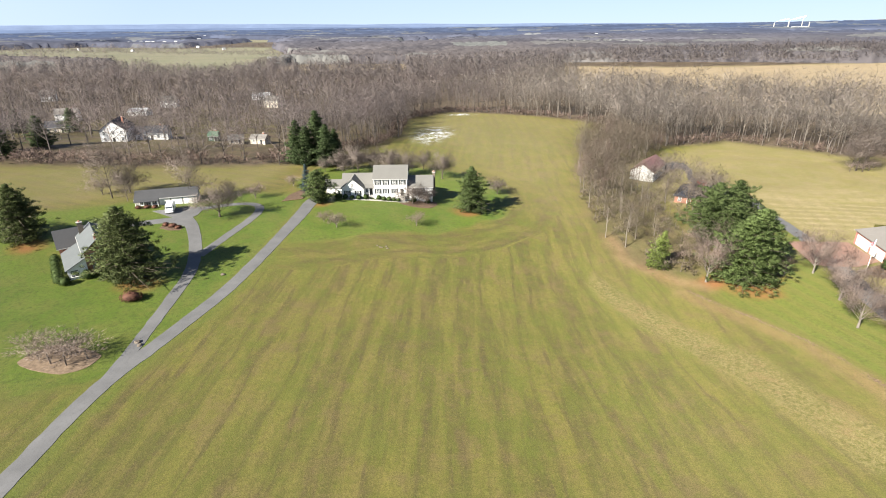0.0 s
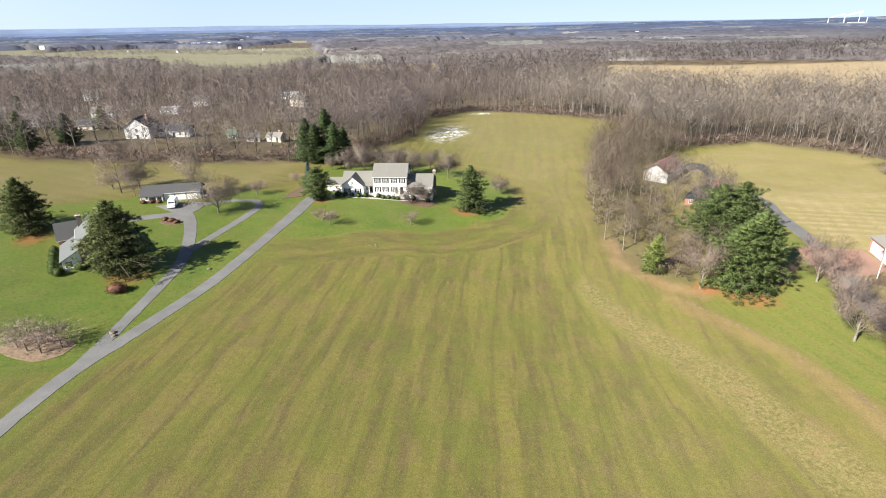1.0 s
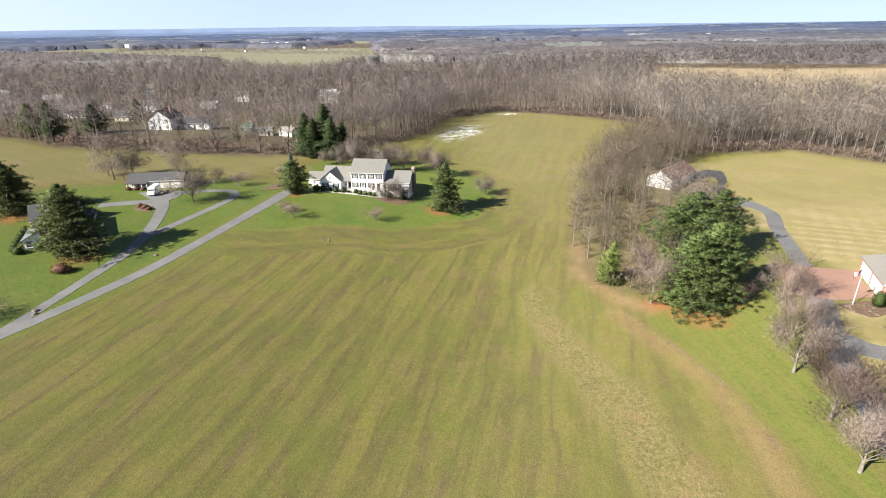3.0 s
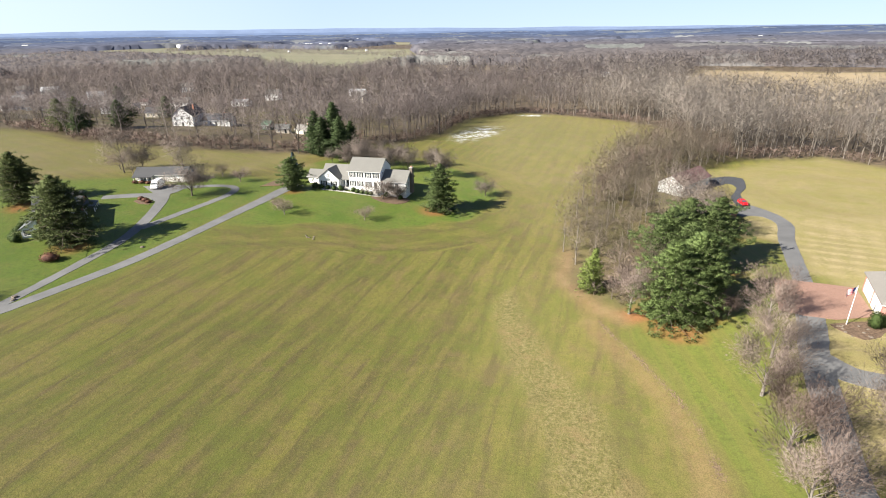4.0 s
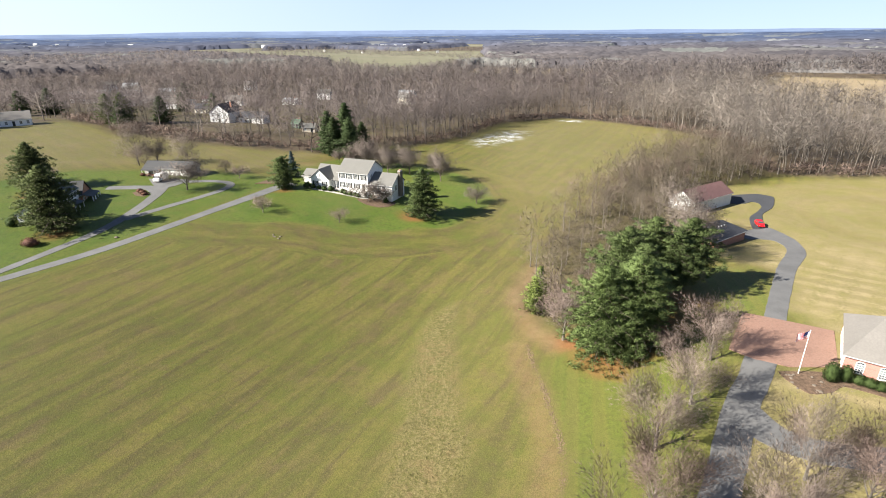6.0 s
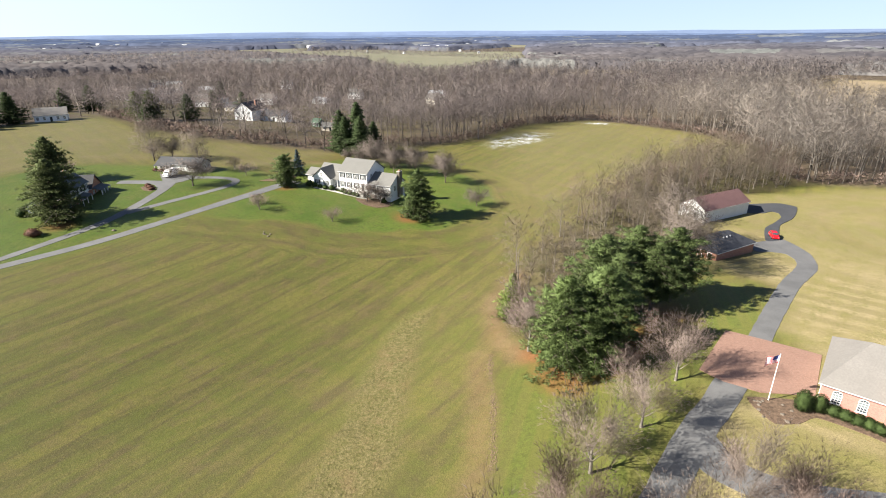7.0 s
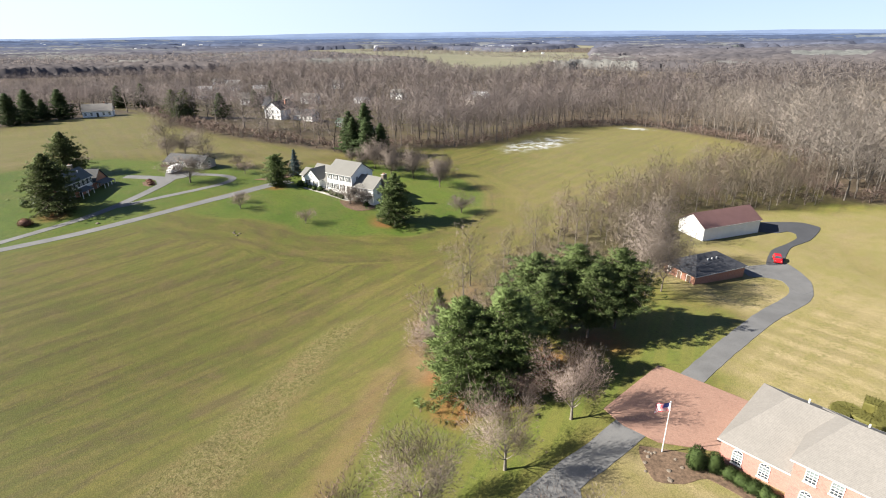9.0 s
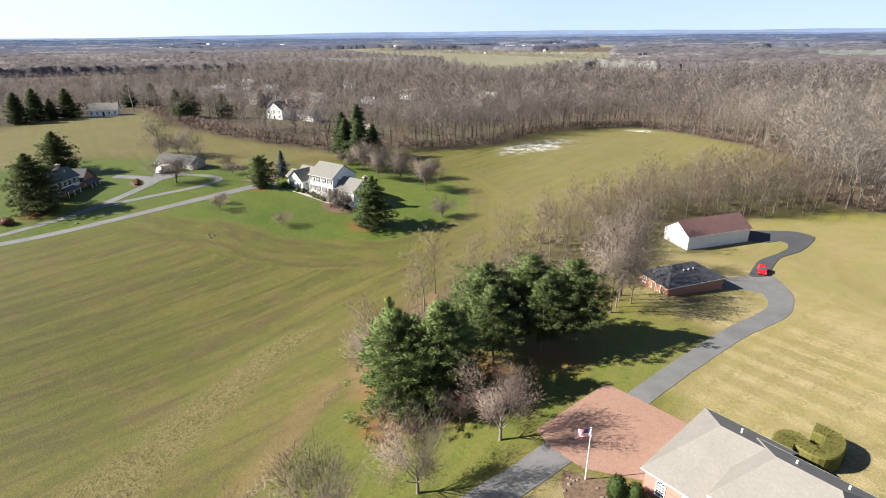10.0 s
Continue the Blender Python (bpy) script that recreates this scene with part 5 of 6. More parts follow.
def lattice(xs, zs, y0, y1, holes):
    """One connected grid of bars: cells between the lines xs and zs, left open where holes says so."""
    bm = bmesh.new()
    v = [[bm.verts.new((x, y0, z)) for z in zs] for x in xs]
    for i in range(len(xs) - 1):
        for j in range(len(zs) - 1):
            if not holes(i, j):
                bm.faces.new((v[i][j], v[i + 1][j], v[i + 1][j + 1], v[i][j + 1]))
    loose = [k for k in bm.verts if not k.link_faces]
    bmesh.ops.delete(bm, geom=loose, context="VERTS")
    back = bmesh.ops.extrude_face_region(bm, geom=bm.faces[:])["geom"]
    for k in back:
        if isinstance(k, bmesh.types.BMVert):
            k.co.y = y1
    bmesh.ops.recalc_face_normals(bm, faces=bm.faces[:])
    return bm


def fixed(name, bm, m, material, parent, label=""):
    bmesh.ops.transform(bm, matrix=m, verts=bm.verts[:])
    return part(name, bm, material, parent, label)


def window(parent, x, y, z, side, w=0.95, h=1.45, shutters=None, arch=False, bars=(1, 2), name="window", pale_top=False):
    """A sash window: white frame with glazing bars, glass set behind it, perhaps shutters. z is its sill."""
    m = on_wall(x, y, z, side)
    b = 0.07
    xs, zs = [-w / 2 - b, -w / 2], [-b, 0.0]
    for i in range(bars[0]):
        c = -w / 2 + w * (i + 1) / (bars[0] + 1)
        xs += [c - 0.018, c + 0.018]
    for k, half in ((0.25, 0.018), (0.5, 0.03), (0.75, 0.018)):
        zs += [h * k - half, h * k + half]
    xs += [w / 2, w / 2 + b]
    zs += [h, h + b]
    frame_ob = fixed(name, lattice(xs, zs, -0.06, 0.01, lambda i, j: i % 2 and j % 2), m, M_TRIM, parent)
    fixed("sill", box(bmesh.new(), (-w / 2 - 0.14, -0.14, -b - 0.06), (w / 2 + 0.14, -0.002, -b - 0.003)), m, M_TRIM, frame_ob)
    fixed("pane", box(bmesh.new(), (-w / 2, -0.012, 0), (w / 2, 0.03, h)), m, M_GLASS, frame_ob)
    if pale_top:
        fixed("pale_top", box(bmesh.new(), (-w / 2 + 0.004, -0.022, h * 0.5), (w / 2 - 0.004, -0.014, h - 0.004)), m, M_PALEPANE, frame_ob, "paler panel over the upper half of the pane")
    if arch:
        bm = bmesh.new()
        ring = []
        for i in range(13):
            q = math.pi * i / 12
            ring.append([bm.verts.new((r * math.cos(q), d, r * math.sin(q) * 0.8 + h + b + 0.003)) for r, d in ((w / 2, -0.06), (w / 2 + b, -0.06), (w / 2 + b, 0.02), (w / 2, 0.02))])
        for p, q in zip(ring, ring[1:]):
            for k in range(4):
                bm.faces.new((p[k], p[(k + 1) % 4], q[(k + 1) % 4], q[k]))
        bmesh.ops.recalc_face_normals(bm, faces=bm.faces[:])
        fixed("arch", bm, m, M_TRIM, frame_ob)
        bm = bmesh.new()
        bm.faces.new([bm.verts.new((w / 2 * math.cos(math.pi * i / 12), -0.012, h + b + w / 2 * 0.8 * math.sin(math.pi * i / 12))) for i in range(13)])
        fixed("pane", bm, m, M_GLASS, frame_ob)
        for q in (0.33, 0.67):
            c, s = math.cos(math.pi * q), math.sin(math.pi * q)
            fixed("glazing_bar", tube(bmesh.new(), (0, -0.03, h + b), (c * w / 2, -0.03, h + b + s * w / 2 * 0.8), 0.02, 0.02, 4), m, M_TRIM, frame_ob)
    if shutters:
        for s in (-1, 1):
            c = s * (w / 2 + b + 0.24)
            bm = box(bmesh.new(), (c - 0.22, -0.05, -0.04), (c + 0.22, -0.003, h + 0.05))
            front = [f for f in bm.faces if all(v.co.y < -0.04 for v in f.verts)]
            bmesh.ops.inset_region(bm, faces=front, thickness=0.05, depth=-0.02)
            fixed("shutter", bm, m, shutters, frame_ob, "dark shutter")
    return frame_ob


def door(parent, x, y, z, side, w=0.95, h=2.05, material=None, name="door", rows=3, cols=2):
    """A panelled door in a white frame; wide ones are garage doors."""
    m = on_wall(x, y, z, side)
    frame_ob = fixed("door_frame", lattice([-w / 2 - 0.1, -w / 2, w / 2, w / 2 + 0.1], [0, h, h + 0.1], -0.06, 0.02, lambda i, j: i == 1 and j == 0), m, M_TRIM, parent)
    bm = lattice([-w / 2 + w * i / cols for i in range(cols + 1)], [h * j / rows for j in range(rows + 1)], -0.02, 0.03, lambda i, j: False)
    front = [f for f in bm.faces if all(v.co.y < -0.01 for v in f.verts)]
    bmesh.ops.inset_individual(bm, faces=front, thickness=0.1 * min(w / cols, h / rows), depth=0.02)
    leaf = fixed(name, bm, m, material or M_TRIM, frame_ob)
    if cols < 3:
        fixed("handle", block((w * 0.36, -0.09, 0.95), (w * 0.42, -0.045, 1.05), 0.01), m, M_STEEL, frame_ob)
    return frame_ob


def chimney(parent, x, y, z0, z1, w=0.9, d=0.7, material=None):
    ob = part("chimney", box(bmesh.new(), (x - w / 2, y - d / 2, z0), (x + w / 2, y + d / 2, z1)), material or M_REDBRICK, parent, "brick chimney")
    part("cap", block((x - w / 2 - 0.08, y - d / 2 - 0.08, z1 + 0.002), (x + w / 2 + 0.08, y + d / 2 + 0.08, z1 + 0.16), 0.02), M_WALK, ob)
    part("flue", tube(bmesh.new(), (x, y, z1 + 0.161), (x, y, z1 + 0.45), d / 4, d / 4.4, 10), M_REDBRICK, ob)


def strips(name, parent, material, places):
    """Alike strips that share one mesh: places are (corner, corner, offset) of a first one and its repeats."""
    first, offsets = places
    ob = part(name, first, material, parent)
    ob.location = offsets[0]
    for o in offsets[1:]:
        c = ob.copy()
        scene.collection.objects.link(c)
        c.location = o


def white_house():
    h = thing("house", (-16.2, 149.7, 9.5), "white two-storey clapboard house with a grey shingle roof and dark shutters", "house", turn=0.5)
    wing(h, -4.9, 0, 4.9, 8.8, 5.5, 8.4, "x", M_WHITE, M_ROOF)
    for x in (-3.7, -1.3, 1.2, 3.6):
        window(h, x, 0, 3.6, "S", 0.9, 1.35, M_DARK)
    for x in (-3.7, -1.4):
        window(h, x, 0, 0.95, "S", 0.9, 1.45, M_DARK)
    window(h, 1.2, 0, 0.95, "S", 0.9, 1.45, M_DARK)
    door(h, 3.4, 0, 0.25, "S", 1.0, 2.1, M_DARK)
    part("stoop", block((2.6, -1.3, -1.0), (4.3, -0.05, 0.22), 0.03), M_WALK, h)
    for y in (2.2, 6.4):
        window(h, 4.9, y, 3.6, "E", 0.8, 1.3)
        window(h, -4.9, y, 3.6, "W", 0.8, 1.3)
    for x in (-3.2, 0, 3.2):
        window(h, x, 8.8, 3.6, "N")
    wing(h, 4.9, 0.6, 12.4, 8.0, 2.7, 5.2, "x", M_WHITE, M_ROOF, names=("wing_wall", "wing_roof"))
    for x in (7.0, 8.3, 9.6):
        window(h, x, 0.6, 0.6, "S", 1.1, 1.5)
    window(h, 12.4, 2.8, 0.8, "E"), window(h, 12.4, 7.0, 0.8, "E")
    chimney(h, 12.85, 4.9, -1.4, 6.0, 0.85, 1.5, M_STONE)
    wing(h, -14.6, 2.2, -4.9, 8.8, 2.9, 5.8, "x", M_WHITE, M_ROOF, names=("link_wall", "link_roof"))
    door(h, -6.2, 2.2, 0.2, "S", 0.95, 2.05, M_DARK)
    window(h, -7.4, 2.2, 0.8, "S", 0.6, 1.3)
    for x in (-7.7, -6.5, -5.2):
        part("porch_post", block((x - 0.08, 0.75, -1.0), (x + 0.08, 0.91, 2.55), 0.01), M_TRIM, h)
    part("porch_roof", slab([(-7.95, 0.5, 2.55), (-4.95, 0.5, 2.55), (-4.95, 2.3, 3.2), (-7.95, 2.3, 3.2)], 0.12), M_ROOF, h)
    part("porch_floor", block((-7.95, 0.5, -1.2), (-4.95, 2.15, 0.12), 0.02), M_WALK, h)
    wing(h, -14.4, -0.6, -8.0, 5.2, 2.9, 5.6, "y", M_WHITE, M_ROOF, names=("garage_wall", "garage_roof"))
    window(h, -12.8, -0.6, 0.9, "S", 0.9, 1.2, M_DARK), window(h, -9.6, -0.6, 0.9, "S", 0.9, 1.2, M_DARK), window(h, -11.2, -0.6, 3.3, "S", 0.7, 0.9)
    wing(h, -20.0, 3.0, -14.6, 8.0, 2.3, 3.9, "x", M_GREYSIDING, M_ROOF, names=("shed_wall", "shed_roof"))
    door(h, -18.4, 3.0, -0.1, "S", 2.2, 2.0, name="garage_door", rows=4, cols=4)
    door(h, -16.0, 3.0, -0.1, "S", 1.7, 2.0, name="garage_door", rows=4, cols=3)
    return h


def brick_farmhouse():
    h = thing("house", (-68.0, 99.0, 10.0), "old brick and white clapboard house with grey slate roofs", "house", turn=38.0)
    wing(h, -5.6, 0, 0, 12.5, 4.9, 7.3, "y", M_REDBRICK, M_SLATE)
    part("siding", block((0.0, 0.15, 2.2), (0.06, 12.4, 4.85)), M_WHITE, h, "white clapboard upper storey")
    for y in (1.2, 3.2, 5.2, 7.2, 9.2, 11.2):
        window(h, 0.06, y, 3.1, "E", 0.85, 1.3, M_DARK)
        if y not in (5.2, 7.2):
            window(h, 0.0, y, 0.7, "E", 0.85, 1.3)
    door(h, 0.0, 6.2, 0.2, "E", 1.0, 2.05, M_DARK)
    for x in (-4.1, -1.5):
        window(h, x, 0, 0.7, "S", 0.95, 1.6)
        window(h, x, 0, 3.2, "S", 0.9, 1.3)
    # roof vents and a skylight on the long slope
    part("skylight", slab([(-1.3, 3.2, 6.28), (-0.7, 3.2, 5.78), (-0.7, 4.4, 5.78), (-1.3, 4.4, 6.28)], 0.08), M_GLASS, h)
    for y in (1.5, 9.6):
        part("roof_vent", tube(bmesh.new(), (-1.6, y, 6.0), (-1.6, y, 7.0), 0.09, 0.09), M_TRIM, h)
    # porch along the front
    part("porch_roof", slab([(0.02, 3.6, 2.75), (2.2, 3.6, 2.2), (2.2, 9.2, 2.2), (0.02, 9.2, 2.75)], 0.12), M_SLATE, h)
    for y in (3.8, 6.4, 9.0):
        part("porch_post", block((1.95, y - 0.08, -0.9), (2.11, y + 0.08, 2.1), 0.01), M_TRIM, h)
    part("porch_floor", block((0.02, 3.6, -1.2), (2.2, 9.2, 0.05), 0.02), M_WALK, h)
    # lean-to along the west side
    part("lean_to", solid([(-9.0, -0.6, -1.4), (-5.6, -0.6, -1.4), (-5.6, 10.5, -1.4), (-9.0, 10.5, -1.4), (-9.0, -0.6, 2.2), (-5.6, -0.6, 4.0), (-5.6, 10.5, 4.0), (-9.0, 10.5, 2.2)], [(0, 1, 2, 3), (0, 1, 5, 4), (1, 2, 6, 5), (2, 3, 7, 6), (3, 0, 4, 7), (4, 5, 6, 7)]), M_WHITE, h, "white clapboard lean-to")
    part("lean_to_roof", slab([(-9.4, -0.9, 2.2), (-5.55, -0.9, 4.24), (-5.55, 10.8, 4.24), (-9.4, 10.8, 2.2)], 0.14), M_SLATE, h)
    window(h, -7.9, -0.6, 0.7, "S", 1.2, 1.3), door(h, -6.4, -0.6, -0.2, "S", 0.9, 2.0)
    for y in (2.5, 6.5):
        window(h, -9.0, y, 0.5, "W", 0.9, 1.2)
    # back block, with a veranda at its end
    wing(h, -9.5, 12.5, 0.6, 18.6, 3.0, 5.9, "x", M_REDBRICK, M_ROOFGREY, names=("back_wall", "back_roof"))
    for x in (-8, -4.5, -1.2):
        window(h, x, 18.6, 0.8, "N")
    part("veranda_roof", slab([(0.62, 12.6, 2.9), (3.2, 12.6, 2.3), (3.2, 18.5, 2.3), (0.62, 18.5, 2.9)], 0.12), M_SLATE, h)
    for y in (12.9, 14.7, 16.5, 18.3):
        part("veranda_post", block((2.93, y - 0.09, -1.0), (3.11, y + 0.09, 2.2), 0.01), M_TRIM, h)
    part("veranda_floor", block((0.62, 12.6, -1.2), (3.2, 18.5, 0.05), 0.02), M_WALK, h)
    for y in (13.6, 15.5, 17.4):
        window(h, 0.6, y, 0.7, "E", 0.8, 1.3)
    chimney(h, -4.6, 11.6, 5.0, 8.0, 1.0, 0.8, M_STONE)
    chimney(h, -2.8, 0.6, 6.0, 7.9, 0.8, 0.7)
    return h


def low_garage():
    h = thing("garage", (-84.1, 135.2, 11.4), "long low grey garage with a dark grey shingle roof", "garage", turn=16.8)
    wing(h, 0, 0, 15.4, 5.8, 2.4, 4.0, "x", M_GREYSIDING, M_ROOFGREY)
    for x in (7.2, 10.2, 13.2):
        door(h, x, 0, -0.2, "S", 2.4, 2.1, name="garage_door", rows=4, cols=4)
    for x in (1.4, 3.0, 4.6):
        window(h, x, 0, 0.7, "S", 1.0, 1.2)
    for x in (0.2, 2.2, 4.2, 5.7):
        part("porch_post", block((x - 0.07, -1.5, -0.8), (x + 0.07, -1.36, 2.1), 0.01), M_TRIM, h)
    part("porch_roof", slab([(-0.2, -1.7, 2.05), (5.9, -1.7, 2.05), (5.9, 0.1, 2.5), (-0.2, 0.1, 2.5)], 0.1), M_ROOFGREY, h)
    window(h, 15.4, 2.9, 0.8, "E")


def barn():
    h = thing("barn", (75.4, 184.0, 3.1), "white metal barn with a faded maroon roof", "barn", turn=56.3)
    wing(h, 0, 0, 18.7, 8.3, 3.6, 6.2, "x", M_METALWALL, M_ROOFRED, base=-1.5)
    strips("siding_rib", h, M_METALWALL, (block((0, -0.03, -1.2), (0.04, -0.002, 3.4)), [(0.2 + i * 0.4, 0, 0) for i in range(47)]))
    for y0, y1 in ((-0.3, 4.1), (8.6, 4.2)):
        strips("roof_seam", h, M_ROOFRED, (slab([(0, y0, 3.60), (0.05, y0, 3.60), (0.05, y1, 6.39), (0, y1, 6.39)], 0.06), [(0.1 + i * 0.4, 0, 0) for i in range(47)]))
    door(h, 0, 4.2, -0.2, "W", 3.2, 3.0, M_METALWALL, "barn_door", 2, 2)
    door(h, 18.7, 4.2, -0.2, "E", 4.0, 3.2, M_METALWALL, "barn_door", 2, 2)


def brick_garage():
    h = thing("garage", (79.4, 153.8, 3.75), "low red brick garage with a dark hipped roof", "garage", turn=57.5)
    wing(h, 0, 0, 13.6, 8.2, 2.5, 4.7, "x", M_REDBRICK, M_ROOFDARK, (4.1, 4.1), 0.4)
    for x in (5.6, 6.8, 8.0):
        part("roof_vent", tube(bmesh.new(), (x, 2.6, 3.6), (x, 2.6, 4.35), 0.16, 0.16), M_GALV, h, "pale roof vent")
    for y in (1.6, 4.0):
        door(h, 0, y, -0.1, "W", 0.9, 2.0, M_WOOD)
    window(h, 0, 6.6, 0.9, "W", 0.9, 1.1)
    for x in (3.5, 9.5):
        window(h, x, 8.2, 0.9, "N")


def brick_house():
    h = thing("house", (92.0, 99.6, 8.55), "large pink brick house with grey hipped roofs and arched windows", "house", turn=-12.0)
    wing(h, 0, 0, 8.6, 12.9, 3.1, 6.7, "x", M_BRICK, M_ROOFPALE, (3.6, 0.0), 0.35, names=("garage_wall", "garage_roof"))
    for x in (1.7, 4.2):
        window(h, x, 0, 0.8, "S", 0.85, 1.25, None, True, (2, 2), pale_top=True)
    for y in (3.4, 9.4):
        door(h, 0, y, -0.05, "W", 4.9, 2.3, name="garage_door", rows=4, cols=8)
    wing(h, 6.4, -0.8, 17.0, 9.2, 5.3, 8.1, "x", M_BRICK, M_ROOFPALE, (2.6, 3.2), 0.35)
    for x in (7.9, 9.9, 13.2, 15.4):
        window(h, x, -0.8, 3.45, "S", 0.85, 1.3, None, False, (2, 2), pale_top=True)
        window(h, x, -0.8, 0.6, "S", 0.85, 1.3, None, True, (2, 2), pale_top=True)
    for x in (9, 12, 15):
        window(h, x, 9.2, 3.6, "N", 1.0, 1.3)
        window(h, x, 9.2, 0.8, "N", 1.0, 1.5)
    wing(h, 17.0, 0.6, 25.0, 9.0, 3.1, 5.8, "x", M_BRICK, M_ROOFPALE, (0.0, 4.2), 0.35, names=("wing_wall", "wing_roof"))
    for x in (19.0, 22.0):
        window(h, x, 0.6, 0.8, "S", 0.85, 1.3, None, True, (2, 2), pale_top=True)
    window(h, 25.0, 4.8, 0.8, "E")
    for x, y, z in ((5.0, 8.2, 5.7), (10.2, 6.0, 6.9), (14.0, 6.4, 6.7)):
        part("roof_vent", tube(bmesh.new(), (x, y, z), (x, y, z + 0.7), 0.09, 0.09), M_TRIM, h)
    return h


white_house(), brick_farmhouse(), low_garage(), barn(), brick_garage(), brick_house()


def cottage(x, y, turn, w, d, eave, ridge, wall, roof, label, along="x"):
    h = thing("house", at(x, y), label, "house", "houses of the village", turn=turn)
    wing(h, -w / 2, -d / 2, w / 2, d / 2, eave, ridge, along, wall, roof)
    n = max(2, int(w / 2.6))
    for i in range(n):
        c = -w / 2 + w * (i + 0.5) / n
        if i == n // 2:
            door(h, c, -d / 2, 0.1, "S", 1.0, 2.1, M_DARK)
        else:
            window(h, c, -d / 2, 0.9, "S", 0.9, 1.3)
        if eave > 4:
            window(h, c, -d / 2, 3.5, "S", 0.9, 1.3)
    window(h, w / 2, 0, 0.9, "E"), window(h, -w / 2, 0, 0.9, "W")
    chimney(h, w / 4, 0.4, eave, ridge + 0.7, 0.7, 0.6)


M_BEIGE, M_BLUE = siding("beige_siding", (0.60, 0.54, 0.44)), siding("pale_blue_siding", (0.48, 0.55, 0.60))
W, R, D = "white clapboard village house among bare trees", "beige village house among bare trees", "low outbuilding at the edge of the woods"
cottage(-143, 230, 15, 10, 15, 5.2, 9.0, M_WHITE, M_ROOFDARK, "tall white gabled house with a dark roof", "y")
cottage(-131, 236, 15, 13, 8, 3.0, 5.6, M_WHITE, M_ROOFDARK, "low white wing with a dark roof")
for x, y, a, w, d, e, r, wall, roof, label in (
        (-104, 236, 10, 4, 5, 2.4, 4.0, M_TARP, M_TARP, "small green shed under bare trees"), (-92, 230, 20, 6, 5, 2.3, 3.8, M_BEIGE, M_ROOF, D), (-82, 232, -10, 7, 5, 2.4, 4.0, M_BEIGE, M_ROOFPALE, D),
        (-331, 450, 30, 11, 9, 5.2, 8.5, M_WHITE, M_ROOF, W), (-281, 346, 10, 6, 5, 2.6, 4.4, M_WHITE, M_ROOFRED, W), (-191, 262, 20, 12, 8, 3.0, 5.6, M_BEIGE, M_ROOFDARK, R),
        (-202, 353, 0, 12, 8, 2.8, 4.8, M_WHITE, M_GALV, W), (-205, 400, 15, 11, 9, 5.2, 8.0, M_WHITE, M_ROOF, W), (-125, 394, -20, 12, 9, 5.0, 8.0, M_BEIGE, M_ROOFPALE, R),
        (-381, 310, 40, 13, 9, 5.2, 8.4, M_WHITE, M_ROOFDARK, W), (-248, 285, 30, 12, 8, 4.8, 7.6, M_WHITE, M_ROOF, W), (-207, 167, 60, 13, 9, 3.0, 6.0, M_WHITE, M_ROOFPALE, W),
        (-438, 399, 35, 14, 10, 5.2, 8.6, M_WHITE, M_GALV, W), (-330, 352, 35, 12, 9, 3.2, 6.0, M_WHITE, M_ROOF, W),
        (-490, 414, 45, 13, 9, 5.0, 8.0, M_WHITE, M_ROOF, W), (-150, 443, 5, 14, 8, 3.0, 5.4, M_WHITE, M_GALV, W), (-337, 305, 35, 12, 8, 3.2, 6.0, M_BLUE, M_ROOF, "pale blue village house among bare trees"),
        (-240, 292, 35, 10, 8, 3.2, 6.0, M_BEIGE, M_ROOFDARK, R), (-320, 327, 35, 12, 8, 3.0, 5.2, M_WHITE, M_ROOFPALE, W), (-305, 300, 50, 11, 8, 3.2, 5.8, M_WHITE, M_ROOFDARK, W), (59, 711, 0, 12, 8, 3.2, 6.0, M_WHITE, M_GALV, "white shed in the far woods"),
        (-361, 305, 60, 13, 9, 5.0, 8.2, M_WHITE, M_ROOFPALE, W), (-405, 376, 30, 13, 9, 5.0, 8.0, M_WHITE, M_ROOF, W), (-354, 371, 40, 13, 9, 4.8, 7.6, M_WHITE, M_GALV, W), (-232, 327, 20, 12, 9, 4.8, 7.6, M_WHITE, M_ROOFPALE, W), (-358, 333, 40, 12, 9, 5.0, 8.0, M_WHITE, M_ROOFDARK, W), (-392, 337, 50, 12, 8, 4.6, 7.4, M_WHITE, M_GALV, W)):
    cottage(x, y, a, w, d, e, r, wall, roof, label)

# far farmsteads and sheds on the plain
G = "far farm buildings"


def far_shed(x, y, turn, w, d, e):
    h = thing("farm_building", at(x, y, 2.0 if math.hypot(x, y) < 2000 else 6.0), "white farm building far off on the plain", "building", G, turn=turn)
    wing(h, -w / 2, -d / 2, w / 2, d / 2, e, e + d * 0.28, "x", M_WHITE, M_GALV, base=-8.0)


for k in range(46):
    a = radians([-66, -60, -55, -50, -46, -40, -34, -29, -27, -25, -24, -23, -22, -12, -9, -5, -4, 0, 8, 15, 25, 30, 36][k % 23] + rng.uniform(-1.2, 1.2))
    d = 1480 + 130 * (k % 7) + rng.uniform(0, 120) if k % 2 else rng.uniform(1900, 3300)
    far_shed(d * math.sin(a), d * math.cos(a), rng.uniform(-40, 40), rng.uniform(6, 10) * (1 if d < 2000 else 1.7), rng.uniform(4, 6), rng.uniform(1.6, 2.6) * (1.0 if d < 2000 else 1.5))

for k in range(7):
    far_shed(-1040 + 34 * k, 1850 + 9 * k, rng.uniform(-30, 30), rng.uniform(9, 15), 6, 2.8)

# a small town at the foot of the ridges
for k in range(44):
    a, d = radians(rng.uniform(-80, -50)), rng.uniform(1700, 3100)
    far_shed(d * math.sin(a), d * math.cos(a), rng.uniform(-50, 50), rng.uniform(9, 18), rng.uniform(6, 9), rng.uniform(3.5, 6.0))

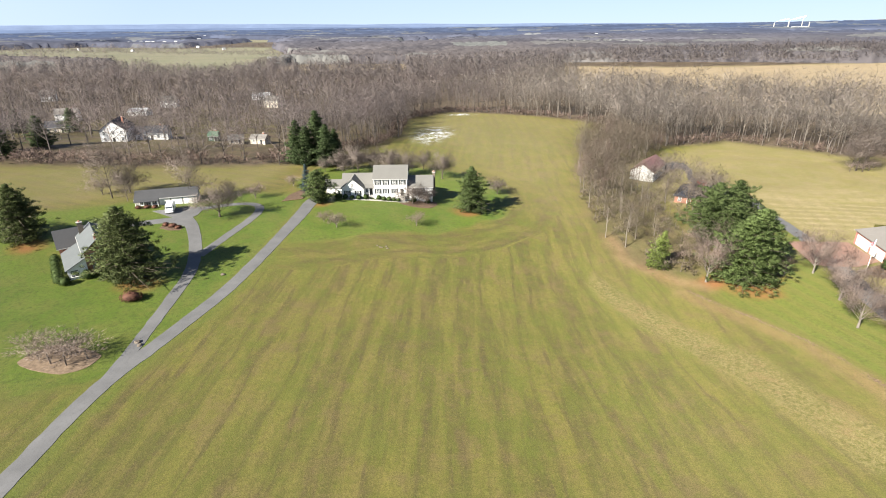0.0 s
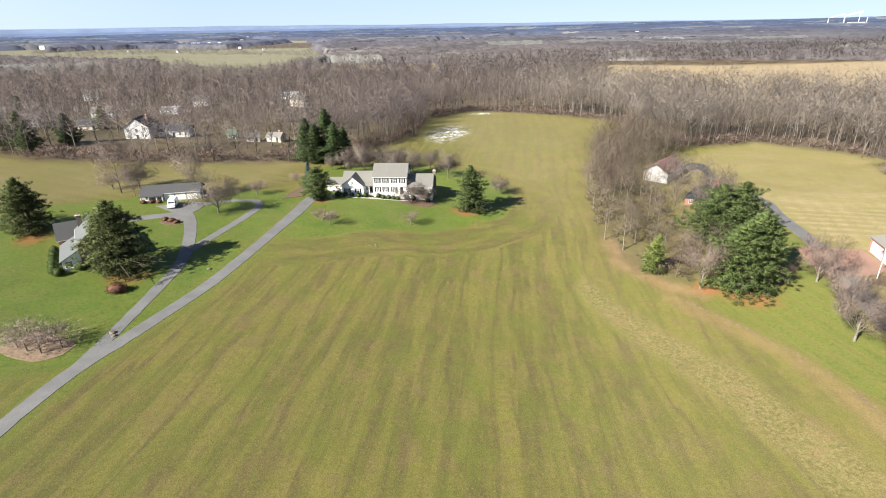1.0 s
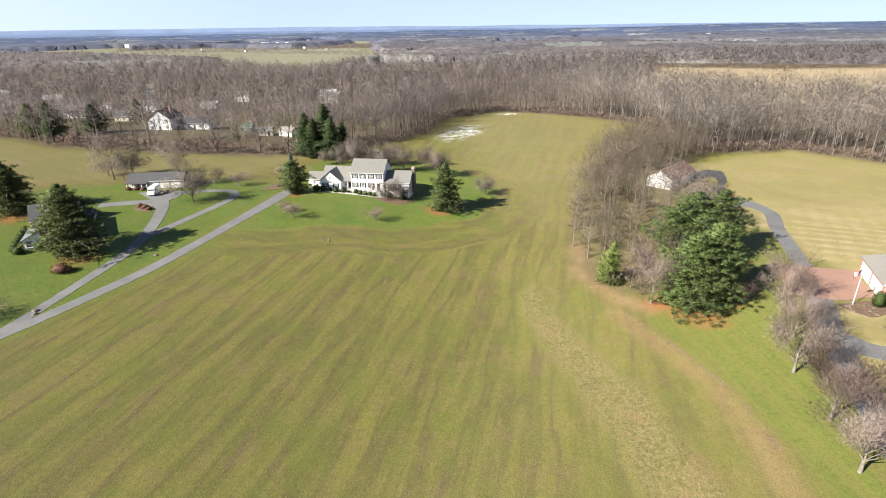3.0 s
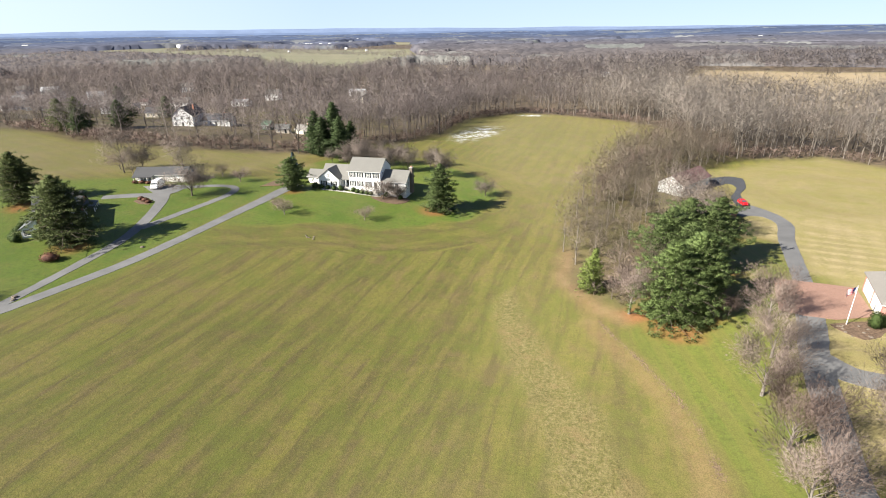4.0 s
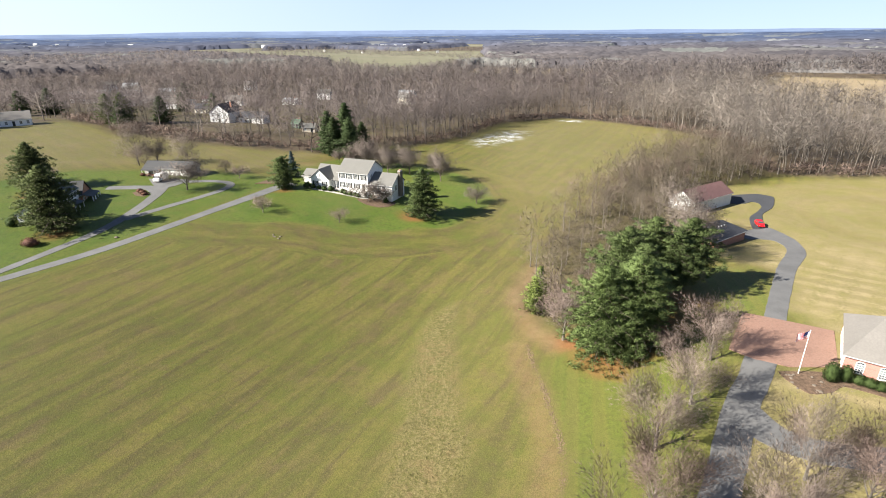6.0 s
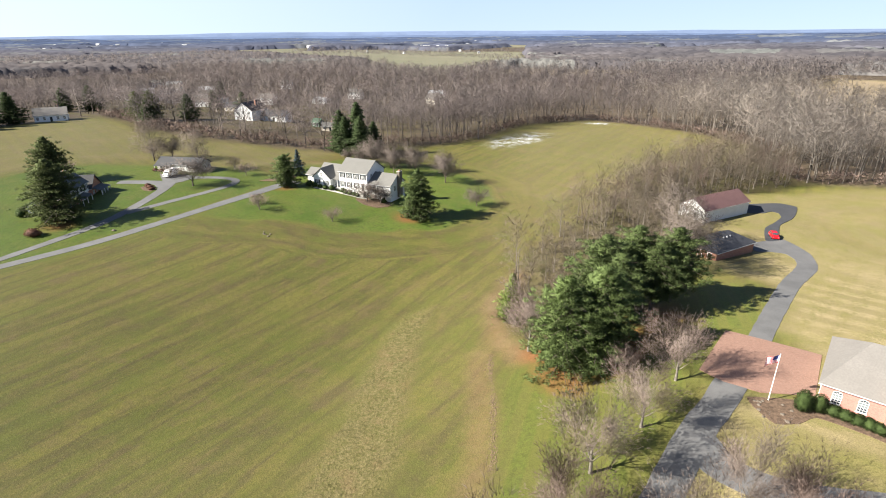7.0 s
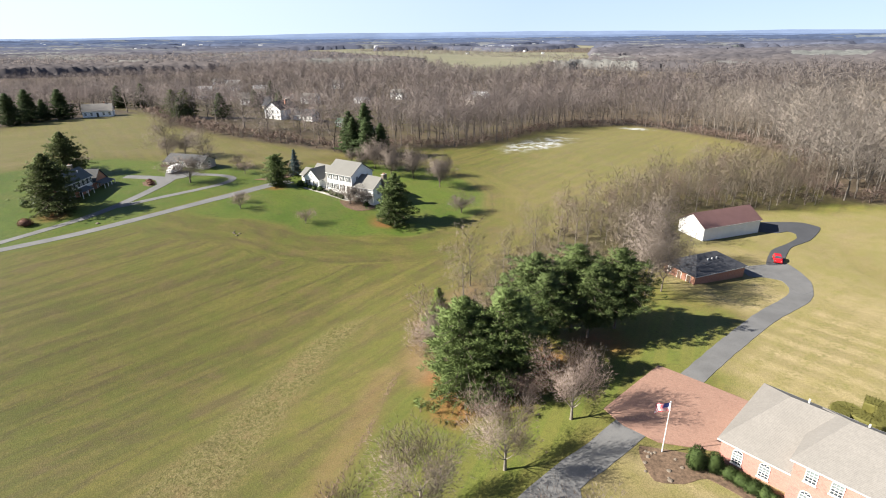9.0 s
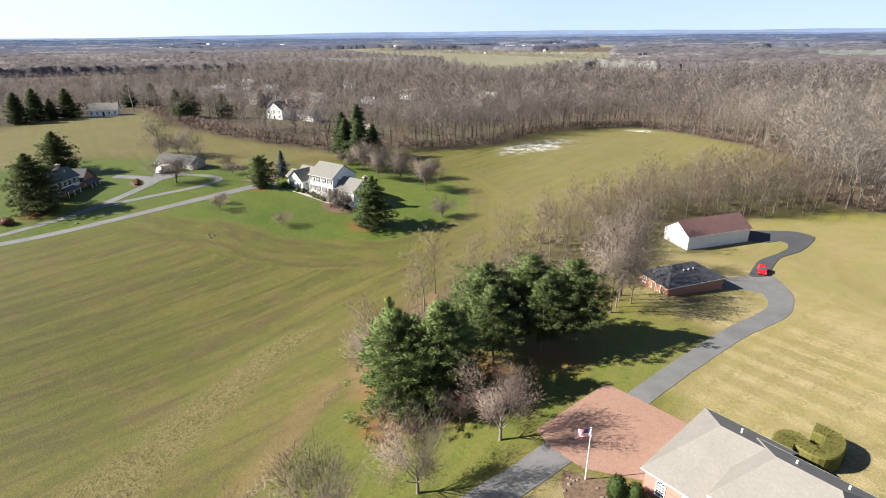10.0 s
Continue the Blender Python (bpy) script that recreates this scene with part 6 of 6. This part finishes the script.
# power station with steam on the horizon
ps = thing("power_station", at(1366, 2212, 6), "far power station with tall pale stacks and white steam", "power station")
for dx, hgt, r in ((-58, 22, 2.6), (-17, 28, 2.9), (20, 42, 1.8), (40, 25, 2.0)):
    part("stack", tube(bmesh.new(), (dx, -dx * 0.65, -4), (dx, -dx * 0.65, hgt), r, r * 0.7, 14), M_WALK, ps)
part("boiler_house", block((-22, -40, -4), (28, -16, 9), 0.7), M_GALV, ps)
for x0, z0, n, s in ((-17, 29, 16, 2.0), (-58, 23, 10, 1.5)):
    for i in range(n):
        q = i / n
        bm = bmesh.new()
        bmesh.ops.create_icosphere(bm, subdivisions=2, radius=s * (0.6 + 1.3 * q), matrix=pose(x0 + 42 * q + rng.uniform(-1, 1), -x0 * 0.65 - 30 * q, z0 + 15 * q ** 0.7 + rng.uniform(-1, 1)))
        for v in bm.verts:
            v.co += Vector((1, 1, 1)) * 1.6 * noise.noise(v.co / 4)
        part("steam_puff", bm, M_STEAM, ps, "white steam", True)


# ---- gardens, vehicles and small things ----
def leaf_mound(bm_radius, seed, size, count, material, name, label, stretch=(1, 1, 1), group="", category="shrub"):
    """A clipped evergreen: a dense shell of leaves over a dark core."""
    r = np.random.default_rng(seed)
    ob = thing(name, (0, 0, 0), label, category, group)
    d = r.normal(size=(count, 3))
    d /= np.linalg.norm(d, axis=1, keepdims=True)
    d = d[d[:, 2] > -0.55]
    s = np.array(stretch) * bm_radius
    v, f, e = tufts(r, d * s * r.uniform(0.90, 1.03, (len(d), 1)) + (0, 0, s[2] * 0.75), d, size, 7)
    n = unit_rows(np.repeat(d, 21, 0) + 0.5 * e)
    sheet("leaves", v, facing(v, f, n), material, ob, normals=n)
    bm = bmesh.new()
    bmesh.ops.create_icosphere(bm, subdivisions=2, radius=0.86, matrix=Matrix.LocRotScale((0, 0, s[2] * 0.75), None, s))
    part("core", bm, material, ob, "", True)
    return ob


ball = settle(leaf_mound(0.75, 1, 0.16, 260, M_BOX, "shrub", "round clipped evergreen shrub by the white house", group="shrubs of the white house"), -19.8, 149.2)
for x, y, s in ((-18.2, 149.2, 0.95), (-16.7, 149.2, 1.0), (-15.2, 149.2, 0.9), (-13.9, 149.1, 0.9), (-29.5, 149.0, 1.0), (-27.6, 149.0, 0.9), (-25.6, 149.0, 1.0), (-31.5, 148.8, 1.3), (-23.6, 149.4, 1.1), (-9.4, 150.0, 1.1), (-5.2, 149.6, 1.0)):
    again(ball, x, y - 0.7, s, x * 77)
for x, y, s in ((-76.0, 91.8, 1.17), (-77.3, 93.4, 1.17), (-78.6, 95.1, 1.17), (-79.9, 96.8, 1.09), (-74.4, 91.2, 1.25), (-71.9, 94.3, 1.33), (-70.0, 95.9, 0.94), (-81.3, 98.7, 1.17), (-82.8, 100.8, 1.17)):
    again(ball, x, y, s, x * 77, label="round dark evergreen shrub against the brick house")
cone = settle(leaf_mound(1.0, 2, 0.2, 420, M_BOX, "shrub", "tall egg-shaped evergreen shrub at the house corner", (0.85, 0.85, 1.55), "shrubs of the brick house"), 90.3, 97.0)
again(cone, 91.9, 97.5, 0.86, 60)
low = settle(leaf_mound(0.8, 3, 0.18, 300, M_BOX, "shrub", "low clipped evergreen shrub under the windows", (1.15, 0.9, 0.85), "shrubs of the brick house"), 93.4, 97.4)
for x, y, s in ((94.5, 97.0, 1.0), (95.6, 96.7, 0.95), (96.6, 96.4, 0.95), (97.4, 95.9, 0.9), (98.8, 95.0, 0.8), (100.6, 94.6, 0.8), (102.4, 94.2, 0.8), (104.4, 93.8, 0.85)):
    again(low, x, y, s, x * 57)
russet = settle(leaf_mound(1.0, 4, 0.2, 340, M_DRYLEAF, "shrub", "russet leafy shrub beneath the big pine", (1.9, 1.5, 1.0)), -58.8, 86.2)
again(russet, -67.6, 121.2, 0.55, 20, label="russet shrub in a small bed by the driveway")
again(russet, -69.6, 121.8, 0.5, 100, label="russet shrub in a small bed by the driveway")
again(russet, -65.9, 120.4, 0.45, 60, label="russet shrub in a small bed by the driveway")
for x, y, s in ((-82.5, 133.2, 0.5), (-80.5, 133.8, 0.5), (-78.6, 134.2, 0.45)):
    again(russet, x, y, s, x * 31, label="brown shrub before the low garage")
for x, y, s in ((159, 198, 0.95), (164, 201, 1.1), (161, 203, 0.85)):
    again(oak, x, y, s, x * 17, 1.25, "spreading leafless tree in a clump on the field")
for x, y, s in ((156, 197, 1.2), (160, 196, 1.3), (164, 198, 1.3), (168, 201, 1.2)):
    again(shrubs, x, y, s, x * 29, 1.5, "leafless brush at the foot of a clump of trees")

court("pavement", [(-70.5, 120.2), (-67.5, 118.9), (-64.8, 119.3), (-65.4, 121.6), (-68.4, 122.8), (-70.4, 122.3)], M_MULCH, "mulched bed beside the driveway", 0.05)
court("pavement", rounded([(84.6, 97.3), (85.3, 95.4), (87.4, 92.9), (89.9, 94.0), (91.6, 96.0), (95.2, 95.2), (97.8, 94.2), (101.5, 93.2), (104.5, 93.3), (105.5, 95.8), (92.4, 99.0), (88.6, 98.7), (86.2, 97.9)]), M_MULCH, "mulched bed with stones before the brick house", 0.05)
court("pavement", [(-46.8, 143.2), (-41.9, 146.2), (-41.6, 152.8), (-44.6, 155.8), (-46.6, 149.5)], M_MULCH, "mulched bed at the end of the driveway", 0.06)
court("pavement", [(-29.4, 147.2), (-22.0, 147.6), (-12.4, 147.8), (-10.9, 148.5), (-10.9, 149.0), (-12.6, 149.0), (-22.0, 148.6), (-24.2, 149.4), (-24.6, 150.6), (-26.0, 150.6), (-26.2, 148.5), (-29.5, 148.1)], M_WALK, "pale concrete walk before the white house", 0.06)
court("pavement", rounded([(-13.5, 147.2), (-12.0, 145.6), (-8.5, 144.2), (-4.5, 144.4), (-2.6, 147.0), (-2.8, 150.4), (-10.8, 150.6), (-11.0, 148.2)]), M_MULCH, "mulched bed before the white house", 0.05)
court("pavement", rounded([(-65.5, 66.5), (-62, 64.6), (-57, 63.6), (-54.2, 65.2), (-53.8, 68.4), (-57.6, 70.3), (-63.4, 71.2)]), M_LITTER, "bed of leaf litter under grey shrubs", 0.05)


def edging(points, label):
    ob = thing("timber_edging", at(*points[0]), label, "edging")
    o = Vector(at(*points[0]))
    for a, b in zip(points, points[1:]):
        part("sleeper", tube(bmesh.new(), Vector(at(*a, 0.1)) - o, Vector(at(*b, 0.1)) - o, 0.13, 0.13, 6), M_WOOD, ob)


edging([(-46.9, 143.0), (-41.8, 146.0), (-41.5, 152.8)], "timber sleepers edging the bed at the driveway")


def rock(x, y, r, label="weathered stone lying in the grass", group=""):
    bm = bmesh.new()
    bmesh.ops.create_icosphere(bm, subdivisions=2, radius=r)
    k = rng.uniform(0, 99)
    for v in bm.verts:
        v.co *= 1 + 0.45 * noise.noise(v.co / r * 0.9 + Vector((k, 0, 0)))
        v.co.z = v.co.z * 0.6 + r * 0.25
    ob = part("rock", bm, M_STONE)
    ob.location = at(x, y)
    tagged(ob, label, "rock", group)


for x, y, r in ((-50.2, 72.2, 0.5), (-49.4, 71.3, 0.4), (-46.0, 96.9, 0.45)):
    rock(x, y, r)
for k in range(12):
    rock(86.2 + rng.uniform(-0.8, 3.2), 95.6 + rng.uniform(-1.9, 1.6), rng.uniform(0.12, 0.30), "stone in the mulched flagpole bed", "stones of the flagpole bed")
for k in range(7):
    rock(-15 + rng.uniform(-1.5, 1.5), 114.3 + rng.uniform(-0.9, 0.9), rng.uniform(0.12, 0.3), "small stone heap in the field", "stones in the field")


def flagpole(x, y, height):
    ob = thing("flagpole", at(x, y), "white flagpole with a striped red, white and blue flag", "flagpole")
    part("pole", tube(bmesh.new(), (0, 0, -0.2), (0, 0, height), 0.07, 0.04, 10), M_TRIM, ob)
    bm = bmesh.new()
    bmesh.ops.create_uvsphere(bm, u_segments=10, v_segments=6, radius=0.09, matrix=pose(0, 0, height + 0.06))
    part("finial", bm, M_STEEL, ob, "", True)
    wide, tall = 1.75, 1.05

    def cloth(u, v):
        sag = 0.75 * u * u
        return Vector((-wide * u * 0.80 + 0.10 * math.sin(7 * u + 2 * v), -0.35 * u + 0.16 * math.sin(9 * u + v), height - 0.15 - tall * v - sag * 0.85))

    def strip(u0, u1, v0, v1, off=0.0):
        bm = bmesh.new()
        n = 12
        rows = [[bm.verts.new(cloth(u0 + (u1 - u0) * i / n, v) + Vector((0, off, 0))) for i in range(n + 1)] for v in (v0, v1)]
        for i in range(n):
            bm.faces.new((rows[0][i], rows[0][i + 1], rows[1][i + 1], rows[1][i]))
        return bm

    flag = part("flag", strip(0, 1, 0, 1), M_FLAGWHITE, ob, "striped cloth flag")
    for k in range(0, 13, 2):
        for off in (-0.012, 0.012):
            part("stripe", strip(0.42 if k < 7 else 0.0, 1, k / 13, (k + 1) / 13, off), M_FLAGRED, flag)
    for off in (-0.014, 0.014):
        part("canton", strip(0, 0.42, 0, 7 / 13, off), M_FLAGBLUE, flag)


flagpole(86.9, 97.6, 6.6)


def prism(profile, w0, w1, w2=None):
    """A side profile (x, z) swept across the width; the upper points are drawn in to w1."""
    top = max(z for _, z in profile)
    low = min(z for _, z in profile)
    pts = []
    for s in (-1, 1):
        for x, z in profile:
            k = (z - low) / (top - low)
            pts.append((x, s * (w0 + (w1 - w0) * k ** 2), z))
    n = len(profile)
    bm = solid(pts, [tuple(range(n)), tuple(range(n, 2 * n))] + [(i, (i + 1) % n, n + (i + 1) % n, n + i) for i in range(n)])
    bmesh.ops.bevel(bm, geom=bm.edges[:], offset=0.04, segments=2, affect="EDGES")
    return bm


def wheels(ob, places, r, half):
    for x in places:
        for s in (-1, 1):
            w = part("wheel", tube(bmesh.new(), (x, s * (half - 0.2), r), (x, s * (half + 0.01), r), r, r, 16), M_TYRE, ob)
            part("rim", tube(bmesh.new(), (x, s * (half + 0.0), r), (x, s * (half + 0.02), r), r * 0.6, r * 0.55, 12), M_STEEL, w)


def red_car():
    ob = thing("car", at(91.7, 180.4, 0.10), "small bright red car parked on the black driveway", "car", turn=-80)
    part("body", prism([(-2.15, 0.28), (-2.2, 0.75), (-2.0, 0.98), (-1.6, 1.42), (-0.9, 1.50), (0.25, 1.44), (0.95, 0.98), (1.9, 0.84), (2.15, 0.62), (2.12, 0.28)], 0.88, 0.66), M_CARRED, ob)
    part("windscreen", slab([(0.36, -0.60, 1.41), (0.36, 0.60, 1.41), (0.93, 0.72, 1.03), (0.93, -0.72, 1.03)], 0.02), M_GLASS, ob)
    part("rear_window", slab([(-1.66, -0.56, 1.41), (-1.66, 0.56, 1.41), (-1.98, 0.66, 1.08), (-1.98, -0.66, 1.08)], 0.02), M_GLASS, ob)
    for s in (-1, 1):
        part("side_window", solid([(-1.5, s * 0.80, 1.02), (0.6, s * 0.80, 1.02), (0.15, s * 0.70, 1.38), (-1.25, s * 0.70, 1.40), (-1.5, s * 0.83, 1.02), (0.6, s * 0.83, 1.02), (0.15, s * 0.74, 1.38), (-1.25, s * 0.74, 1.40)], [(0, 1, 2, 3), (4, 5, 6, 7), (0, 1, 5, 4), (1, 2, 6, 5), (2, 3, 7, 6), (3, 0, 4, 7)]), M_GLASS, ob)
        part("headlight", block((2.02, s * 0.62 - 0.14, 0.58), (2.17, s * 0.62 + 0.14, 0.74), 0.02), M_STEEL, ob)
        part("mirror", block((0.55, s * 0.92 - 0.09, 0.98), (0.7, s * 0.92 + 0.09, 1.12), 0.02), M_CARRED, ob)
    wheels(ob, (-1.35, 1.35), 0.32, 0.88)
    ob.scale = (0.9, 0.95, 0.95)


def white_van():
    ob = thing("van", at(-73.2, 132.0, 0.08), "white panel van parked before the garages", "van", turn=-72)
    part("body", prism([(-2.5, 0.35), (-2.52, 1.9), (-2.3, 2.25), (1.1, 2.25), (1.5, 1.95), (1.95, 1.25), (2.5, 1.0), (2.55, 0.35)], 0.98, 0.84), M_CARWHITE, ob)
    part("windscreen", slab([(1.42, -0.74, 2.02), (1.42, 0.74, 2.02), (1.94, 0.85, 1.34), (1.94, -0.85, 1.34)], 0.02), M_GLASS, ob)
    for s in (-1, 1):
        part("rear_window", block((-2.56, s * 0.42 - 0.3, 1.25), (-2.49, s * 0.42 + 0.3, 1.8)), M_GLASS, ob)
        part("side_window", block((0.55, s * 0.93 - 0.03, 1.3), (1.35, s * 0.93 + 0.03, 1.85)), M_GLASS, ob)
        part("headlight", block((2.4, s * 0.7 - 0.14, 0.75), (2.56, s * 0.7 + 0.14, 0.95), 0.02), M_STEEL, ob)
        part("tail_light", block((-2.56, s * 0.86 - 0.06, 0.9), (-2.49, s * 0.86 + 0.06, 1.3)), M_FLAGRED, ob)
        part("mirror", block((1.35, s * 1.1 - 0.1, 1.3), (1.5, s * 1.1 + 0.1, 1.55), 0.02), M_DARK, ob)
    part("bumper", block((-2.66, -0.9, 0.4), (-2.5, 0.9, 0.6), 0.03), M_DARK, ob)
    wheels(ob, (-1.6, 1.6), 0.36, 0.98)


red_car(), white_van()


def hedge():
    """A clipped flat-topped hedge bent like an S on the back lawn."""
    line = smooth_line(HEDGE, 0.25)
    ob = thing("hedge", at(*HEDGE[3]), "clipped flat-topped winding olive hedge on the back lawn", "hedge")
    o = Vector(ob.location)
    c, n, core = [], [], bmesh.new()
    ring = []
    for i, p in enumerate(line):
        d = (line[min(i + 1, len(line) - 1)] - line[max(i - 1, 0)]).normalized()
        s, z = Vector((d.y, -d.x)), float(land(p.x, p.y)) - o.z
        ring.append([core.verts.new((p.x - o.x + s.x * k, p.y - o.y + s.y * k, z + h)) for k, h in ((-1.0, -0.2), (-1.0, 1.95), (-0.88, 2.1), (0.88, 2.1), (1.0, 1.95), (1.0, -0.2))])
        for _ in range(60):
            k, h, out = rng.uniform(-1.0, 1.0), 2.12, (0.0, 0.0, 1.0)
            if rng.uniform() < 0.55:
                k = math.copysign(1.02, k)
                h, out = rng.uniform(0.05, 2.05), (s.x * k, s.y * k, 0.3)
            c.append((p.x - o.x + s.x * k, p.y - o.y + s.y * k, z + h)), n.append(out)
    for p, q in zip(ring, ring[1:]):
        for k in range(5):
            core.faces.new((p[k], p[k + 1], q[k + 1], q[k]))
    core.faces.new(ring[0]), core.faces.new(ring[-1])
    bmesh.ops.recalc_face_normals(core, faces=core.faces[:])
    v, f, e = tufts(rng, np.array(c), np.array(n, dtype=float), 0.09, 4)
    n = unit_rows(np.repeat(np.array(n, dtype=float), 12, 0) + 0.4 * e)
    leaves = leafy("hedge_leaves", ((0.085, 0.082, 0.022), (0.150, 0.138, 0.036), (0.11, 0.105, 0.028)))
    sheet("leaves", v, facing(v, f, n), leaves, ob, normals=n)
    part("core", core, leaves, ob)


HEDGE = [(102.1, 112.8), (102.3, 114.8), (103.1, 115.3), (104.1, 114.2), (105.4, 114.0), (106.4, 115.8), (106.5, 117.9), (105.7, 118.4), (104.6, 118.6)]
hedge()


def clods(name, line, spread, count, size, material, label):
    """Broken earth or tufts strewn along a line."""
    vs, fs = [], []
    base = np.array([(math.cos(a) * s, math.sin(a) * s, z) for z, s in ((-0.3, 1.0), (0.25, 0.75)) for a in np.arange(5) * 1.2566] + [(0, 0, 0.5)])
    tri = [(i, (i + 1) % 5, 5 + (i + 1) % 5) for i in range(5)] + [(i, 5 + (i + 1) % 5, 5 + i) for i in range(5)] + [(5 + i, 5 + (i + 1) % 5, 10) for i in range(5)]
    p = smooth_line(line, 0.5)
    for k in range(count):
        c = p[int(rng.integers(0, len(p)))]
        lumpy = max(0.0, noise.noise((c.y * 0.22, 3.0, 0.0)) + 0.22)
        x, y, s = c.x + rng.normal() * spread, c.y + rng.normal() * spread, size * rng.uniform(0.3, 1.0) * (0.25 + 2.2 * lumpy)
        vs.append(base * s * rng.uniform(0.6, 1.3, (11, 3)) + at(x, y)), fs.append(np.array(tri) + 11 * k)
    tagged(sheet(name, np.vstack(vs), np.vstack(fs), material), label, "soil", kind="stuff")


M_CLAY = plain("dry_clay", (0.165, 0.118, 0.072), 0.95, vary=0.4, bump=0.4)
clods("earth_clods", GULLY[:7], 0.25, 1400, 0.15, M_CLAY, "crumbling reddish earth along a shallow gully")



def grass_tufts(name, poly, count, size, material, label):
    xs, ys = [p[0] for p in poly], [p[1] for p in poly]
    x, y = rng.uniform(min(xs), max(xs), count), rng.uniform(min(ys), max(ys), count)
    k = inside(poly, x, y)
    c = np.stack([x[k], y[k], land(x[k], y[k]) + 0.03], -1)
    v, f, e = tufts(rng, c, np.tile((0.0, 0.0, 1.0), (len(c), 1)), size, 3)
    tagged(sheet(name, v, f, material), label, "grass", kind="stuff")


M_STRAW = leafy("straw", ((0.17, 0.15, 0.055), (0.27, 0.215, 0.095), (0.12, 0.115, 0.040)))
grass_tufts("tussock_grass", TUSSOCKS, 9000, 0.16, M_STRAW, "coarse straw-coloured tussock grass in a swale")
